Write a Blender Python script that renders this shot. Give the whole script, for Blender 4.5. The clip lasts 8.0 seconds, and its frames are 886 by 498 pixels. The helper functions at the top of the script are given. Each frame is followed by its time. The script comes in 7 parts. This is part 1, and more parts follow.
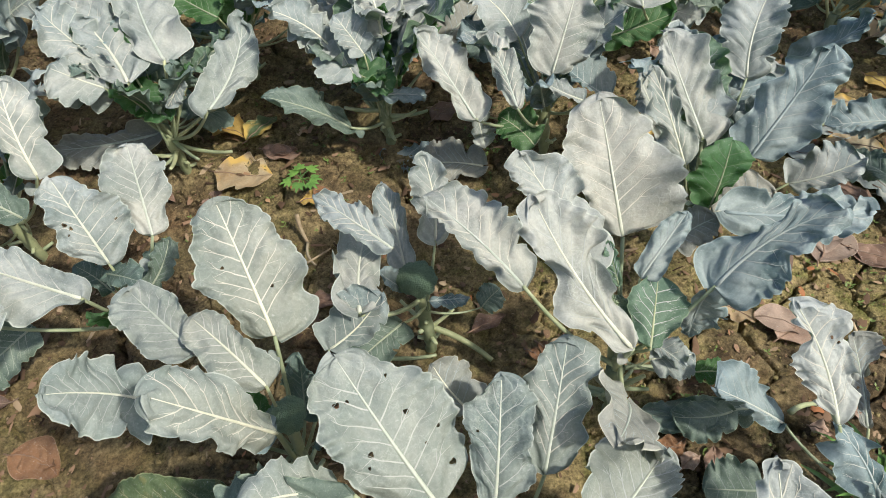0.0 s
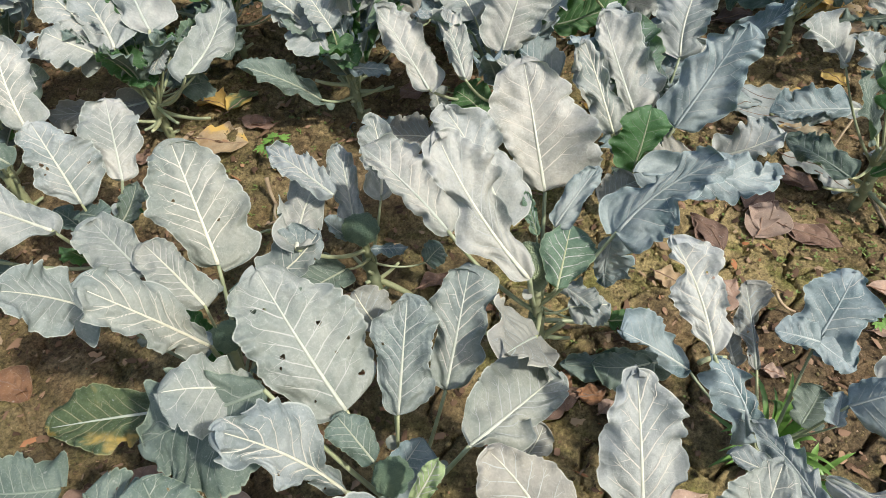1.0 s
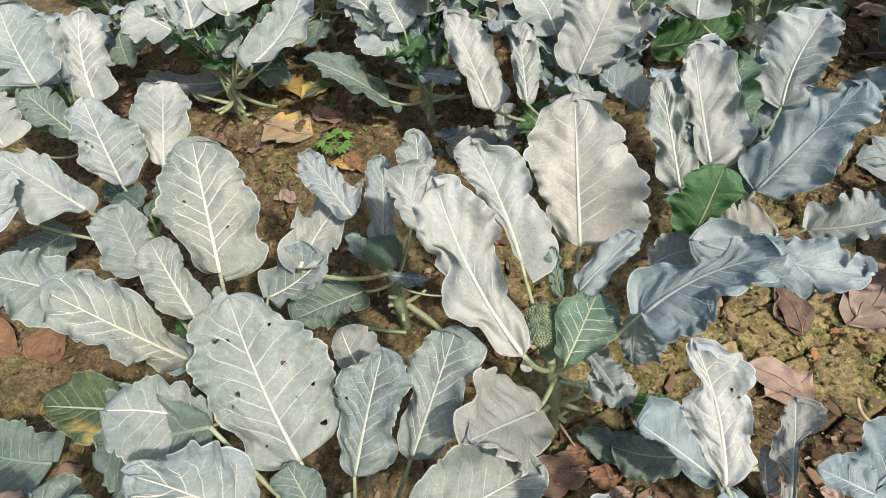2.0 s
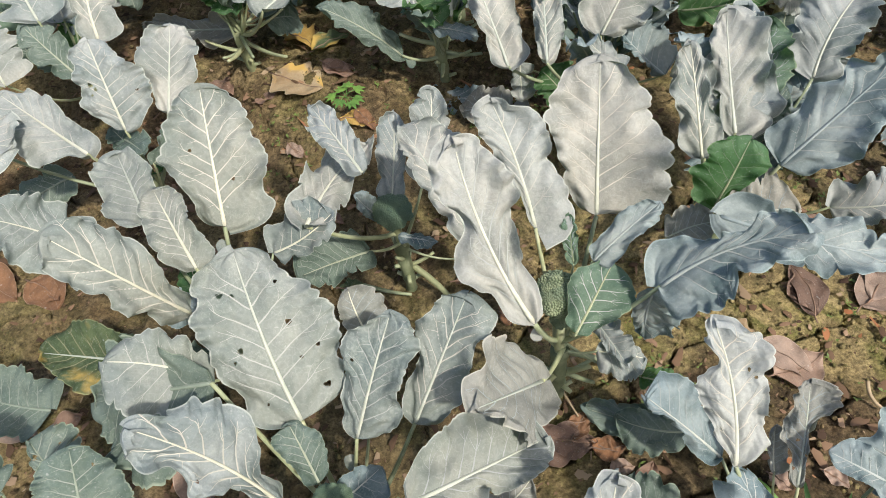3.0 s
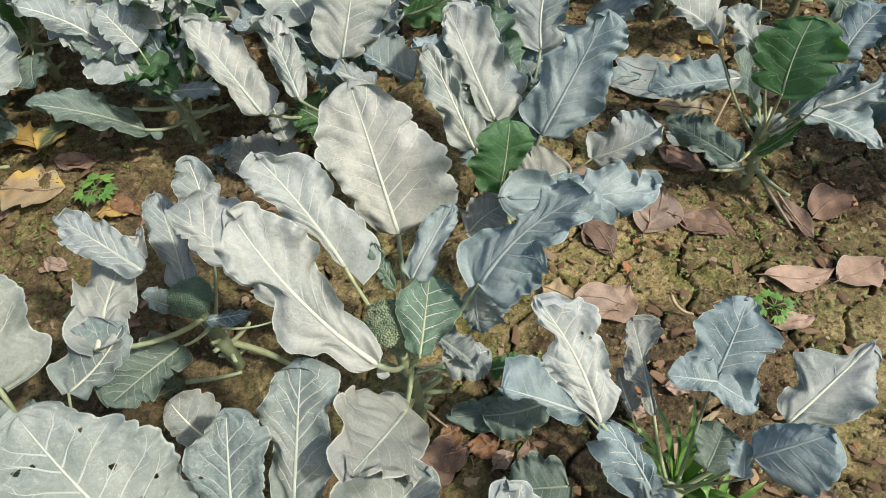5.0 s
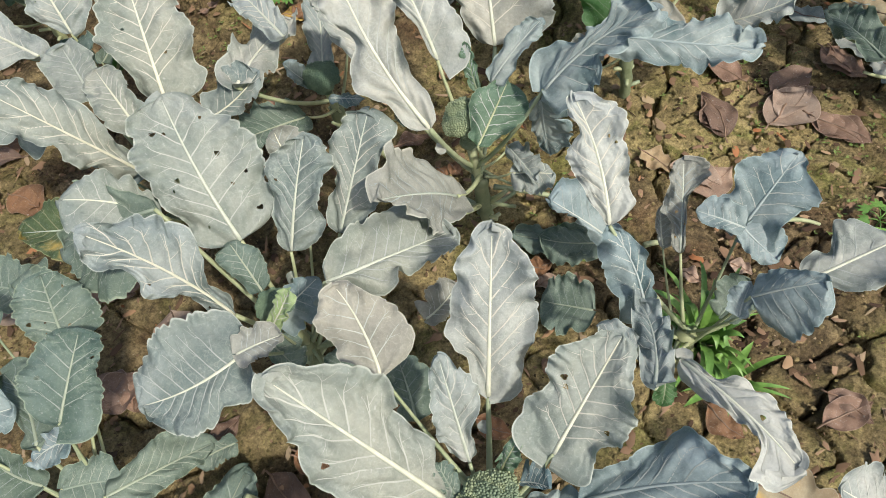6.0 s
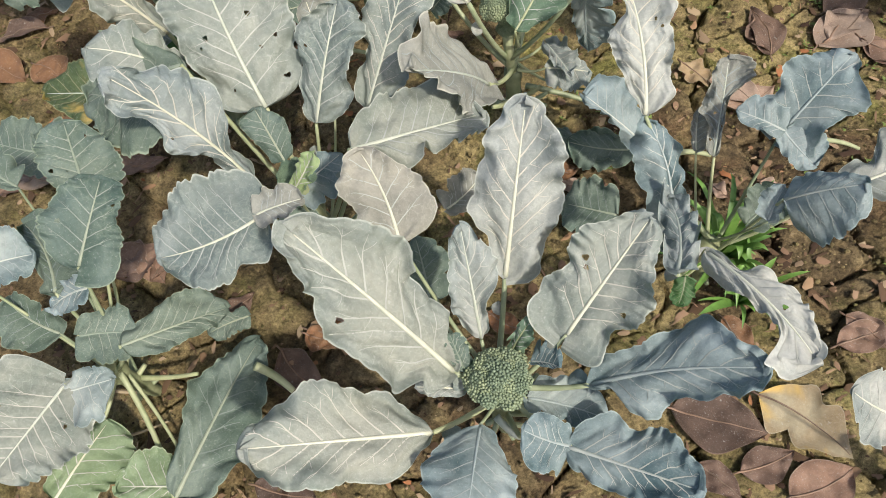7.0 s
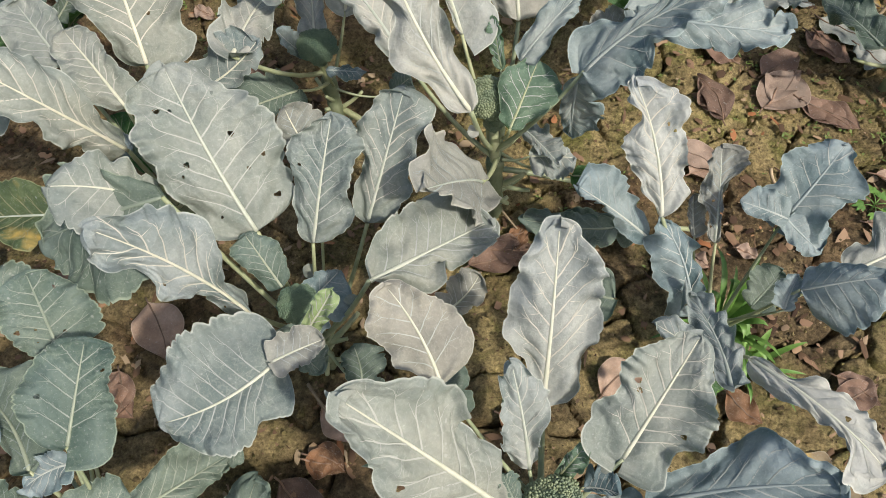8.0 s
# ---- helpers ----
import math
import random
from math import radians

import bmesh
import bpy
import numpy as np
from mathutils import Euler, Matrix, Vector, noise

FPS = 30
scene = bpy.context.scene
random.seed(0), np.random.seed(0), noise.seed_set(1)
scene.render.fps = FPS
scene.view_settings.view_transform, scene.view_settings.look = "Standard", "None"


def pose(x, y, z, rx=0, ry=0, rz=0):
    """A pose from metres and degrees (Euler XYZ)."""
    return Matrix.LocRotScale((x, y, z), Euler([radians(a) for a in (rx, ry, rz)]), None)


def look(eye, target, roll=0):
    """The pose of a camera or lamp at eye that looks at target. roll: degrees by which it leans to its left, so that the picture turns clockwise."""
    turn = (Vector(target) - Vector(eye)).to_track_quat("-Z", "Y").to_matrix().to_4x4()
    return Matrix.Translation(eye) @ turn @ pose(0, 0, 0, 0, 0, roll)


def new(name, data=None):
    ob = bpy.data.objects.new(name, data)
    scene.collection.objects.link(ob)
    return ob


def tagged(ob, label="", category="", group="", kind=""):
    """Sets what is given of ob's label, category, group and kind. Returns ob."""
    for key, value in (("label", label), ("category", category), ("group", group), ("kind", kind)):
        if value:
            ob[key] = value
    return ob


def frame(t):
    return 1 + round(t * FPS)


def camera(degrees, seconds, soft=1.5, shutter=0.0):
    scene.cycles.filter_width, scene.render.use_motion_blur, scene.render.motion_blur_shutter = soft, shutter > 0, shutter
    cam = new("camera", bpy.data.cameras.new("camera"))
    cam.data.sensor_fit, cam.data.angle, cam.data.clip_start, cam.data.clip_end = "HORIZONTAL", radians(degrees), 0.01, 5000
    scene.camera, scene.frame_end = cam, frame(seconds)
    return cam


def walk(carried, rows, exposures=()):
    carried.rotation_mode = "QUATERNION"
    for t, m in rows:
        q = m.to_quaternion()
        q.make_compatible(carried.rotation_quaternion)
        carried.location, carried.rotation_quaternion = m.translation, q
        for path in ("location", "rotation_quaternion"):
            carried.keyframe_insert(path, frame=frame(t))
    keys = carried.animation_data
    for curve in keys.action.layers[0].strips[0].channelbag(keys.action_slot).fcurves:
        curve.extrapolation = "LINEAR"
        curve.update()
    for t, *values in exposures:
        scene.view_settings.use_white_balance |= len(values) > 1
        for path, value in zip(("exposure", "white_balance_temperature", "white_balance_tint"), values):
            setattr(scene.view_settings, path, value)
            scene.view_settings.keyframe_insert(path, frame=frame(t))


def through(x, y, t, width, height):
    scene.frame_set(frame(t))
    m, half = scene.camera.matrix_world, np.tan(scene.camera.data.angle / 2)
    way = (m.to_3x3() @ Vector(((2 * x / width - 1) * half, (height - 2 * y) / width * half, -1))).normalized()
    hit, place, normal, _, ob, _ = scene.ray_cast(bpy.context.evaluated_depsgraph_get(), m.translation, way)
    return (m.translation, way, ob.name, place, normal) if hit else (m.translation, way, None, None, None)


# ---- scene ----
cam = camera(67.05, 8.0, soft=0.6)
PATH = [
    (0, (0.2345, 0.2643, 1.3933), (0.1276, 1.5475, -0.1371), -5.13),
    (0.2, (0.2378, 0.2230, 1.3922), (0.1262, 1.1790, 0.2417), -2.88),
    (0.5, (0.2901, 0.1323, 1.3721), (0.1468, 1.4451, -0.1299), -0.82),
    (0.8, (0.3658, 0.0831, 1.3831), (0.2848, 1.0470, 0.2366), -1.12),
    (1, (0.4118, 0.0932, 1.3867), (0.2531, 1.4041, -0.1154), -4.59),
    (1.2, (0.4557, 0.1456, 1.3730), (0.2567, 1.1220, 0.2518), -6.83),
    (1.5, (0.5333, 0.2293, 1.3598), (0.0998, 1.4671, -0.1501), -9.25),
    (1.7, (0.5631, 0.2628, 1.3554), (0.0829, 1.4784, -0.1584), -7.82),
    (2.8, (0.5935, 0.3203, 1.3537), (0.0430, 1.4889, -0.1732), -8.84),
    (3, (0.5566, 0.3107, 1.3292), (0.0714, 1.4312, -0.2548), -5.79),
    (3.2, (0.5055, 0.3064, 1.3396), (0.1612, 1.1674, 0.1605), -6.24),
    (3.5, (0.4552, 0.3127, 1.3406), (0.0004, 1.5072, -0.1976), -5.43),
    (3.7, (0.4333, 0.3130, 1.3349), (0.1389, 1.2398, 0.1927), -2.02),
    (4, (0.4176, 0.3374, 1.3532), (0.0612, 1.6131, -0.1454), -5.37),
    (4.2, (0.4287, 0.3602, 1.3737), (0.1973, 1.3689, 0.2879), -4.98),
    (4.5, (0.4562, 0.3818, 1.3713), (0.2880, 1.7648, -0.0636), -3.70),
    (4.7, (0.5007, 0.3859, 1.3588), (0.4843, 1.3687, 0.2257), -3.92),
    (5, (0.5507, 0.3600, 1.3276), (0.6134, 1.5775, -0.2579), -4.18),
    (5.2, (0.5837, 0.3266, 1.3165), (0.6194, 1.4867, -0.3123), -4.52),
    (6.3, (0.8182, 0.0494, 1.2910), (0.2229, 1.0020, -0.3637), -14.43),
    (6.5, (0.8107, 0.0345, 1.2909), (0.2160, 1.0006, -0.3562), -12.86),
    (6.7, (0.8082, 0.0214, 1.2593), (0.4219, 0.6466, -0.0484), -13.92),
    (7, (0.7864, 0.0273, 1.2324), (0.2943, 0.8612, -0.5176), -13.27),
    (7.2, (0.7397, 0.0639, 1.2461), (0.4189, 0.7291, -0.0595), -12.30),
    (7.5, (0.6473, 0.1003, 1.2581), (0.3312, 1.0338, -0.4821), -9.20),
    (7.7, (0.6097, 0.1238, 1.2604), (0.4068, 0.8313, -0.0466), -7.06),
    (8, (0.5709, 0.1329, 1.2662), (0.3493, 1.1021, -0.4692), -3.06),
]
walk(cam, [(t, look(eye, target, roll)) for t, eye, target, roll in PATH], exposures=[(0.0, 0.09, 6400, 6), (1.5, 0.15, 6400, 10), (3.0, 0.08, 6450, 10), (4.0, 0.0, 6450, 9), (4.5, 0.03, 6500, 12), (5.0, 0.07, 6400, 5), (6.5, 0.02, 6550, 8), (7.5, 0.02, 6600, 9), (8.0, -0.08, 6600, 9)])

# ---- light ----
world = bpy.data.worlds.new("sky")
scene.world = world
world.use_nodes = True
wn = world.node_tree.nodes
sky = wn.new("ShaderNodeTexSky")
sky.sky_type, sky.sun_disc = "NISHITA", False
sky.sun_elevation, sky.sun_rotation = radians(50), radians(120)
sky.air_density, sky.dust_density, sky.ozone_density = 1.0, 3.5, 1.0
world.node_tree.links.new(sky.outputs[0], wn["Background"].inputs[0])
wn["Background"].inputs[1].default_value = 0.145
sun_data = bpy.data.lights.new("sun", "SUN")
sun_data.energy, sun_data.angle, sun_data.color = 3.9, radians(2.5), (1.0, 0.93, 0.83)
sun = new("sun", sun_data)
sun.matrix_world = look((0.866, -0.5, 1.19), (0, 0, 0))


# ---- materials ----
def material(name, rough=0.6, spec=0.5):
    m = bpy.data.materials.new(name)
    m.use_nodes = True
    b = m.node_tree.nodes["Principled BSDF"]
    b.inputs["Roughness"].default_value = rough
    b.inputs["Specular IOR Level"].default_value = spec
    return m, m.node_tree.nodes, m.node_tree.links, b


def coords(nodes, links):
    """Object coordinates, shifted by chance from one object to the next."""
    c, o, m = nodes.new("ShaderNodeTexCoord"), nodes.new("ShaderNodeObjectInfo"), nodes.new("ShaderNodeVectorMath")
    m.operation = "MULTIPLY_ADD"
    links.new(o.outputs["Random"], m.inputs[0])
    m.inputs[1].default_value = (31, 17, 23)
    links.new(c.outputs["Object"], m.inputs[2])
    return m.outputs[0]


def noise_node(nodes, links, scale, detail=4.0, rough=0.55, warp=0.0):
    n = nodes.new("ShaderNodeTexNoise")
    n.inputs["Scale"].default_value, n.inputs["Detail"].default_value = scale, detail
    n.inputs["Roughness"].default_value, n.inputs["Distortion"].default_value = rough, warp
    links.new(coords(nodes, links), n.inputs["Vector"])
    return n


def ramp(nodes, links, source, stops):
    r = nodes.new("ShaderNodeValToRGB")
    while len(r.color_ramp.elements) < len(stops):
        r.color_ramp.elements.new(0.5)
    for e, (p, c) in zip(r.color_ramp.elements, stops):
        e.position, e.color = p, (*c, 1) if len(c) == 3 else c
    links.new(source, r.inputs[0])
    return r


def mix(nodes, links, a, b, fac, mode="MIX"):
    m = nodes.new("ShaderNodeMix")
    m.data_type, m.blend_type = "RGBA", mode
    for socket, value in ((m.inputs[0], fac), (m.inputs[6], a), (m.inputs[7], b)):
        if hasattr(value, "is_output"):
            links.new(value, socket)
        elif isinstance(value, tuple):
            socket.default_value = (*value, 1)
        else:
            socket.default_value = value
    return m.outputs[2]


def bump(nodes, links, height, bsdf, strength, distance):
    b = nodes.new("ShaderNodeBump")
    b.inputs["Strength"].default_value, b.inputs["Distance"].default_value = strength, distance
    links.new(height, b.inputs["Height"])
    links.new(b.outputs[0], bsdf.inputs["Normal"])


def leaf_material(name, pale, deep, vein, through, glow=0.22, rough=0.5, spots=None, bloom=(0.95, 1.01, 1.10)):
    """A waxy leaf blade: bloom rubbed off in patches, dust specks, veined relief, some light passing through."""
    m, n, l, b = material(name, rough + 0.06, 0.24)
    big = noise_node(n, l, 9, 3, 0.5, warp=0.6)
    fine = noise_node(n, l, 160, 3, 0.6)
    rnd = n.new("ShaderNodeObjectInfo")
    patch = ramp(n, l, big.outputs[0], [(0.33, deep), (0.64, pale)])
    mott = noise_node(n, l, 46, 5, 0.68, warp=0.8)
    mottle = ramp(n, l, mott.outputs[0], [(0.28, (0.86, 0.89, 0.90)), (0.5, (1, 1, 1)), (0.74, (1.05, 1.04, 1.02))])
    patch_c = mix(n, l, patch.outputs[0], mottle.outputs[0], 1.0, "MULTIPLY")
    tone = ramp(n, l, rnd.outputs["Random"], [(0.0, (0.80, 0.85, 0.89)), (0.5, (1, 1, 1)), (1.0, (1.08, 1.03, 0.98))])
    col = mix(n, l, patch_c, tone.outputs[0], 1.0, "MULTIPLY")
    uv = n.new("ShaderNodeUVMap")
    uv.uv_map = "leaf"
    sep = n.new("ShaderNodeSeparateXYZ")
    l.new(uv.outputs[0], sep.inputs[0])
    # bluish bloom towards tip and margin, warmer in the middle
    tip = ramp(n, l, sep.outputs[0], [(0.35, (0, 0, 0)), (1.0, (0.7, 0.7, 0.7))])
    out = ramp(n, l, sep.outputs[1], [(0.3, (0, 0, 0)), (1.0, (0.6, 0.6, 0.6))])
    cool = ramp(n, l, noise_node(n, l, 12, 4, 0.6, warp=0.5).outputs[0], [(0.34, (0, 0, 0)), (0.62, (1, 1, 1))])
    cool_f = mix(n, l, mix(n, l, tip.outputs[0], out.outputs[0], 0.5, "ADD"), cool.outputs[0], 1.0, "MULTIPLY")
    col = mix(n, l, col, mix(n, l, col, bloom, 1.0, "MULTIPLY"), cool_f)
    # margin: a band where the wax is worn, and a thin pale rim
    band = ramp(n, l, sep.outputs[1], [(0.72, (0, 0, 0)), (0.95, (0.8, 0.8, 0.8))])
    band_n = mix(n, l, band.outputs[0], big.outputs[0], 1.0, "MULTIPLY")
    col = mix(n, l, col, deep, band_n)
    rim = ramp(n, l, sep.outputs[1], [(0.958, (0, 0, 0)), (0.985, (0.75, 0.75, 0.75))])
    col = mix(n, l, col, vein, rim.outputs[0])
    # net of small veins, clear in some patches only
    warp = n.new("ShaderNodeMix")
    warp.data_type = "VECTOR"
    warp.inputs[0].default_value = 0.03
    l.new(coords(n, l), warp.inputs[4])
    l.new(noise_node(n, l, 45, 3, 0.6).outputs[1], warp.inputs[5])
    nets = []
    for scale, thin in ((52, 0.055), (125, 0.095)):
        vor = n.new("ShaderNodeTexVoronoi")
        vor.feature = "DISTANCE_TO_EDGE"
        vor.inputs["Scale"].default_value = scale
        l.new(warp.outputs[1], vor.inputs["Vector"])
        nets.append(ramp(n, l, vor.outputs["Distance"], [(0.0, (1, 1, 1)), (thin, (0, 0, 0))]).outputs[0])
    show = ramp(n, l, noise_node(n, l, 14, 2, 0.5).outputs[0], [(0.34, (0.10, 0.10, 0.10)), (0.62, (0.36, 0.36, 0.36))])
    net = mix(n, l, nets[0], nets[1], 0.35)
    col = mix(n, l, col, vein, mix(n, l, net, show.outputs[0], 1.0, "MULTIPLY"))
    dust = ramp(n, l, noise_node(n, l, 330, 2, 0.5).outputs[0], [(0.60, (0, 0, 0)), (0.74, (0.22, 0.22, 0.22))])
    col = mix(n, l, col, (0.55, 0.56, 0.53), dust.outputs[0])
    drops = ramp(n, l, noise_node(n, l, 120, 1, 0.4).outputs[0], [(0.73, (0, 0, 0)), (0.78, (0.3, 0.3, 0.3))])
    col = mix(n, l, col, (0.58, 0.59, 0.56), drops.outputs[0])
    speck = ramp(n, l, fine.outputs[0], [(0.3, (0.90, 0.90, 0.90)), (0.7, (1.08, 1.08, 1.08))])
    col = mix(n, l, col, speck.outputs[0], 1.0, "MULTIPLY")
    if spots:
        s = noise_node(n, l, 8, 4, 0.6, warp=0.4)
        sr = ramp(n, l, s.outputs[0], [(0.50, (0, 0, 0)), (0.60, (1, 1, 1))])
        outer = ramp(n, l, sep.outputs[1], [(0.35, (0, 0, 0)), (0.65, (1, 1, 1))])
        col = mix(n, l, col, spots, mix(n, l, sr.outputs[0], outer.outputs[0], 1.0, "MULTIPLY"))
    l.new(col, b.inputs["Base Color"])
    h = mix(n, l, net, mix(n, l, mott.outputs[0], fine.outputs[0], 0.25), 0.88)
    bump(n, l, h, b, 0.5, 0.005)
    t = n.new("ShaderNodeBsdfTranslucent")
    t.inputs[0].default_value = (*through, 1)
    s = n.new("ShaderNodeMixShader")
    s.inputs[0].default_value = glow
    l.new(b.outputs[0], s.inputs[1])
    l.new(t.outputs[0], s.inputs[2])
    l.new(s.outputs[0], n["Material Output"].inputs[0])
    return m


def plain(name, a, b_, scale, rough=0.6, spec=0.4, relief=0.3, depth=0.002, detail=5):
    m, n, l, b = material(name, rough, spec)
    z = noise_node(n, l, scale, detail, 0.6, warp=0.3)
    rnd = n.new("ShaderNodeObjectInfo")
    tone = ramp(n, l, rnd.outputs["Random"], [(0.0, (0.72, 0.74, 0.78)), (1.0, (1.15, 1.05, 1.0))])
    col = mix(n, l, ramp(n, l, z.outputs[0], [(0.3, a), (0.7, b_)]).outputs[0], tone.outputs[0], 1.0, "MULTIPLY")
    l.new(col, b.inputs["Base Color"])
    bump(n, l, z.outputs[0], b, relief, depth)
    return m


WAX = leaf_material("waxy_leaf", (0.425, 0.436, 0.408), (0.215, 0.25, 0.237), (0.52, 0.56, 0.50), (0.10, 0.22, 0.05), 0.12)
PEARL = leaf_material("pearl_grey_leaf", (0.44, 0.446, 0.41), (0.28, 0.298, 0.28), (0.54, 0.57, 0.51), (0.10, 0.22, 0.05), 0.12)
SILVER = leaf_material("silver_leaf", (0.49, 0.495, 0.455), (0.37, 0.38, 0.355), (0.62, 0.65, 0.59), (0.12, 0.22, 0.06), 0.12)
SAGE = leaf_material("sage_green_leaf", (0.318, 0.338, 0.302), (0.19, 0.225, 0.205), (0.50, 0.53, 0.47), (0.10, 0.22, 0.05), 0.12)
# bluish wax, darkened to hold the skylit shade of blades facing away
BLUE = leaf_material("blue_green_shade_leaf", (0.345, 0.40, 0.395), (0.105, 0.16, 0.17), (0.36, 0.43, 0.42), (0.05, 0.14, 0.05), 0.10, 0.42)
# deep green of leaves in shadow and backlit; that shade sits in the colour
GREEN = leaf_material("shade_green_leaf", (0.10, 0.19, 0.09), (0.035, 0.10, 0.03), (0.17, 0.27, 0.12), (0.10, 0.30, 0.03), 0.25, 0.42)
# dull green for low and inner leaves; part of their shade is in this colour
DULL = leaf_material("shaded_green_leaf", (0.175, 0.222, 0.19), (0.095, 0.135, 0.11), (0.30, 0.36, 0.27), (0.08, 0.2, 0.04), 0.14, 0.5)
TAN = leaf_material("ageing_leaf", (0.37, 0.372, 0.332), (0.265, 0.268, 0.24), (0.52, 0.52, 0.44), (0.2, 0.2, 0.08), 0.14, 0.6, bloom=(0.86, 0.84, 0.82))
YELLOW = leaf_material("yellowing_leaf", (0.105, 0.145, 0.07), (0.055, 0.09, 0.045), (0.30, 0.33, 0.18), (0.2, 0.2, 0.04), 0.15, 0.55, (0.52, 0.36, 0.10), bloom=(0.86, 0.84, 0.82))
FRESH = leaf_material("fresh_green_leaf", (0.26, 0.33, 0.195), (0.18, 0.245, 0.13), (0.44, 0.50, 0.35), (0.14, 0.28, 0.06), 0.16)
LIME = leaf_material("young_pale_leaf", (0.36, 0.46, 0.25), (0.27, 0.38, 0.18), (0.5, 0.56, 0.38), (0.25, 0.4, 0.08), 0.25)
STRAW_LEAF = leaf_material("withered_leaf", (0.50, 0.41, 0.27), (0.33, 0.23, 0.13), (0.5, 0.45, 0.33), (0.3, 0.2, 0.06), 0.15, 0.7, (0.62, 0.42, 0.13), bloom=(0.86, 0.84, 0.82))
GOLD = leaf_material("golden_leaf", (0.60, 0.43, 0.14), (0.42, 0.25, 0.06), (0.6, 0.5, 0.25), (0.4, 0.25, 0.04), 0.2, 0.6, bloom=(0.86, 0.84, 0.82))
DEAD_RIB = plain("dead_leaf_rib", (0.30, 0.21, 0.15), (0.18, 0.12, 0.08), 40)
RIB = plain("pale_midrib", (0.64, 0.67, 0.575), (0.52, 0.575, 0.45), 60, 0.45)
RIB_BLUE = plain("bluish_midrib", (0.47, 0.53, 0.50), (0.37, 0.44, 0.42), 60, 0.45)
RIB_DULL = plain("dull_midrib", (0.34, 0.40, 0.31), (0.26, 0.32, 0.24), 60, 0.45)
MID = leaf_material("grey_green_leaf", (0.175, 0.25, 0.175), (0.095, 0.155, 0.10), (0.34, 0.42, 0.28), (0.10, 0.26, 0.04), 0.18, 0.46)
VEIN_DIM = plain("dim_vein", (0.40, 0.45, 0.425), (0.33, 0.385, 0.36), 60, 0.5)
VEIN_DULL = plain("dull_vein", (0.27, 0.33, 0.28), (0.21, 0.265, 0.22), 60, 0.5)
VEIN_GREEN = plain("green_vein", (0.20, 0.30, 0.15), (0.14, 0.23, 0.10), 60, 0.5)
VEIN_OLD = plain("old_vein", (0.24, 0.25, 0.14), (0.17, 0.19, 0.10), 60, 0.5)
VEIN = plain("pale_vein", (0.48, 0.505, 0.45), (0.41, 0.44, 0.385), 60, 0.5)
STALK = plain("green_stalk", (0.42, 0.47, 0.30), (0.28, 0.34, 0.19), 30, 0.45)
STEM = plain("grey_green_stem", (0.30, 0.34, 0.20), (0.17, 0.21, 0.11), 40, 0.6, relief=0.6)
BUD = plain("flower_buds", (0.31, 0.385, 0.25), (0.19, 0.255, 0.155), 130, 0.6, relief=0.6)
BUD_DARK = plain("dark_flower_buds", (0.20, 0.30, 0.205), (0.12, 0.19, 0.13), 130, 0.6, relief=0.6)
DEAD = leaf_material("fallen_leaf_brown", (0.30, 0.195, 0.145), (0.15, 0.095, 0.07), (0.36, 0.26, 0.20), (0.2, 0.1, 0.05), 0.05, 0.62, bloom=(0.86, 0.84, 0.82))
DEAD_DARK = leaf_material("fallen_leaf_dark", (0.19, 0.125, 0.095), (0.08, 0.052, 0.04), (0.25, 0.17, 0.13), (0.1, 0.05, 0.03), 0.05, 0.62, bloom=(0.86, 0.84, 0.82))
DEAD_PALE = leaf_material("fallen_leaf_pale", (0.44, 0.325, 0.255), (0.29, 0.20, 0.15), (0.52, 0.41, 0.33), (0.3, 0.2, 0.1), 0.06, 0.6, bloom=(0.86, 0.84, 0.82))
RUST = leaf_material("fallen_leaf_rust", (0.30, 0.155, 0.08), (0.14, 0.078, 0.045), (0.36, 0.24, 0.15), (0.3, 0.12, 0.04), 0.06, 0.62, bloom=(0.86, 0.84, 0.82))
TWIG = plain("dry_stalk", (0.42, 0.36, 0.24), (0.25, 0.19, 0.12), 40, 0.7)
WEED = plain("weed_leaf", (0.18, 0.35, 0.08), (0.10, 0.22, 0.05), 60, 0.45)


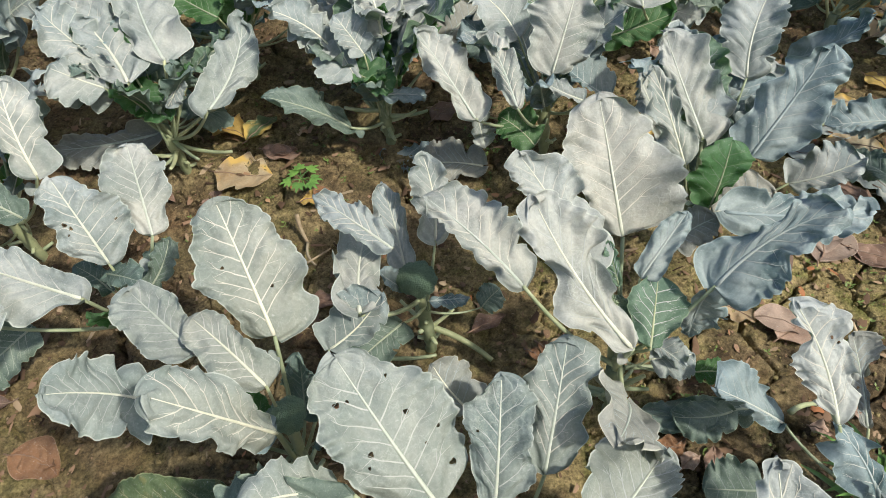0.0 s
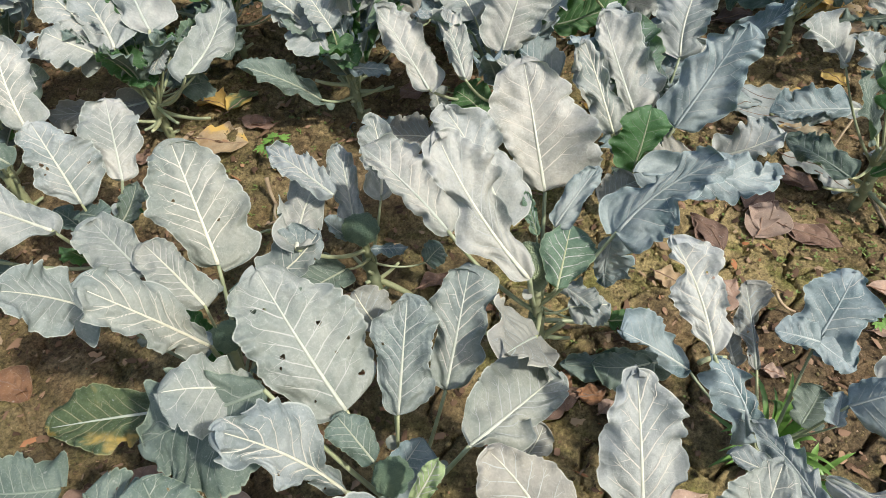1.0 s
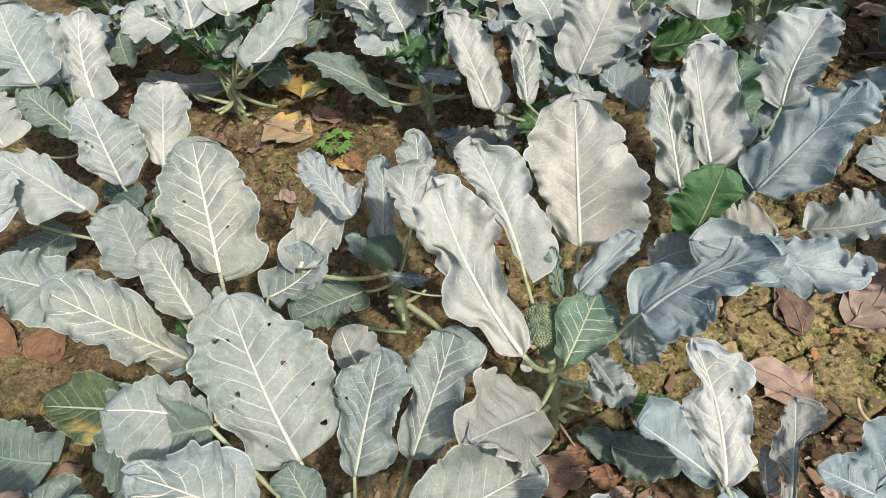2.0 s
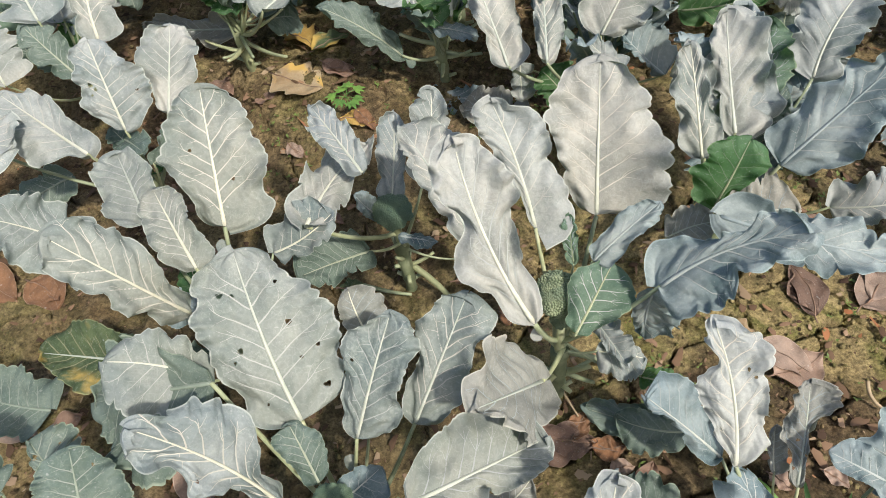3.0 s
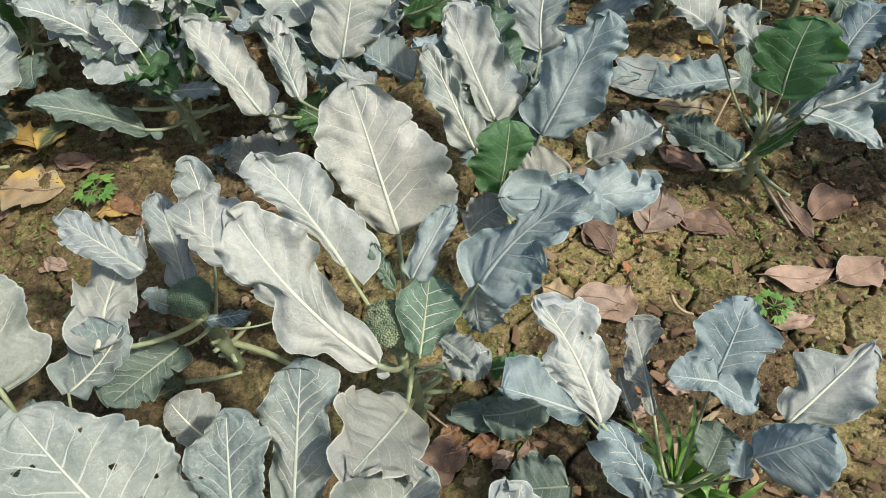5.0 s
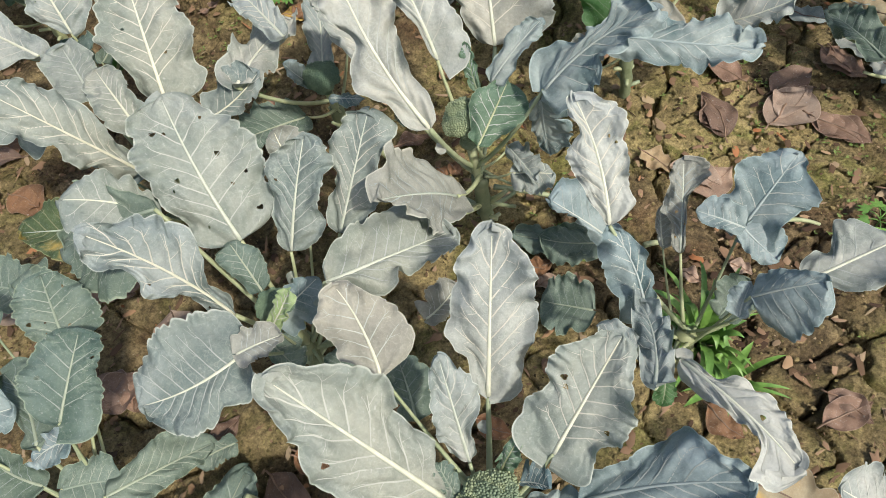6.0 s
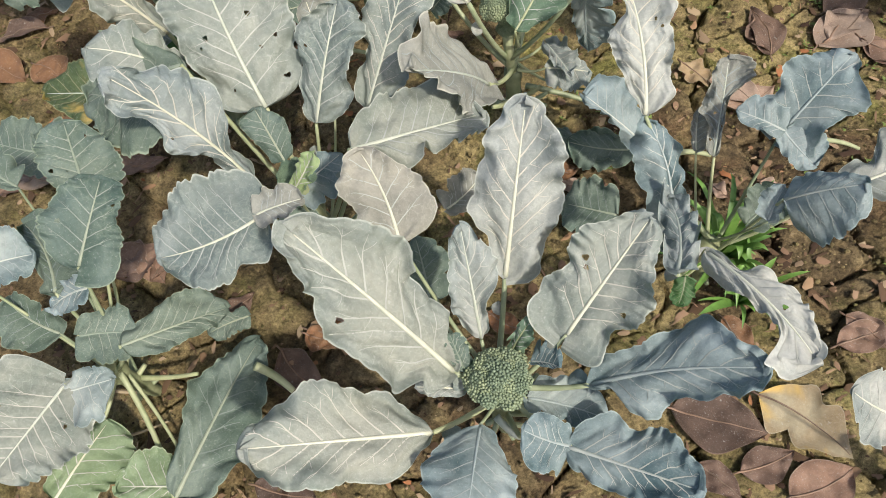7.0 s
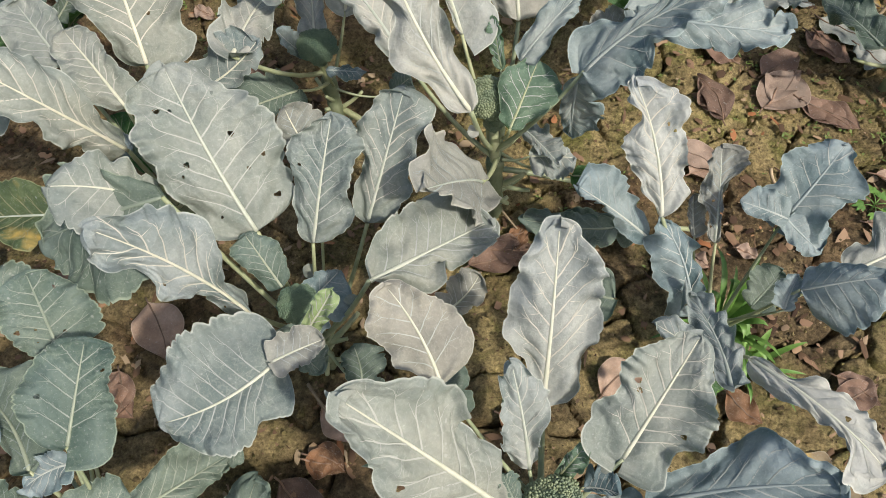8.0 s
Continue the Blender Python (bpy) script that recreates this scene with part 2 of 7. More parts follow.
def soil_material():
    m, n, l, b = material("cracked_soil", 0.85, 0.25)
    big = noise_node(n, l, 2.6, 5, 0.6, warp=0.5)
    mid = noise_node(n, l, 16, 6, 0.65)
    fine = noise_node(n, l, 170, 6, 0.7)
    earth = ramp(n, l, mid.outputs[0], [(0.30, (0.05, 0.036, 0.02)), (0.5, (0.14, 0.102, 0.055)), (0.70, (0.29, 0.22, 0.12))])
    red = ramp(n, l, noise_node(n, l, 5.5, 4, 0.6).outputs[0], [(0.5, (0, 0, 0)), (0.68, (0.4, 0.4, 0.4))])
    col = mix(n, l, earth.outputs[0], (0.17, 0.09, 0.045), red.outputs[0])
    place = n.new("ShaderNodeTexCoord")
    far = n.new("ShaderNodeVectorMath")
    far.operation = "DISTANCE"
    far.inputs[1].default_value = (0.95, 0.95, 0)
    l.new(place.outputs["Object"], far.inputs[0])
    damp = ramp(n, l, far.outputs["Value"], [(0.55, (1, 1, 1)), (1.15, (0.42, 0.42, 0.42))])
    moss = ramp(n, l, big.outputs[0], [(0.40, (0, 0, 0)), (0.58, (0.85, 0.85, 0.85))])
    moss_f = mix(n, l, moss.outputs[0], damp.outputs[0], 1.0, "MULTIPLY")
    green = ramp(n, l, noise_node(n, l, 7.5, 6, 0.68, warp=0.8).outputs[0], [(0.46, (0, 0, 0)), (0.60, (1, 1, 1))])
    mossy = mix(n, l, mix(n, l, (0.25, 0.195, 0.085), (0.52, 0.42, 0.205), mid.outputs[0]), mix(n, l, (0.10, 0.108, 0.028), (0.30, 0.29, 0.09), mid.outputs[0]), green.outputs[0])
    col = mix(n, l, col, mossy, moss_f)
    grain = ramp(n, l, fine.outputs[0], [(0.30, (0.5, 0.5, 0.5)), (0.5, (1, 1, 1)), (0.70, (1.5, 1.5, 1.5))])
    col = mix(n, l, col, grain.outputs[0], 1.0, "MULTIPLY")
    clod = ramp(n, l, noise_node(n, l, 62, 4, 0.7).outputs[0], [(0.33, (0.45, 0.45, 0.45)), (0.52, (1, 1, 1)), (0.68, (1.3, 1.3, 1.3))])
    col = mix(n, l, col, clod.outputs[0], 1.0, "MULTIPLY")
    l.new(col, b.inputs["Base Color"])
    h = mix(n, l, mix(n, l, fine.outputs[0], noise_node(n, l, 420, 4, 0.7).outputs[0], 0.35), mid.outputs[0], 0.4)
    bump(n, l, h, b, 1.0, 0.014)
    return m


SOIL = soil_material()


def litter_material():
    m, n, l, b = material("leaf_litter", 0.8, 0.2)
    g = n.new("ShaderNodeNewGeometry")
    r = ramp(n, l, g.outputs["Random Per Island"], [(0.0, (0.05, 0.03, 0.02)), (0.4, (0.16, 0.10, 0.06)), (0.7, (0.27, 0.17, 0.11)), (0.9, (0.36, 0.28, 0.18)), (1.0, (0.30, 0.12, 0.05))])
    l.new(r.outputs[0], b.inputs["Base Color"])
    bump(n, l, noise_node(n, l, 200, 3).outputs[0], b, 0.6, 0.002)
    return m


LITTER = litter_material()
SEEDLING = plain("seedling", (0.16, 0.24, 0.06), (0.09, 0.15, 0.04), 90, 0.5)


# ---- building helpers ----
def part(name, mesh, mat, parent, label="", smooth=True):
    """Links a mesh as one object under a thing or under a part."""
    mesh.materials.append(mat)
    if smooth:
        mesh.polygons.foreach_set("use_smooth", [True] * len(mesh.polygons))
    ob = new(name, mesh)
    ob.parent = parent
    return tagged(ob, label)


def mesh_of(name, verts, faces, uv=None):
    me = bpy.data.meshes.new(name)
    if isinstance(faces, np.ndarray):
        co = np.asarray(verts, dtype=np.float32)
        me.vertices.add(len(co))
        me.vertices.foreach_set("co", co.ravel())
        me.loops.add(faces.size)
        me.loops.foreach_set("vertex_index", faces.astype(np.int32).ravel())
        me.polygons.add(len(faces))
        me.polygons.foreach_set("loop_start", np.arange(0, faces.size, faces.shape[1], dtype=np.int32))
        me.update(calc_edges=True)
    else:
        me.from_pydata([tuple(map(float, v)) for v in verts], [], [tuple(map(int, f)) for f in faces])
    if uv is not None:
        layer = me.uv_layers.new(name="leaf")
        idx = np.empty(len(me.loops), dtype=np.int32)
        me.loops.foreach_get("vertex_index", idx)
        layer.data.foreach_set("uv", np.asarray(uv, dtype=np.float32)[idx].ravel())
    return me


def thing(name, place, label, category, group="", kind="", turn=0.0):
    e = new(name)
    e.empty_display_size = 0.05
    e.matrix_world = pose(*place, 0, 0, turn)
    return tagged(e, label, category, group, kind)


def unit(v):
    v = np.asarray(v, float)
    return v / np.linalg.norm(v)


def tube(path, radii, sides=7, squash=1.0, capped=True):
    """Vertices and faces of a tapered tube along a path."""
    path = np.asarray(path, float)
    tan = np.gradient(path, axis=0)
    tan /= np.linalg.norm(tan, axis=1)[:, None] + 1e-12
    ref = np.array([0.0, 0.0, 1.0]) if abs(tan[:, 2]).mean() < 0.8 else np.array([0.0, 1.0, 0.0])
    verts, faces = [], []
    for p, t, r in zip(path, tan, radii):
        a = unit(np.cross(t, ref))
        b = np.cross(a, t)
        for k in range(sides):
            w = 2 * math.pi * k / sides
            verts.append(p + r * (math.cos(w) * a + squash * math.sin(w) * b))
    for i in range(len(path) - 1):
        for k in range(sides):
            j = (k + 1) % sides
            faces.append((i * sides + k, i * sides + j, (i + 1) * sides + j, (i + 1) * sides + k))
    if capped:
        faces.append(tuple(range(sides))[::-1])
        faces.append(tuple(range((len(path) - 1) * sides, len(path) * sides)))
    return verts, faces


def curve(a, b, sag, n=9, side=(0, 0, 0)):
    """Points of a bowed line from a to b."""
    a, b, s = np.asarray(a, float), np.asarray(b, float), np.asarray(side, float)
    t = np.linspace(0, 1, n)[:, None]
    return a + (b - a) * t + 4 * t * (1 - t) * (np.array([0, 0, sag]) + s)


class Blade:
    """The surface of one leaf blade: u runs from its base to its tip, v from edge to edge."""

    def __init__(self, base, tip, left, right, roll, rng, arch=0.06, cup=0.1, ripple=1.0, lobes=1.0, twist=0.0, fold=None, slim=1.0, edges=None, hang=(0, 0), bend=0.0):
        axis = np.asarray(tip, float) - np.asarray(base, float)
        self.length = np.linalg.norm(axis)
        self.d = axis / self.length
        level = unit(np.cross(self.d, (0, 0, 1.0)))
        up = np.cross(level, self.d)
        c, s = math.cos(radians(roll)), math.sin(radians(roll))
        self.n = up * c + level * s
        self.s = np.cross(self.d, self.n)
        self.left, self.right = left, right
        self.arch, self.cup, self.ripple, self.twist, self.slim = arch, cup, ripple, twist, slim
        n = lobes * rng.uniform(0.6, 1.2)
        self.peak = rng.uniform(0.44, 0.60)
        self.blunt = rng.uniform(1.9, 2.5)
        # round lobes beside the base, each side its own, some with a notch above them
        self.ears = [(rng.uniform(0.07, 0.12), rng.uniform(0.06, 0.34), rng.uniform(0.20, 0.30), rng.uniform(0.04, 0.32) * n, rng.uniform(0.02, 0.04), rng.uniform(0.36, 0.62), rng.uniform(0.02, 0.09)) for _ in (0, 1)]
        self.waves = [[(rng.uniform(2.4, 3.8), rng.uniform(0, 3.1), rng.uniform(0.08, 0.17) * (0.4 + 0.6 * n)), (rng.uniform(5.5, 8.5), rng.uniform(0, 3.1), rng.uniform(0.05, 0.10) * (0.5 + 0.5 * n)), (rng.uniform(13, 18), rng.uniform(0, 3.1), rng.uniform(0.018, 0.035))] for _ in (0, 1)]
        self.bites = [[(rng.uniform(0.35, 0.85), rng.uniform(0.012, 0.028), rng.uniform(0.04, 0.22) * n) for _ in range(3)] for _ in (0, 1)]
        self.folds = [[(rng.uniform(1.8, 3.2), rng.uniform(0, 6.28), 1.0), (rng.uniform(4, 6.5), rng.uniform(0, 6.28), 0.8), (rng.uniform(8, 12), rng.uniform(0, 6.28), 0.38)] for _ in (0, 1)]
        self.shift = rng.uniform(-0.05, 0.05)
        self.soft = rng.uniform(0, 6.28)
        self.bend = rng.uniform(-0.07, 0.07)
        self.count = 7 if self.length > 0.16 else 5
        self.lean = [rng.uniform(0.16, 0.30) for _ in (0, 1)]
        self.fold = rng.uniform(-0.04, 0.20) if fold is None else fold
        self.edges = edges
        if edges:
            # a blade of known outline: its width in millimetres at thirteen stations on each side, with a finely waved margin
            self.left = self.right = 0.001
            self.bend = bend
            self.fold = rng.uniform(-0.02, 0.09) if fold is None else fold
            self.ears = [(0.1, 0, 0.25, 0, 0.03, 0, h) for h in hang]
            self.bites = [[(c, wide, 0.25 * deep) for c, wide, deep in side] for side in self.bites]
            self.waves = [[(f, p, a * k) for (f, p, a), k in zip(side, (0.0, 1.2, 1.9))] for side in self.waves]
            self.folds = [[(f, p, a * k) for (f, p, a), k in zip(side, (0.45, 1.0, 1.5))] for side in self.folds]

    def outline(self, u, v):
        """Half width along the blade, drawn smoothly through the stations of the side on which v lies."""
        at = 0.06 + 0.07 * np.arange(13)
        i = np.clip(np.searchsorted(at, u) - 1, 0, 11)
        x = np.clip((u - at[i]) / 0.07, 0, 1)
        w = np.zeros_like(u)
        for k, wide in enumerate(self.edges):
            wide = np.asarray(wide, float)
            slope = np.gradient(wide)
            slope[0], slope[-1] = 0.3 * slope[0], 0.6 * slope[-1]
            h = (2 * x**3 - 3 * x**2 + 1) * wide[i] + (x**3 - 2 * x**2 + x) * slope[i] + (3 * x**2 - 2 * x**3) * wide[i + 1] + (x**3 - x**2) * slope[i + 1]
            w = np.where((v > 0) if k else (v <= 0), h, w)
        return w * np.sqrt(1 - np.clip((u - 0.9) / 0.1, 0, 1) ** 2.2)

    def __call__(self, u, v):
        u, v = np.asarray(u, float), np.asarray(v, float)
        side = np.abs(v)
        up = np.clip((u - self.peak) / (1 - self.peak), 0, 1)
        down = np.clip((self.peak - u) / self.peak, 0, 1)
        w = self.outline(u, v) if self.edges else np.where(u > self.peak, np.clip(1 - up**self.blunt, 0, 1) ** 0.53, 1)
        back = np.zeros_like(u)
        for k, (c, big, at, deep, wide, slim, hang) in enumerate(self.ears):
            on = (v > 0) if k else (v <= 0)
            w = w + on * (big * np.exp(-(((u - c) / 0.07) ** 2)) - deep * np.exp(-(((u - at) / wide) ** 2)) - self.slim * slim * down**1.7)
            back = back + on * hang
        x = np.clip(u / 0.10, 0, 1)
        w = w * (0.07 + 0.93 * np.sqrt(1 - (1 - x) ** 2))
        edge, frill = np.zeros_like(u), np.zeros_like(u)
        for k in (0, 1):
            on = (v > 0) if k else (v <= 0)
            for f, p, a in self.waves[k]:
                edge = edge + on * a * ((np.abs(np.sin(math.pi * f * (u + 0.03 * np.sin(11 * u + 3 * p)) + p)) + 0.03) ** 0.6 - 0.75) * (1 if f < 5 else 0.25 + 1.1 * np.sin(6.5 * u + 5 * p) ** 2)
            for c, wide, deep in self.bites[k]:
                edge = edge - on * deep * np.exp(-(((u - c) / wide) ** 2))
            for f, p, a in self.folds[k]:
                frill = frill + on * a * side ** (2.2 if f < 3.5 else 4.5) * np.sin(f * 2 * math.pi * (u + 0.05 * np.sin(9 * u + 2 * p)) + p + 0.9 * side) * (1 if f < 3.5 else 0.25 + 0.9 * np.sin(3.7 * u + p) ** 2)
        reach = w * (1 + edge * np.clip(u * 8, 0.2, 1) * np.clip((1 - u) * 14, 0, 1)) * np.where(v > 0, self.right, self.left)
        across = v * reach
        along = (u + 0.10 * side**1.5 * (1 - u) * u * 2 - back * side**1.4 * np.exp(-((u / 0.13) ** 2)) + self.shift * v * u * 0.5 + 0.022 * np.sin(9 * v + self.soft) * u**9 + 0.012 * np.sin(21 * v + 2 * self.soft) * u**12) * self.length
        lift = self.length * 4 * self.arch * u * (1 - u) + (self.cup * side**1.7 + self.fold * side) * reach
        lift = lift + self.ripple * 0.011 * self.length / 0.25 * frill * np.clip(u * 5, 0.3, 1)
        lift = lift + self.length / 0.25 * (0.010 * np.sin(7 * u + 4 * v + self.soft) * side + 0.005 * np.sin(13 * u - 7 * v + 2 * self.soft) * side)
        lift = lift - 0.0022 * np.exp(-((v * 9) ** 2)) + self.length / 0.25 * (0.0013 * np.sin(u * 34 - side * 11 + self.soft) * np.clip(4 * side * (1 - side), 0, 1) + 0.0012 * np.sin(27 * u + 15 * v + self.soft) * np.sin(19 * v - 8 * u) * side)
        # the blade is quilted: it sinks along each side vein and swells between them
        lean = np.where(v > 0, self.lean[1], self.lean[0])
        row = (u - lean * side**0.9 + 0.05 * side**3 - 0.10) * self.count / 0.78 - np.where(v > 0, 0.3, 0)
        lift = lift + self.length / 0.25 * 0.0024 * (np.abs(np.sin(math.pi * row)) ** 0.7 - 0.5) * np.clip(5 * side, 0, 1) * (1 - 0.6 * side**3) * np.clip(6 * u, 0, 1) * np.clip(5 * (1 - u), 0, 1)
        bow = self.bend * self.length * 4 * u * (1 - u)
        a = self.twist * (u - 0.3)
        ca, sa = np.cos(a), np.sin(a)
        x, z = across * ca - lift * sa, across * sa + lift * ca
        return along[..., None] * self.d + (x + bow)[..., None] * self.s + z[..., None] * self.n


def leaf(plant, base, tip, left, right, roll, mat, seed, arch=0.05, cup=0.06, ripple=1.0, lobes=1.0, twist=0.0, holes=0, label="", crown=0.16, bare=False, fold=None, slim=1.0, edges=None, hang=(0, 0), bend=0.0):
    """One leaf of a plant: blade, midrib, side veins and the stalk that joins it to the stem."""
    rng = random.Random(seed)
    root = np.array(plant.matrix_world.translation)
    base = np.array(base)
    f = Blade(base, tip, left, right, roll, rng, arch, cup, ripple, lobes, twist, fold, slim, edges, hang, bend)
    size = f.length
    nu, nv = (64, 15) if size > 0.16 else (36, 10)
    if holes:
        nu, nv = 130, 34
    u, v = np.meshgrid(1 - (1 - np.linspace(0, 1, nu)) ** 1.35, np.linspace(-1, 1, 2 * nv + 1), indexing="ij")
    v = np.sign(v) * np.abs(v) ** 0.85
    pts = f(u, v).reshape(-1, 3)
    cols = 2 * nv + 1
    gone = [(rng.uniform(0.12, 0.85), rng.choice((-1, 1)) * rng.uniform(0.2, 0.75), rng.uniform(0.0022, 0.0060) * (0.6 + size)) for _ in range(holes)]
    i = np.arange(nu * cols).reshape(nu, cols)
    faces = np.stack([i[:-1, :-1], i[:-1, 1:], i[1:, 1:], i[1:, :-1]], -1).reshape(-1, 4)
    if gone:
        # each hole is cut out of the blade and its border drawn to a smooth, uneven ring
        for gu, gv, gr in gone:
            mid = f(np.array(gu), np.array(gv))
            turn, thin, wob = rng.uniform(0, 3.1), rng.uniform(0.5, 0.95), rng.uniform(0, 6)
            d1, d2 = f.d * math.cos(turn) + f.s * math.sin(turn), f.s * math.cos(turn) - f.d * math.sin(turn)
            p, q = (pts - mid) @ d1, (pts - mid) @ d2 / thin
            rho = np.hypot(p, q) / (gr * (1 + 0.18 * np.sin(3 * np.arctan2(q, p) + wob)))
            inside = rho[faces].mean(1) < 1
            border = np.intersect1d(faces[inside].ravel(), faces[~inside].ravel())
            faces = faces[~inside]
            k = (1 / np.maximum(rho[border], 0.3) - 1)[:, None]
            pts[border] += k * (p[border][:, None] * d1 + thin * q[border][:, None] * d2)
    uv = np.stack([u.ravel(), np.abs(v).ravel()], 1)
    blade = part("leaf", mesh_of("leaf", pts, faces, uv), mat, plant, label)
    blade.matrix_basis = Matrix.Translation(Vector(base - root))
    # midrib
    t = np.linspace(0, 0.96, 18)
    line = f(t, np.zeros(18))
    r0 = 0.0012 + 0.0094 * size
    radii = r0 * (1 - t) ** 0.95 + 0.0005
    vs, fs = tube(line + f.n * (radii * 0.25)[:, None], radii, 6, 0.8)
    rib = {"shade_green_leaf": STALK, "grey_green_leaf": STALK, "blue_green_shade_leaf": RIB_BLUE, "shaded_green_leaf": RIB_DULL}.get(mat.name, RIB)
    part("midrib", mesh_of("midrib", vs, fs), rib, blade)
    # side veins
    vs, fs, n0 = [], [], 0
    for side in (-1, 1):
        for k in range(f.count):
            u0 = 0.10 + 0.78 * (k + rng.uniform(-0.10, 0.10) + (0.3 if side > 0 else 0)) / f.count
            reach = rng.uniform(0.6, 0.93)
            s = np.linspace(0.02, reach, 10)
            uu = np.clip(u0 + f.lean[side > 0] * s**0.9 - 0.05 * s**3 + 0.006 * np.sin(9 * s + 2.3 * k + side) * s, 0, 0.97)
            vv = side * s
            forks = [(uu, vv, 1.0)]
            for b in range(2):
                i0 = rng.randint(3, 7)
                e = np.linspace(0, 1, 6)
                sign = (-1, 1)[b]
                forks.append((np.clip(uu[i0] + sign * 0.05 * e + 0.03 * e, 0, 0.97), np.clip(vv[i0] + side * e * 0.24, -0.9, 0.9), 0.5))
            for fu, fv, wide in forks:
                line = f(fu, fv) + f.n * 0.0005
                tan = np.gradient(line, axis=0)
                tan /= np.linalg.norm(tan, axis=1)[:, None] + 1e-9
                off = np.cross(tan, f.n) * (np.linspace(0.00115, 0.0003, len(fu)) * wide * (0.5 + 2.2 * size))[:, None]
                vs.append(np.stack([line - off, line + f.n * 0.0003, line + off], 1).reshape(-1, 3))
                q = n0 + 3 * np.arange(len(fu) - 1)[:, None]
                fs += [q + (0, 1, 4, 3), q + (1, 2, 5, 4)]
                n0 += 3 * len(fu)
    vs, fs = np.concatenate(vs), np.concatenate(fs)
    part("vein_net", mesh_of("vein_net", vs, fs), {"shade_green_leaf": VEIN_GREEN, "blue_green_shade_leaf": VEIN_DIM, "shaded_green_leaf": VEIN_DULL, "grey_green_leaf": VEIN_DIM, "yellowing_leaf": VEIN_OLD, "ageing_leaf": VEIN_DIM}.get(mat.name, VEIN), blade)
    # stalk down to the stem
    if not bare:
        foot = np.array([rng.uniform(-0.012, 0.012), rng.uniform(-0.012, 0.012), crown + rng.uniform(-0.03, 0.03)]) + root
        flat = np.linalg.norm((base - foot)[:2])
        path = curve(foot - base, -f.d * 0.002, -0.14 * flat, 9)
        vs, fs = tube(path, np.linspace(0.0056, max(r0 * 1.05, 0.003), 9) * (0.45 + 0.55 * min(1, size / 0.25)), 8)
        part("stalk", mesh_of("stalk", vs, fs), STALK, blade)
        # small round lobes low on the stalk of large leaves
        if size > 0.17:
            for k in range(rng.randint(0, 1)):
                r, way = rng.uniform(0.009, 0.014), (-1, 1)[k]
                c = path[rng.choice((6, 7))]
                a, b = np.meshgrid(np.linspace(0, 1, 6), np.linspace(0, 2 * math.pi, 15), indexing="ij")
                o = r * (1 + a * np.cos(b))
                pts = c + way * f.s * o[..., None] + f.d * (1.25 * r * a * np.sin(b) * (1 + 0.08 * np.sin(5 * b)))[..., None] + f.n * (r * (0.3 * a**2 * np.sin(2 * b + k) - 0.15 * o / r))[..., None]
                i = np.arange(90).reshape(6, 15)
                q = np.stack([i[:-1, :-1], i[:-1, 1:], i[1:, 1:], i[1:, :-1]], -1).reshape(-1, 4)
                part("stalk_lobe", mesh_of("stalk_lobe", pts.reshape(-1, 3), q, np.stack([np.cos(b).ravel(), a.ravel() * 0.95], 1)), mat, blade)
    return blade


def inner_leaves(plant, count, seed, tall=0.36, crown=0.15):
    """Small young leaves that stand close round the top of a stem."""
    rng = random.Random(seed)
    root = np.array(plant.matrix_world.translation)
    for k in range(count):
        a = k * 2.4 + rng.uniform(-0.4, 0.4)
        out = np.array([math.cos(a), math.sin(a), 0])
        b = root + out * rng.uniform(0.03, 0.06) + (0, 0, tall * rng.uniform(0.55, 0.7))
        t = root + out * rng.uniform(0.08, 0.17) + (0, 0, tall * rng.uniform(0.85, 1.15))
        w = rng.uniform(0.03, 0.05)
        # inner leaves draw from the darker greens that carry shade in their colour
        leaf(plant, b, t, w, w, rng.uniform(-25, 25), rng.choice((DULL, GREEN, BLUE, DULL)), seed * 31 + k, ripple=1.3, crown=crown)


def outer_leaves(plant, count, seed, first, last, size=0.19):
    """Further broad leaves of a plant, between two bearings in degrees."""
    rng = random.Random(seed)
    root = np.array(plant.matrix_world.translation)
    count = int(1.4 * count)
    for k in range(count):
        a = radians(first + (last - first) * (k + rng.uniform(0.2, 0.8)) / count)
        out = np.array([math.cos(a), math.sin(a), 0])
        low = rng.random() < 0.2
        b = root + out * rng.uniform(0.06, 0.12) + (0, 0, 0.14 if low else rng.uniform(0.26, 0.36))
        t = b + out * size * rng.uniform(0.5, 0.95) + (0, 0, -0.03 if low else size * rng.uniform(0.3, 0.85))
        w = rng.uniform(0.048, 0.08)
        # low leaves get the green already darkened for shade
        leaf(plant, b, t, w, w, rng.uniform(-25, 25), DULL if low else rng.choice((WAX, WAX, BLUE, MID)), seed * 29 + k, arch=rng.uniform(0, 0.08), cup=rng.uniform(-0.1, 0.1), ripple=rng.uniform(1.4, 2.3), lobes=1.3)


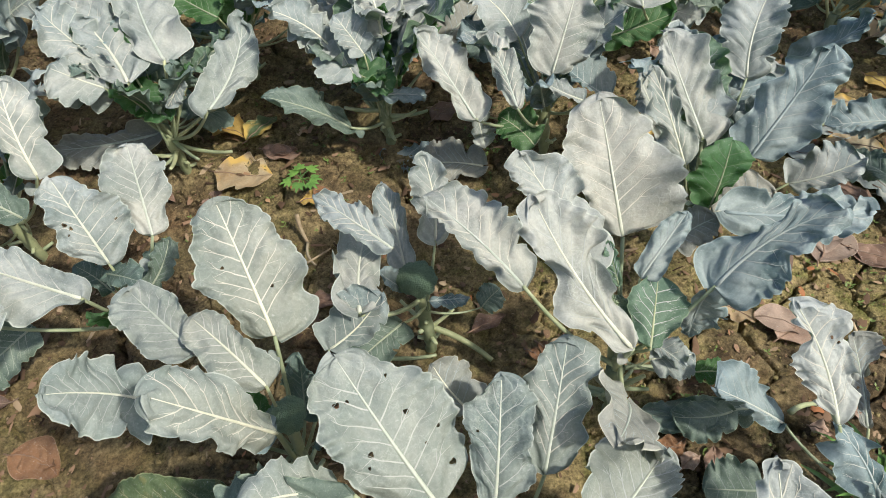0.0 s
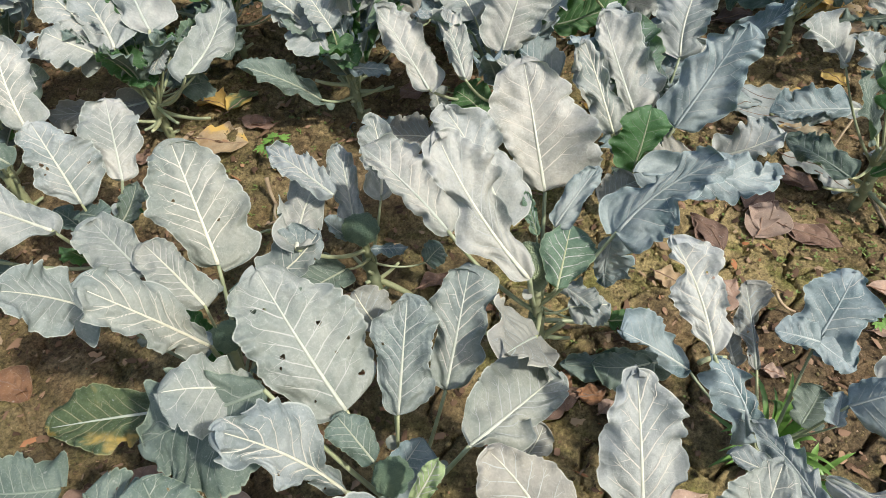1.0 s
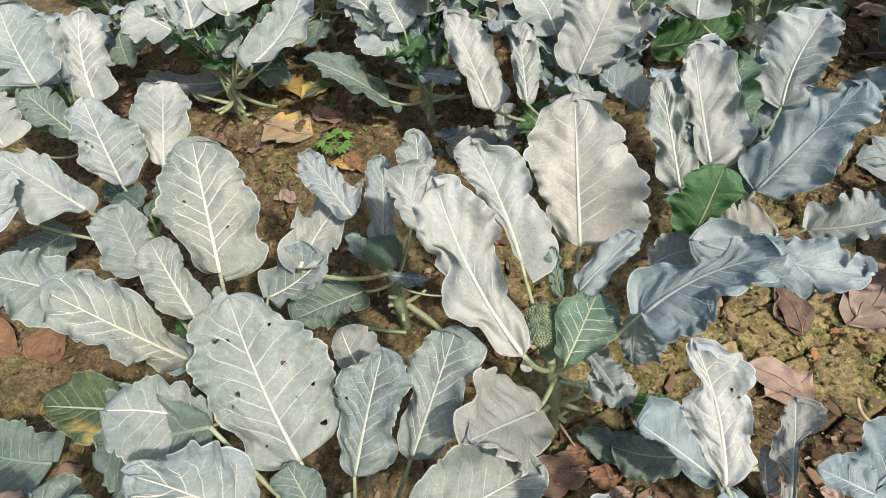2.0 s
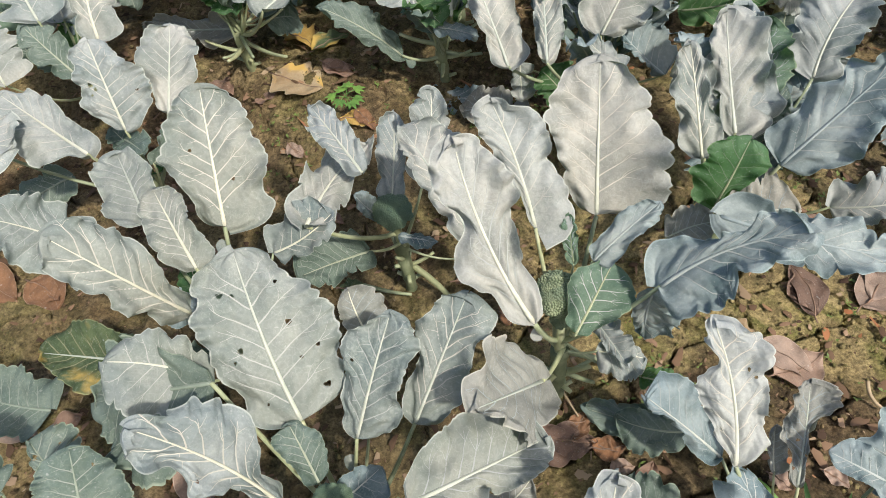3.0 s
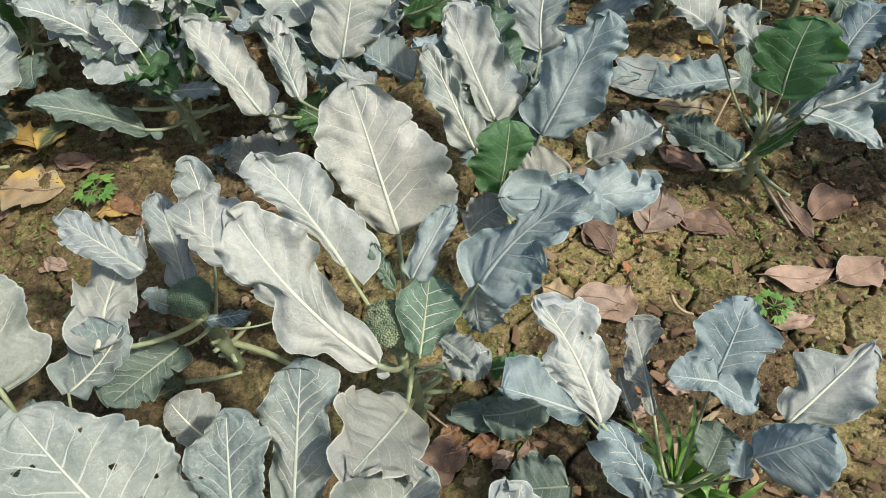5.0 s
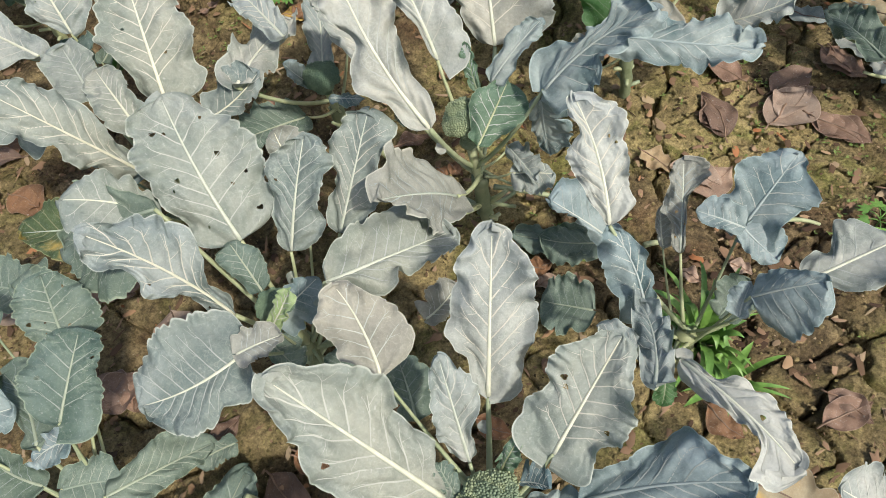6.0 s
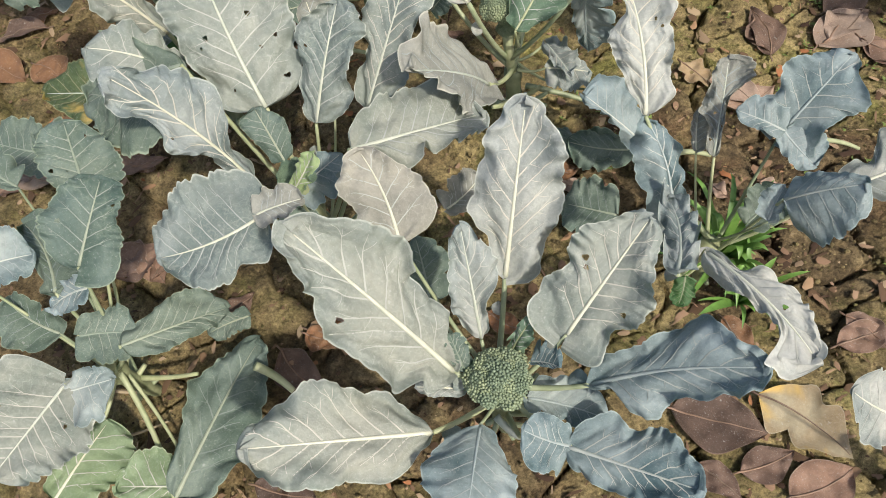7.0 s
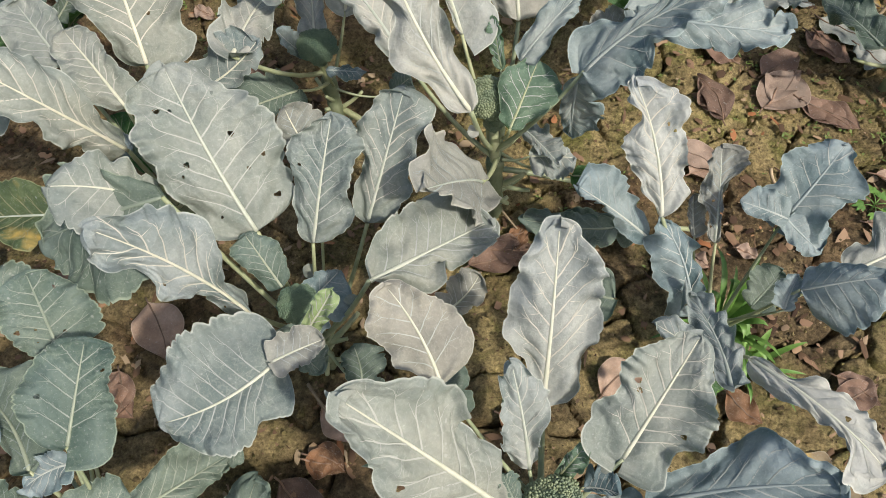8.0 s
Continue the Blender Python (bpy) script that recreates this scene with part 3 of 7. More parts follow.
def field_plant(x, y, seed, label, count=11, mats=(WAX, WAX, WAX, BLUE)):
    """A whole plant of the rows behind: a ring of broad outer leaves and young ones within."""
    rng = random.Random(seed)
    plant = broccoli(x, y, label, 0.17)
    z = plant.matrix_world.translation.z
    for k in range(count):
        a = k * 2.4 + rng.uniform(-0.3, 0.3)
        out = np.array([math.cos(a), math.sin(a), 0])
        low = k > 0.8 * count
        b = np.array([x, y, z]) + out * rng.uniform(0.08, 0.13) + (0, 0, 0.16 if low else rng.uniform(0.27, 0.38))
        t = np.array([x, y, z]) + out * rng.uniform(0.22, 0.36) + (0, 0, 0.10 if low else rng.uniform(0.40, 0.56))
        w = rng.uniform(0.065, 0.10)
        # the lowest leaves take the shade-darkened green
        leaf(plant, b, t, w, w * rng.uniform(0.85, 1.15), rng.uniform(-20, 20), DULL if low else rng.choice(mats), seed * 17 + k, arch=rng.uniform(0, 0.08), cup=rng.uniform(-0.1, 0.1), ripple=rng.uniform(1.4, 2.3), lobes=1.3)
    inner_leaves(plant, 4, seed + 5)
    return plant


def ground_height(x, y):
    """Height of the soil, without its cracks and crumbs: a low bed with a shallow furrow beside it."""
    x, y = np.asarray(x, float), np.asarray(y, float)
    step = lambda e, a, b: np.clip((e - a) / (b - a), 0, 1) ** 2 * (3 - 2 * np.clip((e - a) / (b - a), 0, 1))
    bed = 0.085 * step(y, 1.38, 1.72) * (1 - step(x, 0.65, 1.25))
    furrow = -0.03 * step(x, 0.85, 1.2) - 0.03 * (1 - step(x, -0.85, -0.35))
    near = np.exp(-((np.abs(x) / 6) ** 4) - ((np.abs(y) / 6) ** 4))
    return (bed + furrow) * near + 0.010 * np.sin(7 * x + 2 * np.sin(4 * y)) * np.cos(6 * y) * near


def broccoli(x, y, label, tall=0.17, lean=(0, 0)):
    z = float(ground_height(x, y))
    p = thing("broccoli_plant", (x, y, z), label, "broccoli plant", "broccoli plants in the field")
    rng = random.Random(int(1000 * x + 77 * y))
    n = 14
    t = np.linspace(0, 1, n)
    path = np.stack([lean[0] * t**1.5 + 0.004 * np.sin(5 * t), lean[1] * t**1.5 + 0.004 * np.cos(6 * t) - 0.004, -0.03 + (tall + 0.03) * t], 1)
    radii = 0.012 + 0.006 * t + 0.0018 * np.sin(26 * t + rng.uniform(0, 6))
    part("stem", mesh_of("stem", *tube(path, radii, 11)), STEM, p)
    for k in range(5):
        i = 4 + k
        a = k * 2.4 + rng.uniform(0, 1)
        out = np.array([math.cos(a), math.sin(a), 0.35])
        vs, fs = tube([path[i] + out * 0.010, path[i] + out * 0.019, path[i] + out * rng.uniform(0.024, 0.045)], [0.006, 0.0055, 0.0045], 7)
        part("leaf_scar", mesh_of("leaf_scar", vs, fs), STALK, p)
    return p


def bare_stalks(plant, count, seed, low=0.07, high=0.14, reach=0.10):
    """Thick pale stalks, their blades gone, that stand out round the foot of a stem."""
    rng = random.Random(seed)
    for k in range(count):
        a = k * 2.39996 + rng.uniform(-0.4, 0.4)
        out = np.array([math.cos(a), math.sin(a), 0])
        z = rng.uniform(low, high)
        far = reach * rng.uniform(0.55, 1.25)
        path = curve(out * 0.008 + (0, 0, z), out * far + (0, 0, z + rng.uniform(0.0, 0.06)), -0.06 * far, 8)
        vs, fs = tube(path, np.linspace(0.0068, 0.0042, 8) * rng.uniform(0.8, 1.15), 8)
        part("bare_stalk", mesh_of("bare_stalk", vs, fs), STALK, plant)


ICO = None


def ico():
    global ICO
    if ICO is None:
        bm = bmesh.new()
        bmesh.ops.create_icosphere(bm, subdivisions=1, radius=1)
        ICO = (np.array([v.co[:] for v in bm.verts]), [tuple(v.index for v in f.verts) for f in bm.faces])
        bm.free()
    return ICO


def flower_head(plant, centre, radius, seed, label="tight green flower head", mat=None):
    """A domed head of florets, each a knob of tiny buds."""
    rng = random.Random(seed)
    mat = mat or BUD
    root = np.array(plant.matrix_world.translation)
    c = np.array(centre) - root
    core_v, core_f = tube([(0, 0, -0.9 * radius), (0, 0, -0.45 * radius), (0, 0, -0.1 * radius), (0, 0, 0.45 * radius), (0, 0, 0.62 * radius)],
                          [0.26 * radius, 0.32 * radius, 0.74 * radius, 0.62 * radius, 0.2 * radius], 14)
    head = part("flower_head", mesh_of("flower_head", core_v, core_f), mat, plant, label)
    head.matrix_basis = Matrix.Translation(Vector(c))
    iv, ifc = ico()
    count = 26
    for k in range(count):
        zc = 1 - (k + 0.5) / count * 1.08
        a = k * 2.39996
        rr = math.sqrt(max(0, 1 - zc * zc))
        out = np.array([rr * math.cos(a), rr * math.sin(a), zc * 0.8])
        mid = out * radius * rng.uniform(0.62, 0.80)
        size = radius * rng.uniform(0.25, 0.38)
        vs, fs = [], []
        buds = 80
        for b in range(buds):
            zb = 1 - (b + 0.5) / buds * 1.25
            ab = b * 2.39996 + k
            rb = math.sqrt(max(0, 1 - zb * zb))
            o = unit(out)
            s = unit(np.cross(o, (0.3, 0.2, 1.0)))
            t = np.cross(s, o)
            d = o * zb + s * rb * math.cos(ab) + t * rb * math.sin(ab)
            n0 = len(vs)
            r = size * rng.uniform(0.12, 0.19)
            vs += list(mid + d * size * rng.uniform(0.9, 1.08) + iv * r)
            fs += [tuple(i + n0 for i in q) for q in ifc]
        n0 = len(vs)
        vs += list(mid + iv * size * 0.93)
        fs += [tuple(i + n0 for i in q) for q in ifc]
        part("floret", mesh_of("floret", vs, fs), mat, head)
    path = curve((0, 0, 0.10 - c[2]) - np.array([c[0], c[1], 0]), (0, 0, -0.5 * radius), 0, 7)
    part("head_stalk", mesh_of("head_stalk", *tube(path, np.linspace(0.011, 0.009, 7), 9)), STALK, head)
    return head


def fallen_leaf(a, b, wide, mat, seed, label, curl=0.25):
    """A dead leaf that lies on the soil, from its stalk end to its tip."""
    rng = random.Random(seed)
    a, b = np.array(a, float), np.array(b, float)
    size = np.linalg.norm(b - a)
    ang = math.degrees(math.atan2(b[1] - a[1], b[0] - a[0]))
    z, far = float(ground_height(a[0], a[1])), float(ground_height(b[0], b[1]))
    ob = thing("fallen_leaf", (a[0], a[1], z + 0.010), label, "fallen leaf", "fallen leaves on the soil", turn=ang)
    nu, nv = 26, 6
    u, v = np.meshgrid(np.linspace(0, 1, nu), np.linspace(-1, 1, 2 * nv + 1), indexing="ij")
    w = wide * size * (np.sin(math.pi * np.clip(u, 0.005, 0.995) ** 0.88) ** 0.85) * (1 - 0.22 * u) * (1 + 0.05 * np.sin(11 * u + rng.uniform(0, 6)))
    p0, p1 = rng.uniform(0, 6), rng.uniform(0, 6)
    if mat in (STRAW_LEAF, GOLD, WAX, PEARL, BLUE, YELLOW):
        w = w * (0.72 + 0.38 * np.abs(np.sin(8 * u + p0 + np.sign(v))) ** 0.6 + 0.10 * np.sin(23 * u + p1 * np.sign(v)))
    bow = rng.uniform(-0.12, 0.12) * size
    x = u * size
    y = v * w + bow * 4 * u * (1 - u)
    zz = curl * w * np.abs(v) ** 1.8 * (0.6 + 0.5 * np.sin(3 * u + p0)) + 0.05 * size * np.sin(3.1 * u + p1) ** 2 + 0.005 * np.sin(11 * u + 3 * v + p1) * np.abs(v)
    zz = zz - zz.min() + (far - z) * u + 0.0022 * np.sin(19 * u + 2 * p0) * np.cos(4 * v + p1)
    cols = 2 * nv + 1
    faces = [(i * cols + j, i * cols + j + 1, (i + 1) * cols + j + 1, (i + 1) * cols + j) for i in range(nu - 1) for j in range(cols - 1)]
    pts = np.stack([x.ravel(), y.ravel(), zz.ravel()], 1)
    blade = part("blade", mesh_of("blade", pts, faces, np.stack([u.ravel(), np.abs(v).ravel()], 1)), mat, ob)
    mid = pts.reshape(nu, cols, 3)[:, nv]
    line = np.vstack([mid[:1] + (-0.12 * size, rng.uniform(-0.02, 0.02) * size, 0.0), mid[:-1]])
    part("midrib", mesh_of("midrib", *tube(line + (0, 0, 0.0006), np.linspace(0.0020, 0.0007, nu), 6)), DEAD_RIB, blade)
    return ob


# ---- ground ----
def soil():
    rng = np.random.RandomState(4)
    fine_x, fine_y = np.arange(-1.7, 2.3, 0.005), np.arange(-0.5, 2.9, 0.005)
    far = np.array([0.02, 0.06, 0.15, 0.35, 0.8, 1.8, 4, 9, 20, 45, 100, 220, 480])
    xs = np.concatenate([fine_x[0] - far[::-1], fine_x, fine_x[-1] + far])
    ys = np.concatenate([fine_y[0] - far[::-1], fine_y, fine_y[-1] + far])
    X, Y = np.meshgrid(xs, ys, indexing="ij")
    near = ((X > -1.7) & (X < 2.3) & (Y > -0.5) & (Y < 2.9)).astype(float)
    # cracks: borders of irregular plates
    wx = X + 0.018 * np.sin(23 * Y + 3 * np.sin(9 * X)) + 0.008 * np.sin(61 * Y + 11 * X)
    wy = Y + 0.018 * np.sin(21 * X + 2 * np.sin(11 * Y)) + 0.008 * np.sin(57 * X - 13 * Y)
    cell = 0.17
    jitter = rng.uniform(0.05, 0.95, (80, 80, 2))
    cx, cy = np.floor(wx / cell).astype(int), np.floor(wy / cell).astype(int)
    d1, d2 = np.full(X.shape, 9.0), np.full(X.shape, 9.0)
    for i in (-1, 0, 1):
        for j in (-1, 0, 1):
            g = jitter[(cx + i) % 80, (cy + j) % 80]
            d = np.hypot((cx + i + g[..., 0]) * cell - wx, (cy + j + g[..., 1]) * cell - wy)
            d2 = np.where(d < d1, d1, np.minimum(d2, d))
            d1 = np.minimum(d1, d)
    gap = d2 - d1
    where = 0.5 + 0.5 * np.sin(3.1 * X + 1.7 * np.sin(2.3 * Y) + 0.6) * np.sin(2.7 * Y + 1.2)
    patchy = 0.5 + 0.5 * np.sin(13 * X + 5 * np.sin(7 * Y)) * np.sin(11 * Y + 4 * np.sin(9 * X) + 1)
    width = 0.0034 + 0.004 * where * patchy + 0.0022 * np.clip(X * 1.6 - 0.6, 0, 1)
    crack = np.clip(patchy * 1.7 - 0.35 + np.clip(X * 1.6 - 0.6, 0, 0.9), 0, 1) * np.exp(-((gap / width) ** 4))
    plate = 0.0012 * np.clip(gap / 0.03, 0, 1)
    lumps = np.zeros(X.shape)
    for k in range(26):
        f = 20 * 1.16**k
        a = rng.uniform(0, 6.28)
        lumps += 0.16 / f * np.sin(f * (math.cos(a) * X + math.sin(a) * Y) + 2.2 * np.sin(f * 0.43 * (math.sin(a) * X - math.cos(a) * Y) + a * 3) + a * 7)
    Z = ground_height(X, Y) + near * (plate - 0.042 * crack + lumps * (0.5 - 0.22 * np.clip(X * 2 - 1, 0, 1)) + 0.0018 * rng.normal(0, 1, X.shape))
    n, m = X.shape
    me = bpy.data.meshes.new("ground")
    co = np.stack([X.ravel(), Y.ravel(), Z.ravel()], 1).astype(np.float32)
    i = np.arange(n * m, dtype=np.int32).reshape(n, m)
    quads = np.stack([i[:-1, :-1], i[1:, :-1], i[1:, 1:], i[:-1, 1:]], -1).reshape(-1, 4)
    me.vertices.add(len(co))
    me.vertices.foreach_set("co", co.ravel())
    me.loops.add(quads.size)
    me.loops.foreach_set("vertex_index", quads.ravel())
    me.polygons.add(len(quads))
    me.polygons.foreach_set("loop_start", np.arange(0, quads.size, 4, dtype=np.int32))
    me.polygons.foreach_set("use_smooth", np.ones(len(quads), dtype=bool))
    me.update(calc_edges=True)
    me.materials.append(SOIL)
    tagged(new("ground", me), "cracked brown field soil with moss and crumbs", "soil", kind="structure")


def crumbs():
    rng = np.random.RandomState(9)
    iv, ifc = ico()
    count = 17000
    x, y = rng.uniform(-1.5, 2.1, count), rng.uniform(-0.2, 2.7, count)
    r = 0.0018 + 0.006 * rng.rand(count) ** 4
    p = iv[None] * r[:, None, None] * rng.uniform(0.6, 1.2, (count, 1, 3)) + rng.normal(0, 0.12, (count, len(iv), 3)) * r[:, None, None]
    p = p + np.stack([x, y, ground_height(x, y) + 0.006 + 0.2 * r], 1)[:, None]
    vs = p.reshape(-1, 3)
    fs = (np.array(ifc)[None] + len(iv) * np.arange(count)[:, None, None]).reshape(-1, 3)
    ob = part("soil_crumbs", mesh_of("soil_crumbs", vs, fs), SOIL, None, smooth=False)
    tagged(ob, "small crumbs of dry soil strewn on the ground", "soil crumbs", kind="stuff")


def litter():
    rng = np.random.RandomState(12)
    vs, fs = [], []
    for k in range(12000):
        x, y = rng.uniform(-1.5, 2.1), rng.uniform(-0.2, 2.7)
        a, r = rng.uniform(0, 6.28), 0.0018 + 0.010 * rng.rand() ** 3
        long = rng.uniform(1, 2.5) if rng.rand() < 0.8 else rng.uniform(4, 9)
        r = r if long < 3 else r * 0.35
        m = rng.randint(6, 10)
        n0 = len(vs)
        z = float(ground_height(x, y)) + 0.005 + rng.uniform(0, 0.006)
        tilt = rng.uniform(-0.5, 0.5, 2)
        vs.append((x, y, z + 0.25 * r))
        for i in range(m):
            w = 2 * math.pi * i / m
            q = r * rng.uniform(0.45, 1.2)
            px, py = q * long * math.cos(w), q * math.sin(w)
            vs.append((x + px * math.cos(a) - py * math.sin(a), y + px * math.sin(a) + py * math.cos(a), z + tilt[0] * px * 0.4 + tilt[1] * py))
        fs += [(n0, n0 + 1 + i, n0 + 1 + (i + 1) % m) for i in range(m)]
    ob = part("leaf_litter", mesh_of("leaf_litter", vs, fs), LITTER, None)
    tagged(ob, "brown bits of leaf and straw on the soil", "leaf litter", kind="stuff")


def seedlings():
    rng = np.random.RandomState(21)
    vs, fs = [], []
    spots = ((-0.42, 1.45, 0.16), (-0.2, 1.7, 0.2), (0.25, 1.75, 0.15), (1.3, 1.45, 0.2), (1.25, 1.2, 0.25), (0.72, 0.98, 0.1), (1.5, 1.2, 0.2), (1.6, 1.5, 0.2), (0.95, 1.6, 0.2))
    for k in range(520):
        cx, cy, s = spots[rng.randint(len(spots))]
        x, y = cx + rng.normal(0, s * 0.6), cy + rng.normal(0, s * 0.6)
        z = float(ground_height(x, y)) + 0.008
        for i in range(rng.randint(2, 5)):
            a, r = rng.uniform(0, 6.28), rng.uniform(0.003, 0.007)
            c, d = np.array([math.cos(a), math.sin(a), 0.35]), np.array([-math.sin(a), math.cos(a), 0])
            n0 = len(vs)
            o = np.array([x, y, z])
            vs += [o, o + c * r - d * r * 0.45, o + c * 2 * r, o + c * r + d * r * 0.45]
            fs.append((n0, n0 + 1, n0 + 2, n0 + 3))
    ob = part("seedlings", mesh_of("seedlings", vs, fs), SEEDLING, None)
    tagged(ob, "tiny green seedlings sprouting from mossy soil", "seedlings", kind="stuff")


soil()
crumbs()
litter()
seedlings()


# ---- broccoli plants ----
plant_a = broccoli(-0.13, 0.8, "broccoli plant with broad grey-green waxy leaves and small head", 0.16)
flower_head(plant_a, (-0.107, 0.789, 0.32), 0.034, 2, mat=BUD_DARK)
leaf(plant_a, (-0.132, 0.904, 0.404), (-0.228, 1.080, 0.569), 0.093, 0.100, 7, SAGE, 798, crown=0.13, arch=0.03, cup=-0.00, ripple=1.39, holes=2, edges=((44, 47, 50, 58, 71, 84, 93, 79, 73, 79, 63, 56, 53), (93, 95, 79, 93, 98, 100, 90, 81, 79, 77, 72, 64, 49)), hang=(0.00, 0.07))
leaf(plant_a, (-0.126, 0.800, 0.412), (-0.263, 0.906, 0.462), 0.048, 0.045, -2, SAGE, 805, crown=0.13, ripple=0.80, arch=0.07, cup=-0.05, edges=((26, 36, 45, 46, 47, 48, 46, 44, 41, 41, 42, 43, 37), (45, 41, 38, 35, 32, 30, 33, 35, 38, 38, 39, 34, 29)), hang=(0.00, 0.03))
leaf(plant_a, (-0.244, 0.846, 0.438), (-0.407, 0.981, 0.445), 0.061, 0.048, -2, SAGE, 812, crown=0.13, ripple=0.80, arch=-0.00, cup=0.06, edges=((42, 50, 59, 61, 60, 58, 57, 57, 57, 58, 58, 54, 45), (19, 23, 27, 32, 36, 40, 44, 48, 48, 43, 38, 34, 29)))
leaf(plant_a, (-0.308, 0.763, 0.440), (-0.384, 0.700, 0.580), 0.070, 0.059, -29, SAGE, 819, crown=0.13, slim=0.5, ripple=0.9, arch=0.02, cup=0.04, lobes=1.1)
leaf(plant_a, (-0.101, 0.728, 0.384), (-0.204, 0.670, 0.628), 0.049, 0.064, -33, SAGE, 826, crown=0.13, ripple=0.90, arch=0.06, cup=-0.12, edges=((33, 37, 31, 28, 46, 49, 45, 34, 40, 44, 44, 43, 39), (30, 29, 27, 27, 40, 49, 57, 64, 64, 63, 56, 54, 49)), bend=-0.016)
leaf(plant_a, (-0.146, 0.733, 0.400), (-0.109, 0.733, 0.360), 0.033, 0.033, 13, BLUE, 1134, crown=0.13, bare=True, lobes=0.2, arch=0.00, cup=0.02, ripple=1.05, label="bluish grey-green leaf")
leaf(plant_a, (0.022, 0.614, 0.422), (-0.094, 0.565, 0.509), 0.081, 0.051, -20, SAGE, 833, crown=0.13, arch=0.04, cup=-0.06, ripple=1.22, lobes=1.1)
leaf(plant_a, (-0.209, 0.670, 0.248), (-0.446, 0.630, 0.235), 0.070, 0.069, -13, YELLOW, 1155, crown=0.13, ripple=0.80, arch=0.02, cup=0.05, label="yellowing leaf with golden patch", edges=((29, 36, 48, 59, 44, 70, 68, 60, 52, 45, 37, 29, 21), (39, 41, 45, 49, 54, 60, 66, 69, 68, 66, 65, 56, 47)))
leaf(plant_a, (-0.040, 0.901, 0.360), (0.056, 0.978, 0.420), 0.066, 0.037, 21, SAGE, 875, crown=0.13, arch=0.00, cup=0.07, ripple=0.93, lobes=1.1)
inner_leaves(plant_a, 4, 12, tall=0.31, crown=0.14)

plant_d = broccoli(0.235, 0.545, "broccoli plant with large holed leaf and young green head", 0.15)
bare_stalks(plant_d, 4, 74, reach=0.08)
flower_head(plant_d, (0.247, 0.523, 0.33), 0.032, 15, mat=BUD_DARK)
leaf(plant_d, (0.165, 0.611, 0.382), (0.023, 0.763, 0.561), 0.086, 0.113, 1, SAGE, 833, crown=0.12, ripple=0.80, fold=0.05, arch=0.06, cup=-0.03, holes=11, edges=((65, 69, 60, 70, 80, 83, 77, 81, 86, 83, 68, 74, 66), (80, 91, 91, 96, 107, 112, 113, 105, 97, 85, 67, 57, 48)), bend=-0.022)
leaf(plant_d, (0.249, 0.620, 0.355), (0.264, 0.765, 0.494), 0.058, 0.059, 8, SAGE, 840, crown=0.12, ripple=1.00, arch=0.05, cup=-0.04, holes=1, edges=((28, 30, 35, 40, 42, 43, 43, 48, 58, 57, 54, 39, 25), (35, 50, 57, 59, 51, 46, 49, 49, 48, 51, 59, 53, 43)))
leaf(plant_d, (0.328, 0.666, 0.364), (0.367, 0.817, 0.512), 0.059, 0.058, 7, SAGE, 847, crown=0.12, arch=0.01, cup=0.02, ripple=1.02, edges=((28, 34, 37, 36, 35, 35, 42, 51, 59, 49, 41, 39, 35), (37, 41, 48, 55, 48, 44, 49, 50, 46, 41, 49, 58, 53)))
leaf(plant_d, (0.375, 0.527, 0.442), (0.522, 0.704, 0.359), 0.084, 0.057, 14, SAGE, 819, crown=0.12, arch=0.01, cup=0.06, ripple=1.34, edges=((39, 52, 61, 66, 72, 78, 81, 84, 84, 79, 73, 68, 56), (12, 17, 36, 57, 54, 28, 35, 42, 45, 43, 41, 39, 33)))
leaf(plant_d, (0.170, 0.502, 0.310), (0.047, 0.475, 0.573), 0.051, 0.075, -25, WAX, 826, crown=0.12, arch=0.00, cup=-0.05, ripple=1.01, holes=2, edges=((17, 19, 16, 17, 24, 43, 51, 49, 30, 29, 34, 43, 35), (25, 22, 17, 20, 44, 62, 75, 75, 73, 67, 56, 33, 30)), bend=0.041)
leaf(plant_d, (0.265, 0.405, 0.399), (0.137, 0.299, 0.391), 0.072, 0.107, -13, SAGE, 840, crown=0.12, ripple=0.80, fold=0.0, cup=0.05, arch=0.06, holes=1, edges=((70, 69, 59, 53, 63, 71, 72, 72, 68, 62, 54, 43, 31), (84, 93, 99, 106, 107, 107, 107, 104, 97, 88, 81, 69, 57)), hang=(0.06, 0.12), bend=-0.088)
leaf(plant_d, (0.215, 0.545, 0.332), (0.153, 0.597, 0.392), 0.036, 0.035, -4, DULL, 847, crown=0.12, arch=-0.01, cup=-0.11, ripple=1.21, edges=((21, 21, 21, 23, 25, 27, 29, 31, 33, 34, 35, 36, 33), (21, 24, 26, 29, 32, 33, 34, 35, 35, 30, 25, 20, 17)))
leaf(plant_d, (0.052, 0.593, 0.475), (-0.161, 0.539, 0.385), 0.133, 0.096, -26, DULL, 861, crown=0.12, arch=0.06, cup=0.02, ripple=1.48, edges=((64, 101, 120, 127, 133, 132, 121, 109, 98, 88, 77, 64, 46), (31, 40, 51, 62, 74, 81, 87, 93, 96, 90, 83, 43, 26)))
leaf(plant_d, (0.457, 0.633, 0.140), (0.508, 0.699, 0.180), 0.042, 0.032, 16, TAN, 1190, crown=0.12, bare=True, arch=0.05, cup=0.09, ripple=1.01, lobes=1.1, label="ageing pinkish grey leaf")
leaf(plant_d, (0.338, 0.460, 0.140), (0.308, 0.531, 0.160), 0.032, 0.048, 2, DULL, 875, crown=0.12, arch=0.01, cup=0.12, ripple=1.14, lobes=1.1)
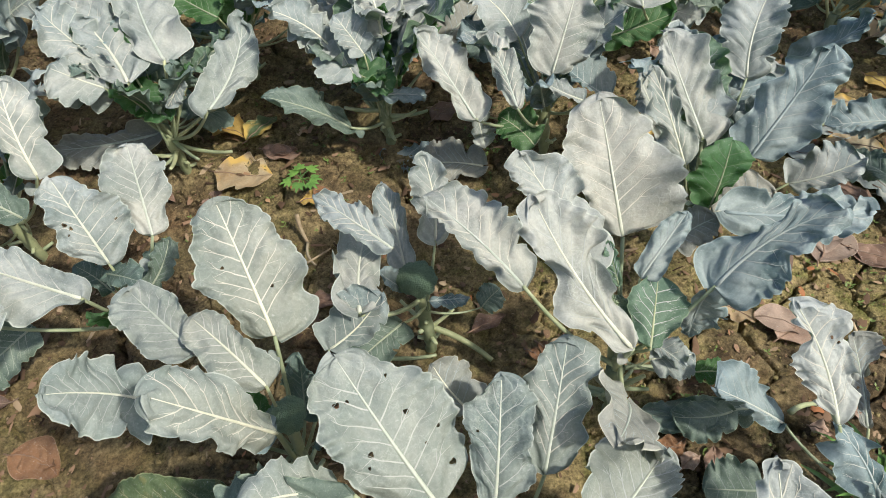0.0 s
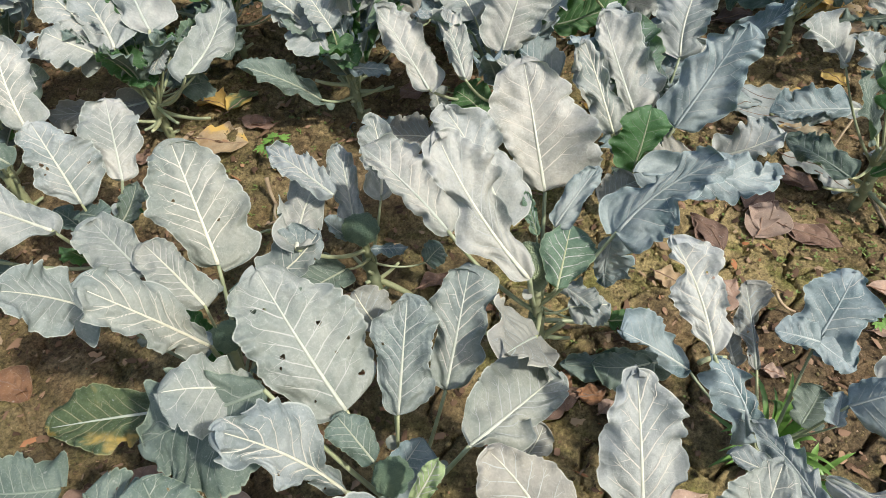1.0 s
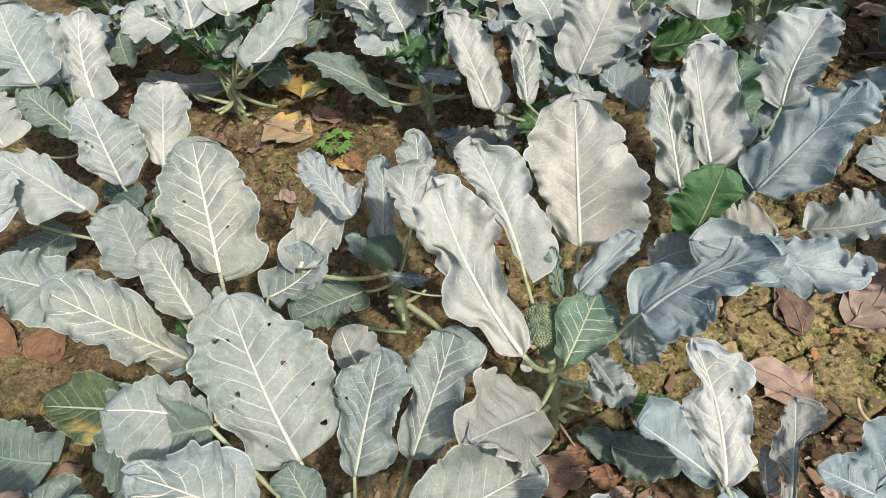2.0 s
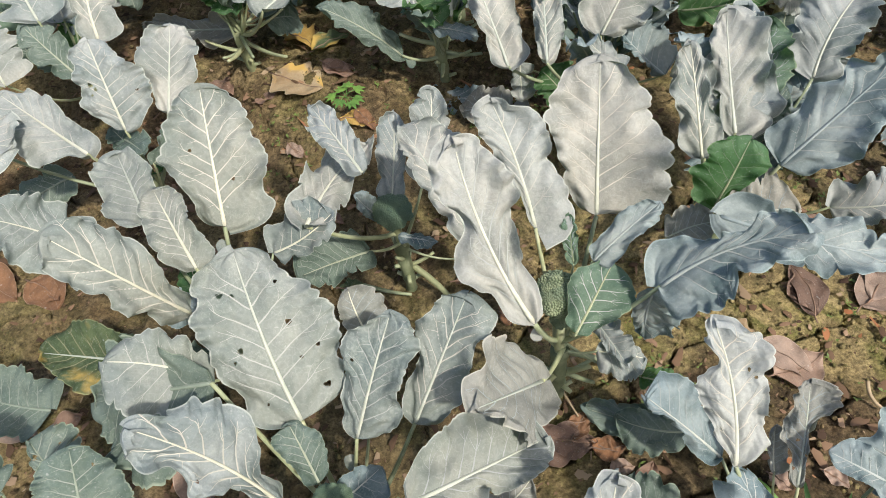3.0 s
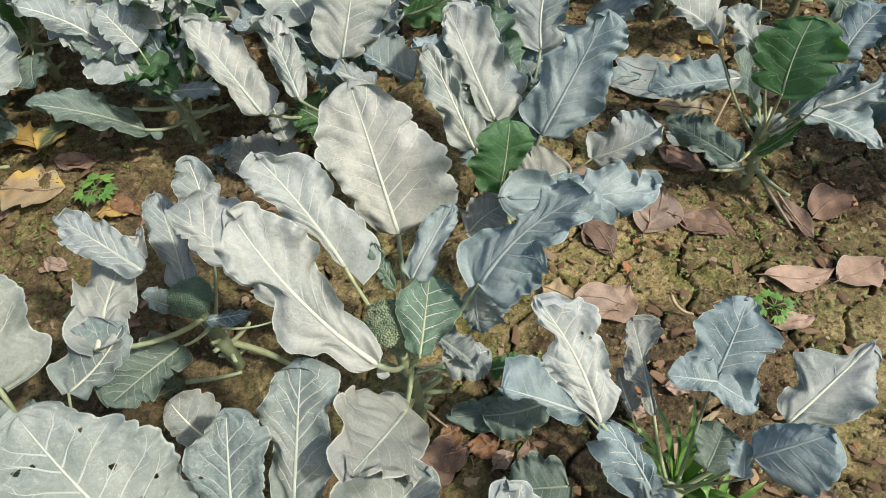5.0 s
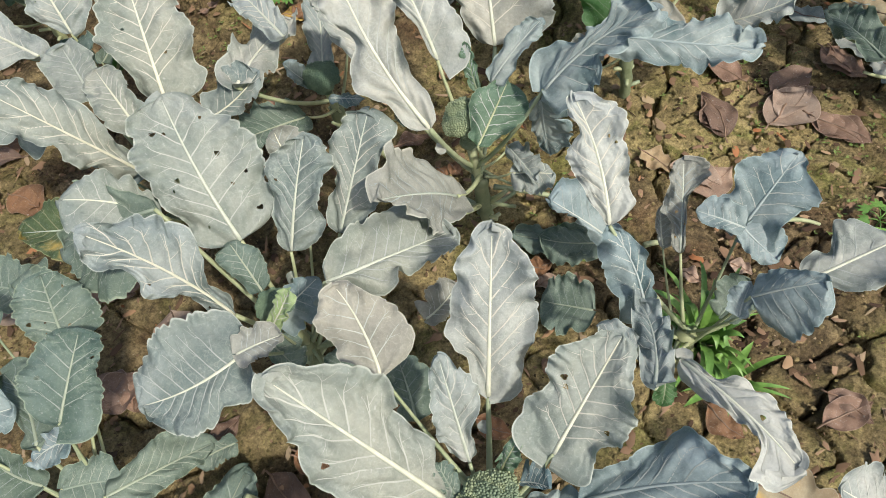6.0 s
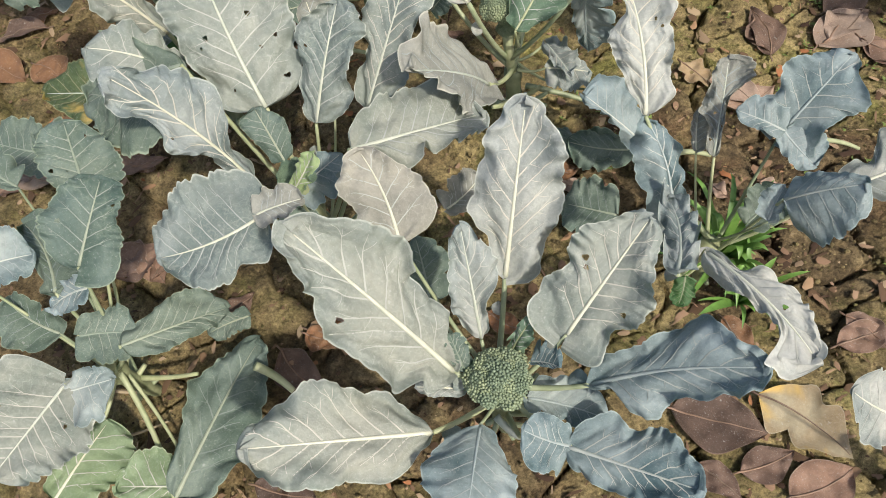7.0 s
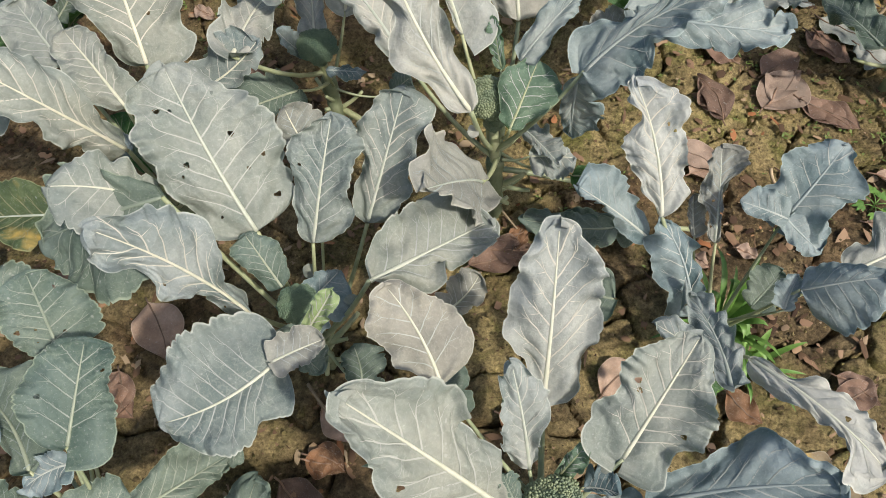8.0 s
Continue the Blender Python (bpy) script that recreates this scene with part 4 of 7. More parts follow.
leaf(plant_d, (0.296, 0.459, 0.400), (0.331, 0.497, 0.460), 0.016, 0.020, 19, LIME, 1155, crown=0.12, arch=-0.00, cup=0.00, ripple=1.23, lobes=1.1)
leaf(plant_d, (0.209, 0.779, 0.360), (0.152, 0.831, 0.420), 0.028, 0.052, -5, TAN, 868, crown=0.12, arch=0.01, cup=0.05, ripple=1.09, lobes=1.1, label="ageing pinkish grey leaf")
leaf(plant_d, (0.229, 0.521, 0.280), (0.286, 0.604, 0.300), 0.028, 0.062, 14, BLUE, 1162, crown=0.12, arch=0.05, cup=0.10, ripple=1.05, lobes=1.1, label="bluish grey-green leaf")
leaf(plant_d, (0.203, 0.495, 0.260), (0.283, 0.455, 0.220), 0.042, 0.022, 4, DULL, 1169, crown=0.12, arch=-0.00, cup=-0.07, ripple=1.44, lobes=1.1)
leaf(plant_d, (0.263, 0.400, 0.410), (0.327, 0.440, 0.420), 0.031, 0.025, 12, TAN, 1176, crown=0.12, bare=True, slim=0.4, lobes=0.6, arch=0.06, cup=0.10, ripple=1.35, label="ageing pinkish grey leaf")

plant_h = broccoli(0.11, 1.125, "small broccoli plant with narrow leaves and round dark head", 0.19)
bare_stalks(plant_h, 3, 77, reach=0.09)
flower_head(plant_h, (0.105, 1.115, 0.275), 0.043, 34, mat=BUD_DARK)
leaf(plant_h, (0.071, 1.177, 0.242), (0.020, 1.351, 0.335), 0.041, 0.029, 3, WAX, 847, crown=0.20, lobes=0.5, arch=-0.00, cup=-0.11, ripple=1.14)
leaf(plant_h, (0.141, 1.208, 0.300), (0.119, 1.342, 0.430), 0.047, 0.037, 4, WAX, 854, crown=0.20, arch=0.06, cup=0.06, ripple=1.09, lobes=1.1)
leaf(plant_h, (0.069, 1.086, 0.419), (-0.092, 1.208, 0.445), 0.037, 0.036, -8, WAX, 861, crown=0.20, arch=0.02, cup=-0.02, ripple=1.39, bare=True, edges=((24, 24, 26, 28, 31, 34, 36, 36, 37, 37, 33, 25, 17), (24, 27, 31, 33, 34, 35, 36, 36, 34, 33, 32, 31, 23)))
leaf(plant_h, (0.018, 0.944, 0.409), (0.004, 1.236, 0.342), 0.054, 0.044, 11, WAX, 868, crown=0.20, arch=-0.00, cup=0.08, ripple=1.41, lobes=1.1)
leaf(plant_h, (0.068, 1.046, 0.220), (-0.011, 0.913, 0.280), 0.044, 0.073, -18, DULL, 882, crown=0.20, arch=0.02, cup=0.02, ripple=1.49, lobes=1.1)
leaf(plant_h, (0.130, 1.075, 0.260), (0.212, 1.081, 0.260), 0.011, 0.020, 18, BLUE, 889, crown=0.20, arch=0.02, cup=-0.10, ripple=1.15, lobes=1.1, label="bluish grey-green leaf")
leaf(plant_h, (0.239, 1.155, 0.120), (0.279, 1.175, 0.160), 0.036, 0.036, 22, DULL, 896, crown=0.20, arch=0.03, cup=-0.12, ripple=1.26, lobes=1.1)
leaf(plant_h, (0.068, 1.113, 0.260), (0.033, 1.099, 0.330), 0.020, 0.025, -36, BLUE, 903, crown=0.20, arch=0.03, cup=0.13, ripple=0.94, lobes=1.1, label="bluish grey-green leaf")

plant_b = broccoli(0.505, 0.945, "tall broccoli plant with upright pale leaves and green head", 0.2)
bare_stalks(plant_b, 6, 71, reach=0.10)
flower_head(plant_b, (0.482, 0.961, 0.35), 0.042, 45)
flower_head(plant_b, (0.495, 0.935, 0.32), 0.02, 46)
leaf(plant_b, (0.490, 0.829, 0.285), (0.424, 0.662, 0.482), 0.076, 0.090, -34, TAN, 854, crown=0.24, ripple=0.80, fold=0.05, arch=0.06, cup=0.02, label="ageing pinkish grey leaf", edges=((44, 48, 53, 58, 64, 70, 76, 76, 76, 64, 46, 31, 17), (45, 55, 66, 76, 82, 84, 86, 88, 89, 90, 86, 54, 46)), hang=(0.11, 0.17))
leaf(plant_b, (0.512, 1.116, 0.402), (0.463, 1.271, 0.617), 0.091, 0.122, -10, PEARL, 805, crown=0.24, ripple=1.20, arch=0.01, cup=0.10, edges=((40, 50, 56, 59, 64, 71, 78, 84, 91, 86, 81, 72, 62), (114, 122, 119, 118, 120, 122, 107, 94, 85, 84, 76, 60, 47)))
leaf(plant_b, (0.419, 1.035, 0.431), (0.308, 1.144, 0.600), 0.043, 0.070, -16, PEARL, 812, crown=0.24, arch=0.05, cup=0.12, ripple=1.26, edges=((9, 10, 11, 12, 19, 24, 29, 33, 33, 38, 43, 42, 40), (64, 70, 67, 63, 58, 54, 59, 64, 66, 64, 59, 50, 21)), hang=(0.00, 0.19), bend=0.023)
leaf(plant_b, (0.469, 0.820, 0.479), (0.315, 0.938, 0.698), 0.060, 0.067, -17, PEARL, 819, crown=0.24, ripple=1.40, arch=0.03, cup=-0.02, edges=((30, 30, 30, 44, 60, 55, 41, 19, 21, 34, 43, 44, 41), (27, 35, 34, 31, 35, 40, 49, 53, 67, 67, 59, 49, 38)), bend=-0.048)
leaf(plant_b, (0.313, 1.005, 0.400), (0.137, 1.141, 0.500), 0.034, 0.079, -12, WAX, 826, crown=0.24, arch=0.06, cup=0.11, ripple=1.30, lobes=1.4)
leaf(plant_b, (0.528, 0.882, 0.374), (0.559, 1.010, 0.413), 0.050, 0.064, 11, MID, 833, crown=0.24, fold=0.03, ripple=0.80, arch=-0.00, cup=-0.05, edges=((27, 27, 29, 36, 42, 48, 50, 50, 49, 45, 37, 30, 23), (22, 22, 30, 38, 47, 51, 56, 60, 64, 61, 56, 52, 43)))
leaf(plant_b, (0.527, 1.009, 0.409), (0.609, 1.089, 0.493), 0.027, 0.030, 10, BLUE, 840, crown=0.24, arch=0.06, cup=0.05, ripple=0.94, label="bluish grey-green leaf", edges=((23, 23, 23, 23, 25, 26, 27, 27, 27, 27, 23, 20, 16), (30, 30, 30, 28, 26, 24, 24, 25, 25, 24, 22, 21, 16)))
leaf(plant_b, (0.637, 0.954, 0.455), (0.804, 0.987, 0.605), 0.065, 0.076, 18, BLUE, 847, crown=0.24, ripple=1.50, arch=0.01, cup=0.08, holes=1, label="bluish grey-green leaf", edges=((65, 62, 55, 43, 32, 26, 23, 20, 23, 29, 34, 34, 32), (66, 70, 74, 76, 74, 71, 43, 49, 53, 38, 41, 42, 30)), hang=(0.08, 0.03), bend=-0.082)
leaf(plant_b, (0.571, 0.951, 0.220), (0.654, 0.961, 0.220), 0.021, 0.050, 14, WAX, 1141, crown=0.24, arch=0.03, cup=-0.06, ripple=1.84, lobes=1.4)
leaf(plant_b, (0.655, 0.932, 0.200), (0.723, 0.928, 0.200), 0.027, 0.030, 14, GREEN, 1148, crown=0.24, arch=0.03, cup=-0.04, ripple=1.14, lobes=1.4, label="dark green shade-toned leaf")
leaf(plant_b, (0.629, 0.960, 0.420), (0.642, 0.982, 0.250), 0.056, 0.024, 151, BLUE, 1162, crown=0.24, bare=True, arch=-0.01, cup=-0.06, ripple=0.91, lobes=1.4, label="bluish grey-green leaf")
leaf(plant_b, (0.494, 1.020, 0.375), (0.470, 1.060, 0.455), 0.017, 0.013, -19, MID, 1169, crown=0.24, arch=0.01, cup=-0.00, ripple=1.13, lobes=1.4)
leaf(plant_b, (0.761, 0.916, 0.060), (0.631, 0.906, 0.060), 0.053, 0.036, -19, DULL, 1197, crown=0.24, bare=True, arch=0.06, cup=0.01, ripple=0.97, lobes=1.4)
leaf(plant_b, (0.551, 1.014, 0.220), (0.625, 0.925, 0.240), 0.036, 0.016, 14, WAX, 1176, crown=0.24, arch=0.05, cup=0.02, ripple=1.53, lobes=1.4)

plant_s = broccoli(0.945, 0.7, "sparse broccoli plant with bluish leaves beside green weeds", 0.13)
leaf(plant_s, (0.826, 0.934, 0.050), (0.567, 0.919, 0.040), 0.039, 0.038, -16, DULL, 861, crown=0.10, bare=True, arch=0.02, cup=-0.04, ripple=1.27, lobes=1.1)
leaf(plant_s, (0.811, 0.845, 0.153), (0.661, 0.862, 0.266), 0.027, 0.070, -18, BLUE, 1155, crown=0.10, arch=0.04, cup=-0.02, ripple=1.22, label="bluish grey-green leaf", edges=((27, 27, 27, 23, 20, 16, 13, 9, 8, 8, 10, 16, 16), (33, 35, 39, 44, 48, 52, 56, 61, 66, 70, 69, 64, 59)))
leaf(plant_s, (0.900, 0.518, 0.397), (1.039, 0.383, 0.437), 0.045, 0.057, 14, SILVER, 924, crown=0.10, arch=0.14, cup=-0.35, twist=0.25, ripple=1.18, holes=1, edges=((10, 10, 10, 16, 26, 36, 40, 45, 40, 35, 29, 22, 17), (20, 20, 20, 19, 17, 16, 15, 12, 12, 14, 26, 57, 48)))
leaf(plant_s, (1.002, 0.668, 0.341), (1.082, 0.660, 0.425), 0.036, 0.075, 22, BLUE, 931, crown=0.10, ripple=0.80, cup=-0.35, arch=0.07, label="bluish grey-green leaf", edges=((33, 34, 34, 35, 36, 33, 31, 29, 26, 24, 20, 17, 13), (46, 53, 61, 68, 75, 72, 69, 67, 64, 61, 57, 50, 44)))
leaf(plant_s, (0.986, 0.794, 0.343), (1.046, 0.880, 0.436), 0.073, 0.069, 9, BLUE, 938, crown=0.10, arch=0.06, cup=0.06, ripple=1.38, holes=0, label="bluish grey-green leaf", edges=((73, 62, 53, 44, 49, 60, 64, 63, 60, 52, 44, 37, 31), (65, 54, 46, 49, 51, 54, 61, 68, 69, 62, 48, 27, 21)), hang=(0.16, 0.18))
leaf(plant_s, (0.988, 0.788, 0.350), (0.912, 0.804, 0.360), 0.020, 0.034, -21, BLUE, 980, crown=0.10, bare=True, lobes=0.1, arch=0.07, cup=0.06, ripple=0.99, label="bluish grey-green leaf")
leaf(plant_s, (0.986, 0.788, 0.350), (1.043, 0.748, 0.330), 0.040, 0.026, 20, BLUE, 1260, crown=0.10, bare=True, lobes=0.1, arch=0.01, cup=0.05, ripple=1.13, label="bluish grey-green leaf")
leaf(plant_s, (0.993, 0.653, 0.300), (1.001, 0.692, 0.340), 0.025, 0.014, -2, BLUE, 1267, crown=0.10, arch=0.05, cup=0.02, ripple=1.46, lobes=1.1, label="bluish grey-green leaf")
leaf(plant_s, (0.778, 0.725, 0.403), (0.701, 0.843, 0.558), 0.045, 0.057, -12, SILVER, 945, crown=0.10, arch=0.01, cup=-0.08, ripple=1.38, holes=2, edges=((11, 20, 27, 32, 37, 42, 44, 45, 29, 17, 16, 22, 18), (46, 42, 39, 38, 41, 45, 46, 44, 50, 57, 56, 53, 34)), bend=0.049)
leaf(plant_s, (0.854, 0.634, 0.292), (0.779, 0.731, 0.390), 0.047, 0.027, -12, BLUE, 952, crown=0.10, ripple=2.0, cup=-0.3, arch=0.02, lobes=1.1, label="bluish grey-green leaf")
leaf(plant_s, (0.903, 0.783, 0.261), (0.885, 0.911, 0.361), 0.036, 0.042, -5, TAN, 959, crown=0.10, arch=0.03, cup=0.06, ripple=1.16, holes=3, label="ageing pinkish grey leaf", edges=((16, 16, 16, 16, 23, 36, 33, 29, 26, 23, 23, 23, 19), (8, 8, 8, 8, 8, 8, 9, 10, 20, 31, 42, 41, 40)))
leaf(plant_s, (0.874, 0.806, 0.240), (0.862, 0.865, 0.280), 0.010, 0.024, -5, TAN, 1274, crown=0.10, arch=0.01, cup=-0.05, ripple=1.24, lobes=1.1, label="ageing pinkish grey leaf")
leaf(plant_s, (0.866, 0.460, 0.423), (0.842, 0.642, 0.322), 0.029, 0.029, -4, WAX, 966, crown=0.10, arch=-0.00, cup=-0.05, ripple=1.42, lobes=1.1)
leaf(plant_s, (0.862, 0.526, 0.360), (0.782, 0.567, 0.360), 0.013, 0.026, -13, WAX, 1281, crown=0.10, arch=0.03, cup=-0.08, ripple=0.93, lobes=1.1)
leaf(plant_s, (0.896, 0.551, 0.250), (0.900, 0.523, 0.200), 0.020, 0.018, 6, GREEN, 1288, crown=0.10, arch=0.02, cup=-0.02, ripple=0.96, lobes=1.1, label="dark green shade-toned leaf")
leaf(plant_s, (1.082, 0.719, 0.322), (1.232, 0.804, 0.386), 0.065, 0.061, 1, WAX, 917, crown=0.10, arch=0.01, cup=0.00, ripple=0.93, edges=((35, 38, 38, 30, 50, 65, 60, 55, 37, 15, 12, 12, 10), (27, 29, 40, 50, 57, 58, 60, 61, 57, 47, 37, 30, 25)))
leaf(plant_s, (0.982, 0.705, 0.200), (1.021, 0.758, 0.240), 0.039, 0.037, 0, DULL, 1295, crown=0.10, bare=True, arch=0.02, cup=-0.06, ripple=1.43, lobes=1.1)
leaf(plant_s, (0.767, 0.740, 0.080), (0.663, 0.753, 0.060), 0.064, 0.064, -16, DULL, 1204, crown=0.10, bare=True, arch=0.02, cup=0.11, ripple=1.31, lobes=1.1)

plant_c = broccoli(0.668, 0.3, "broccoli plant with full green head ringed by leaves", 0.17)
bare_stalks(plant_c, 6, 75, reach=0.09)
flower_head(plant_c, (0.668, 0.297, 0.29), 0.045, 84)
leaf(plant_c, (0.494, 0.409, 0.419), (0.402, 0.510, 0.474), 0.060, 0.067, -5, TAN, 854, crown=0.24, fold=0.02, ripple=0.80, arch=0.01, cup=-0.04, label="ageing pinkish grey leaf", edges=((24, 25, 36, 47, 49, 47, 51, 55, 60, 57, 50, 41, 30), (53, 67, 65, 64, 62, 60, 57, 51, 43, 35, 30, 25, 21)), hang=(0.00, 0.04), bend=0.049)
leaf(plant_c, (0.603, 0.287, 0.294), (0.396, 0.328, 0.558), 0.075, 0.087, -10, SAGE, 812, crown=0.24, ripple=0.80, arch=0.05, cup=0.08, holes=1, edges=((53, 41, 75, 70, 71, 73, 75, 75, 69, 46, 47, 37, 29), (27, 35, 56, 57, 57, 62, 68, 87, 86, 77, 68, 56, 38)))
leaf(plant_c, (0.637, 0.440, 0.323), (0.620, 0.619, 0.518), 0.066, 0.071, 4, PEARL, 819, crown=0.24, ripple=1.00, arch=0.03, cup=-0.08, edges=((24, 27, 32, 49, 66, 61, 59, 60, 50, 50, 53, 40, 29), (53, 51, 53, 61, 66, 69, 71, 63, 66, 68, 61, 49, 30)), hang=(0.00, 0.04))
leaf(plant_c, (0.629, 0.342, 0.307), (0.584, 0.427, 0.471), 0.034, 0.042, 0, WAX, 826, crown=0.24, arch=0.06, cup=-0.01, ripple=1.02, edges=((20, 22, 28, 33, 34, 33, 32, 31, 30, 27, 24, 22, 18), (15, 15, 15, 15, 15, 23, 33, 40, 42, 40, 32, 24, 20)))
leaf(plant_c, (0.748, 0.368, 0.349), (0.816, 0.509, 0.461), 0.069, 0.073, 7, SAGE, 833, crown=0.24, arch=0.02, cup=0.14, ripple=1.28, holes=3, edges=((64, 67, 69, 64, 55, 56, 65, 67, 65, 60, 49, 39, 31), (63, 55, 46, 62, 70, 72, 73, 69, 57, 48, 41, 36, 30)), hang=(0.12, 0.14), bend=-0.002)
leaf(plant_c, (0.592, 0.204, 0.241), (0.370, 0.087, 0.341), 0.064, 0.087, -7, SAGE, 840, crown=0.24, ripple=0.80, arch=0.00, cup=-0.10, label="bluish grey-green leaf", edges=((26, 51, 61, 64, 60, 57, 61, 64, 64, 63, 59, 54, 41), (30, 45, 63, 68, 69, 74, 83, 86, 87, 73, 63, 50, 35)))
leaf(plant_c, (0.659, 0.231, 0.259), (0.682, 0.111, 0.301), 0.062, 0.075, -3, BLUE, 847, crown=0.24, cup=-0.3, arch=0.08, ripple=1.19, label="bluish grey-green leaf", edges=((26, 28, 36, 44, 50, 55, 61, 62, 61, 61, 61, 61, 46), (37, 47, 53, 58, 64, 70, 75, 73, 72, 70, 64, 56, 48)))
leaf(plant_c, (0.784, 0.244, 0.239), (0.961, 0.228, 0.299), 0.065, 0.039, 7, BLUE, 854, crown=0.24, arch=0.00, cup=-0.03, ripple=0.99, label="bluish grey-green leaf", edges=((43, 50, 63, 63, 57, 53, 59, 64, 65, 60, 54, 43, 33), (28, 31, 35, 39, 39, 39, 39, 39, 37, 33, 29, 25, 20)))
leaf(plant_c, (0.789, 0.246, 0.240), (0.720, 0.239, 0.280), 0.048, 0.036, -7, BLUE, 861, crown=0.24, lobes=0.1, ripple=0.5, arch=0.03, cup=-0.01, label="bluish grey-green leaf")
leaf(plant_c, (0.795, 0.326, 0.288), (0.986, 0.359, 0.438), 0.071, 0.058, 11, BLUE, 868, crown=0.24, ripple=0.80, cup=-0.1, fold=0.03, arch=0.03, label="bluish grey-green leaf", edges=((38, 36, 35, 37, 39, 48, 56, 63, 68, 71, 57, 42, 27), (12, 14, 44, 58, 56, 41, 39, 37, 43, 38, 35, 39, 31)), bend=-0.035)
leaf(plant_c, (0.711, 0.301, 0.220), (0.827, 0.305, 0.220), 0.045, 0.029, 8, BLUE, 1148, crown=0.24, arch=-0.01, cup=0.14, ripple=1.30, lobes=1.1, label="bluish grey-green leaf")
leaf(plant_c, (0.619, 0.274, 0.260), (0.554, 0.252, 0.280), 0.015, 0.019, -8, WAX, 1155, crown=0.24, arch=0.06, cup=0.07, ripple=1.33, lobes=1.1)
leaf(plant_c, (0.505, 0.421, 0.200), (0.453, 0.509, 0.240), 0.032, 0.047, 1, DULL, 1162, crown=0.24, arch=0.04, cup=-0.03, ripple=0.97, lobes=1.1)
leaf(plant_c, (0.617, 0.295, 0.290), (0.593, 0.319, 0.360), 0.016, 0.020, -4, DULL, 1169, crown=0.24, arch=0.01, cup=-0.12, ripple=1.28, lobes=1.1)
leaf(plant_c, (0.673, 0.347, 0.280), (0.698, 0.377, 0.360), 0.012, 0.019, 16, MID, 1176, crown=0.24, lobes=0.1, arch=0.06, cup=-0.02, ripple=1.37)
leaf(plant_c, (0.707, 0.332, 0.300), (0.749, 0.325, 0.330), 0.031, 0.007, 11, BLUE, 1183, crown=0.24, arch=-0.01, cup=0.01, ripple=0.93, lobes=1.1, label="bluish grey-green leaf")

plant_p1 = broccoli(-0.62, 1.7, "broccoli plant with stripped lower stalks beside fallen leaves", 0.14)
bare_stalks(plant_p1, 8, 72, reach=0.16)
leaf(plant_p1, (-0.638, 1.656, 0.420), (-0.855, 1.879, 0.520), 0.064, 0.090, -2, WAX, 931, crown=0.11, arch=0.01, cup=0.06, ripple=1.66, lobes=1.4, holes=2)
leaf(plant_p1, (-0.562, 1.731, 0.430), (-0.686, 1.995, 0.530), 0.060, 0.097, 6, WAX, 938, crown=0.11, arch=0.05, cup=-0.07, ripple=1.62, lobes=1.4)
leaf(plant_p1, (-0.432, 1.593, 0.370), (-0.373, 1.854, 0.460), 0.061, 0.060, 21, SAGE, 952, crown=0.11, arch=-0.01, cup=0.04, ripple=1.22, lobes=1.4)
leaf(plant_p1, (-0.685, 1.729, 0.360), (-0.576, 1.653, 0.300), 0.047, 0.060, 8, GREEN, 1267, crown=0.11, arch=0.06, cup=0.07, ripple=1.29, lobes=1.4, label="dark green shade-toned leaf")
leaf(plant_p1, (-0.707, 1.792, 0.140), (-1.033, 1.757, 0.120), 0.079, 0.046, -24, TAN, 1274, crown=0.11, bare=True, arch=0.00, cup=-0.06, ripple=0.98, lobes=1.4, label="ageing pinkish grey leaf")
leaf(plant_p1, (-0.692, 1.636, 0.420), (-0.810, 1.645, 0.480), 0.080, 0.037, -20, WAX, 1281, crown=0.11, arch=-0.00, cup=0.02, ripple=1.28, lobes=1.4)
leaf(plant_p1, (-0.519, 1.689, 0.400), (-0.565, 1.650, 0.340), 0.027, 0.019, -38, WAX, 1288, crown=0.11, arch=0.02, cup=-0.11, ripple=1.25, lobes=1.4)
outer_leaves(plant_p1, 6, 110, 20, 190)
inner_leaves(plant_p1, 9, 111, crown=0.12)

plant_p2 = broccoli(-0.02, 1.78, "broccoli plant with dark green inner leaves and stalks", 0.14)
bare_stalks(plant_p2, 6, 73, reach=0.13)
leaf(plant_p2, (-0.112, 1.705, 0.209), (-0.297, 1.645, 0.366), 0.035, 0.050, -32, DULL, 840, crown=0.11, arch=0.05, cup=0.02, ripple=0.98, lobes=1.4)
leaf(plant_p2, (-0.131, 1.778, 0.409), (-0.264, 1.740, 0.554), 0.028, 0.056, -37, WAX, 966, crown=0.11, arch=0.06, cup=0.00, ripple=1.42, lobes=1.4)
leaf(plant_p2, (-0.132, 1.807, 0.440), (-0.065, 1.702, 0.360), 0.021, 0.089, 5, WAX, 1295, crown=0.11, arch=0.01, cup=-0.02, ripple=1.52, lobes=1.4)
leaf(plant_p2, (-0.046, 1.738, 0.420), (-0.113, 1.790, 0.500), 0.041, 0.055, -15, WAX, 1302, crown=0.11, arch=0.04, cup=0.11, ripple=1.48, lobes=1.4)
leaf(plant_p2, (-0.091, 1.749, 0.360), (0.022, 1.684, 0.340), 0.067, 0.031, 17, GREEN, 1309, crown=0.11, arch=0.07, cup=-0.01, ripple=1.41, lobes=1.4, label="dark green shade-toned leaf")
leaf(plant_p2, (0.001, 1.697, 0.320), (0.106, 1.713, 0.300), 0.020, 0.028, 26, BLUE, 1316, crown=0.11, arch=0.02, cup=-0.11, ripple=1.33, lobes=1.4, label="bluish grey-green leaf")
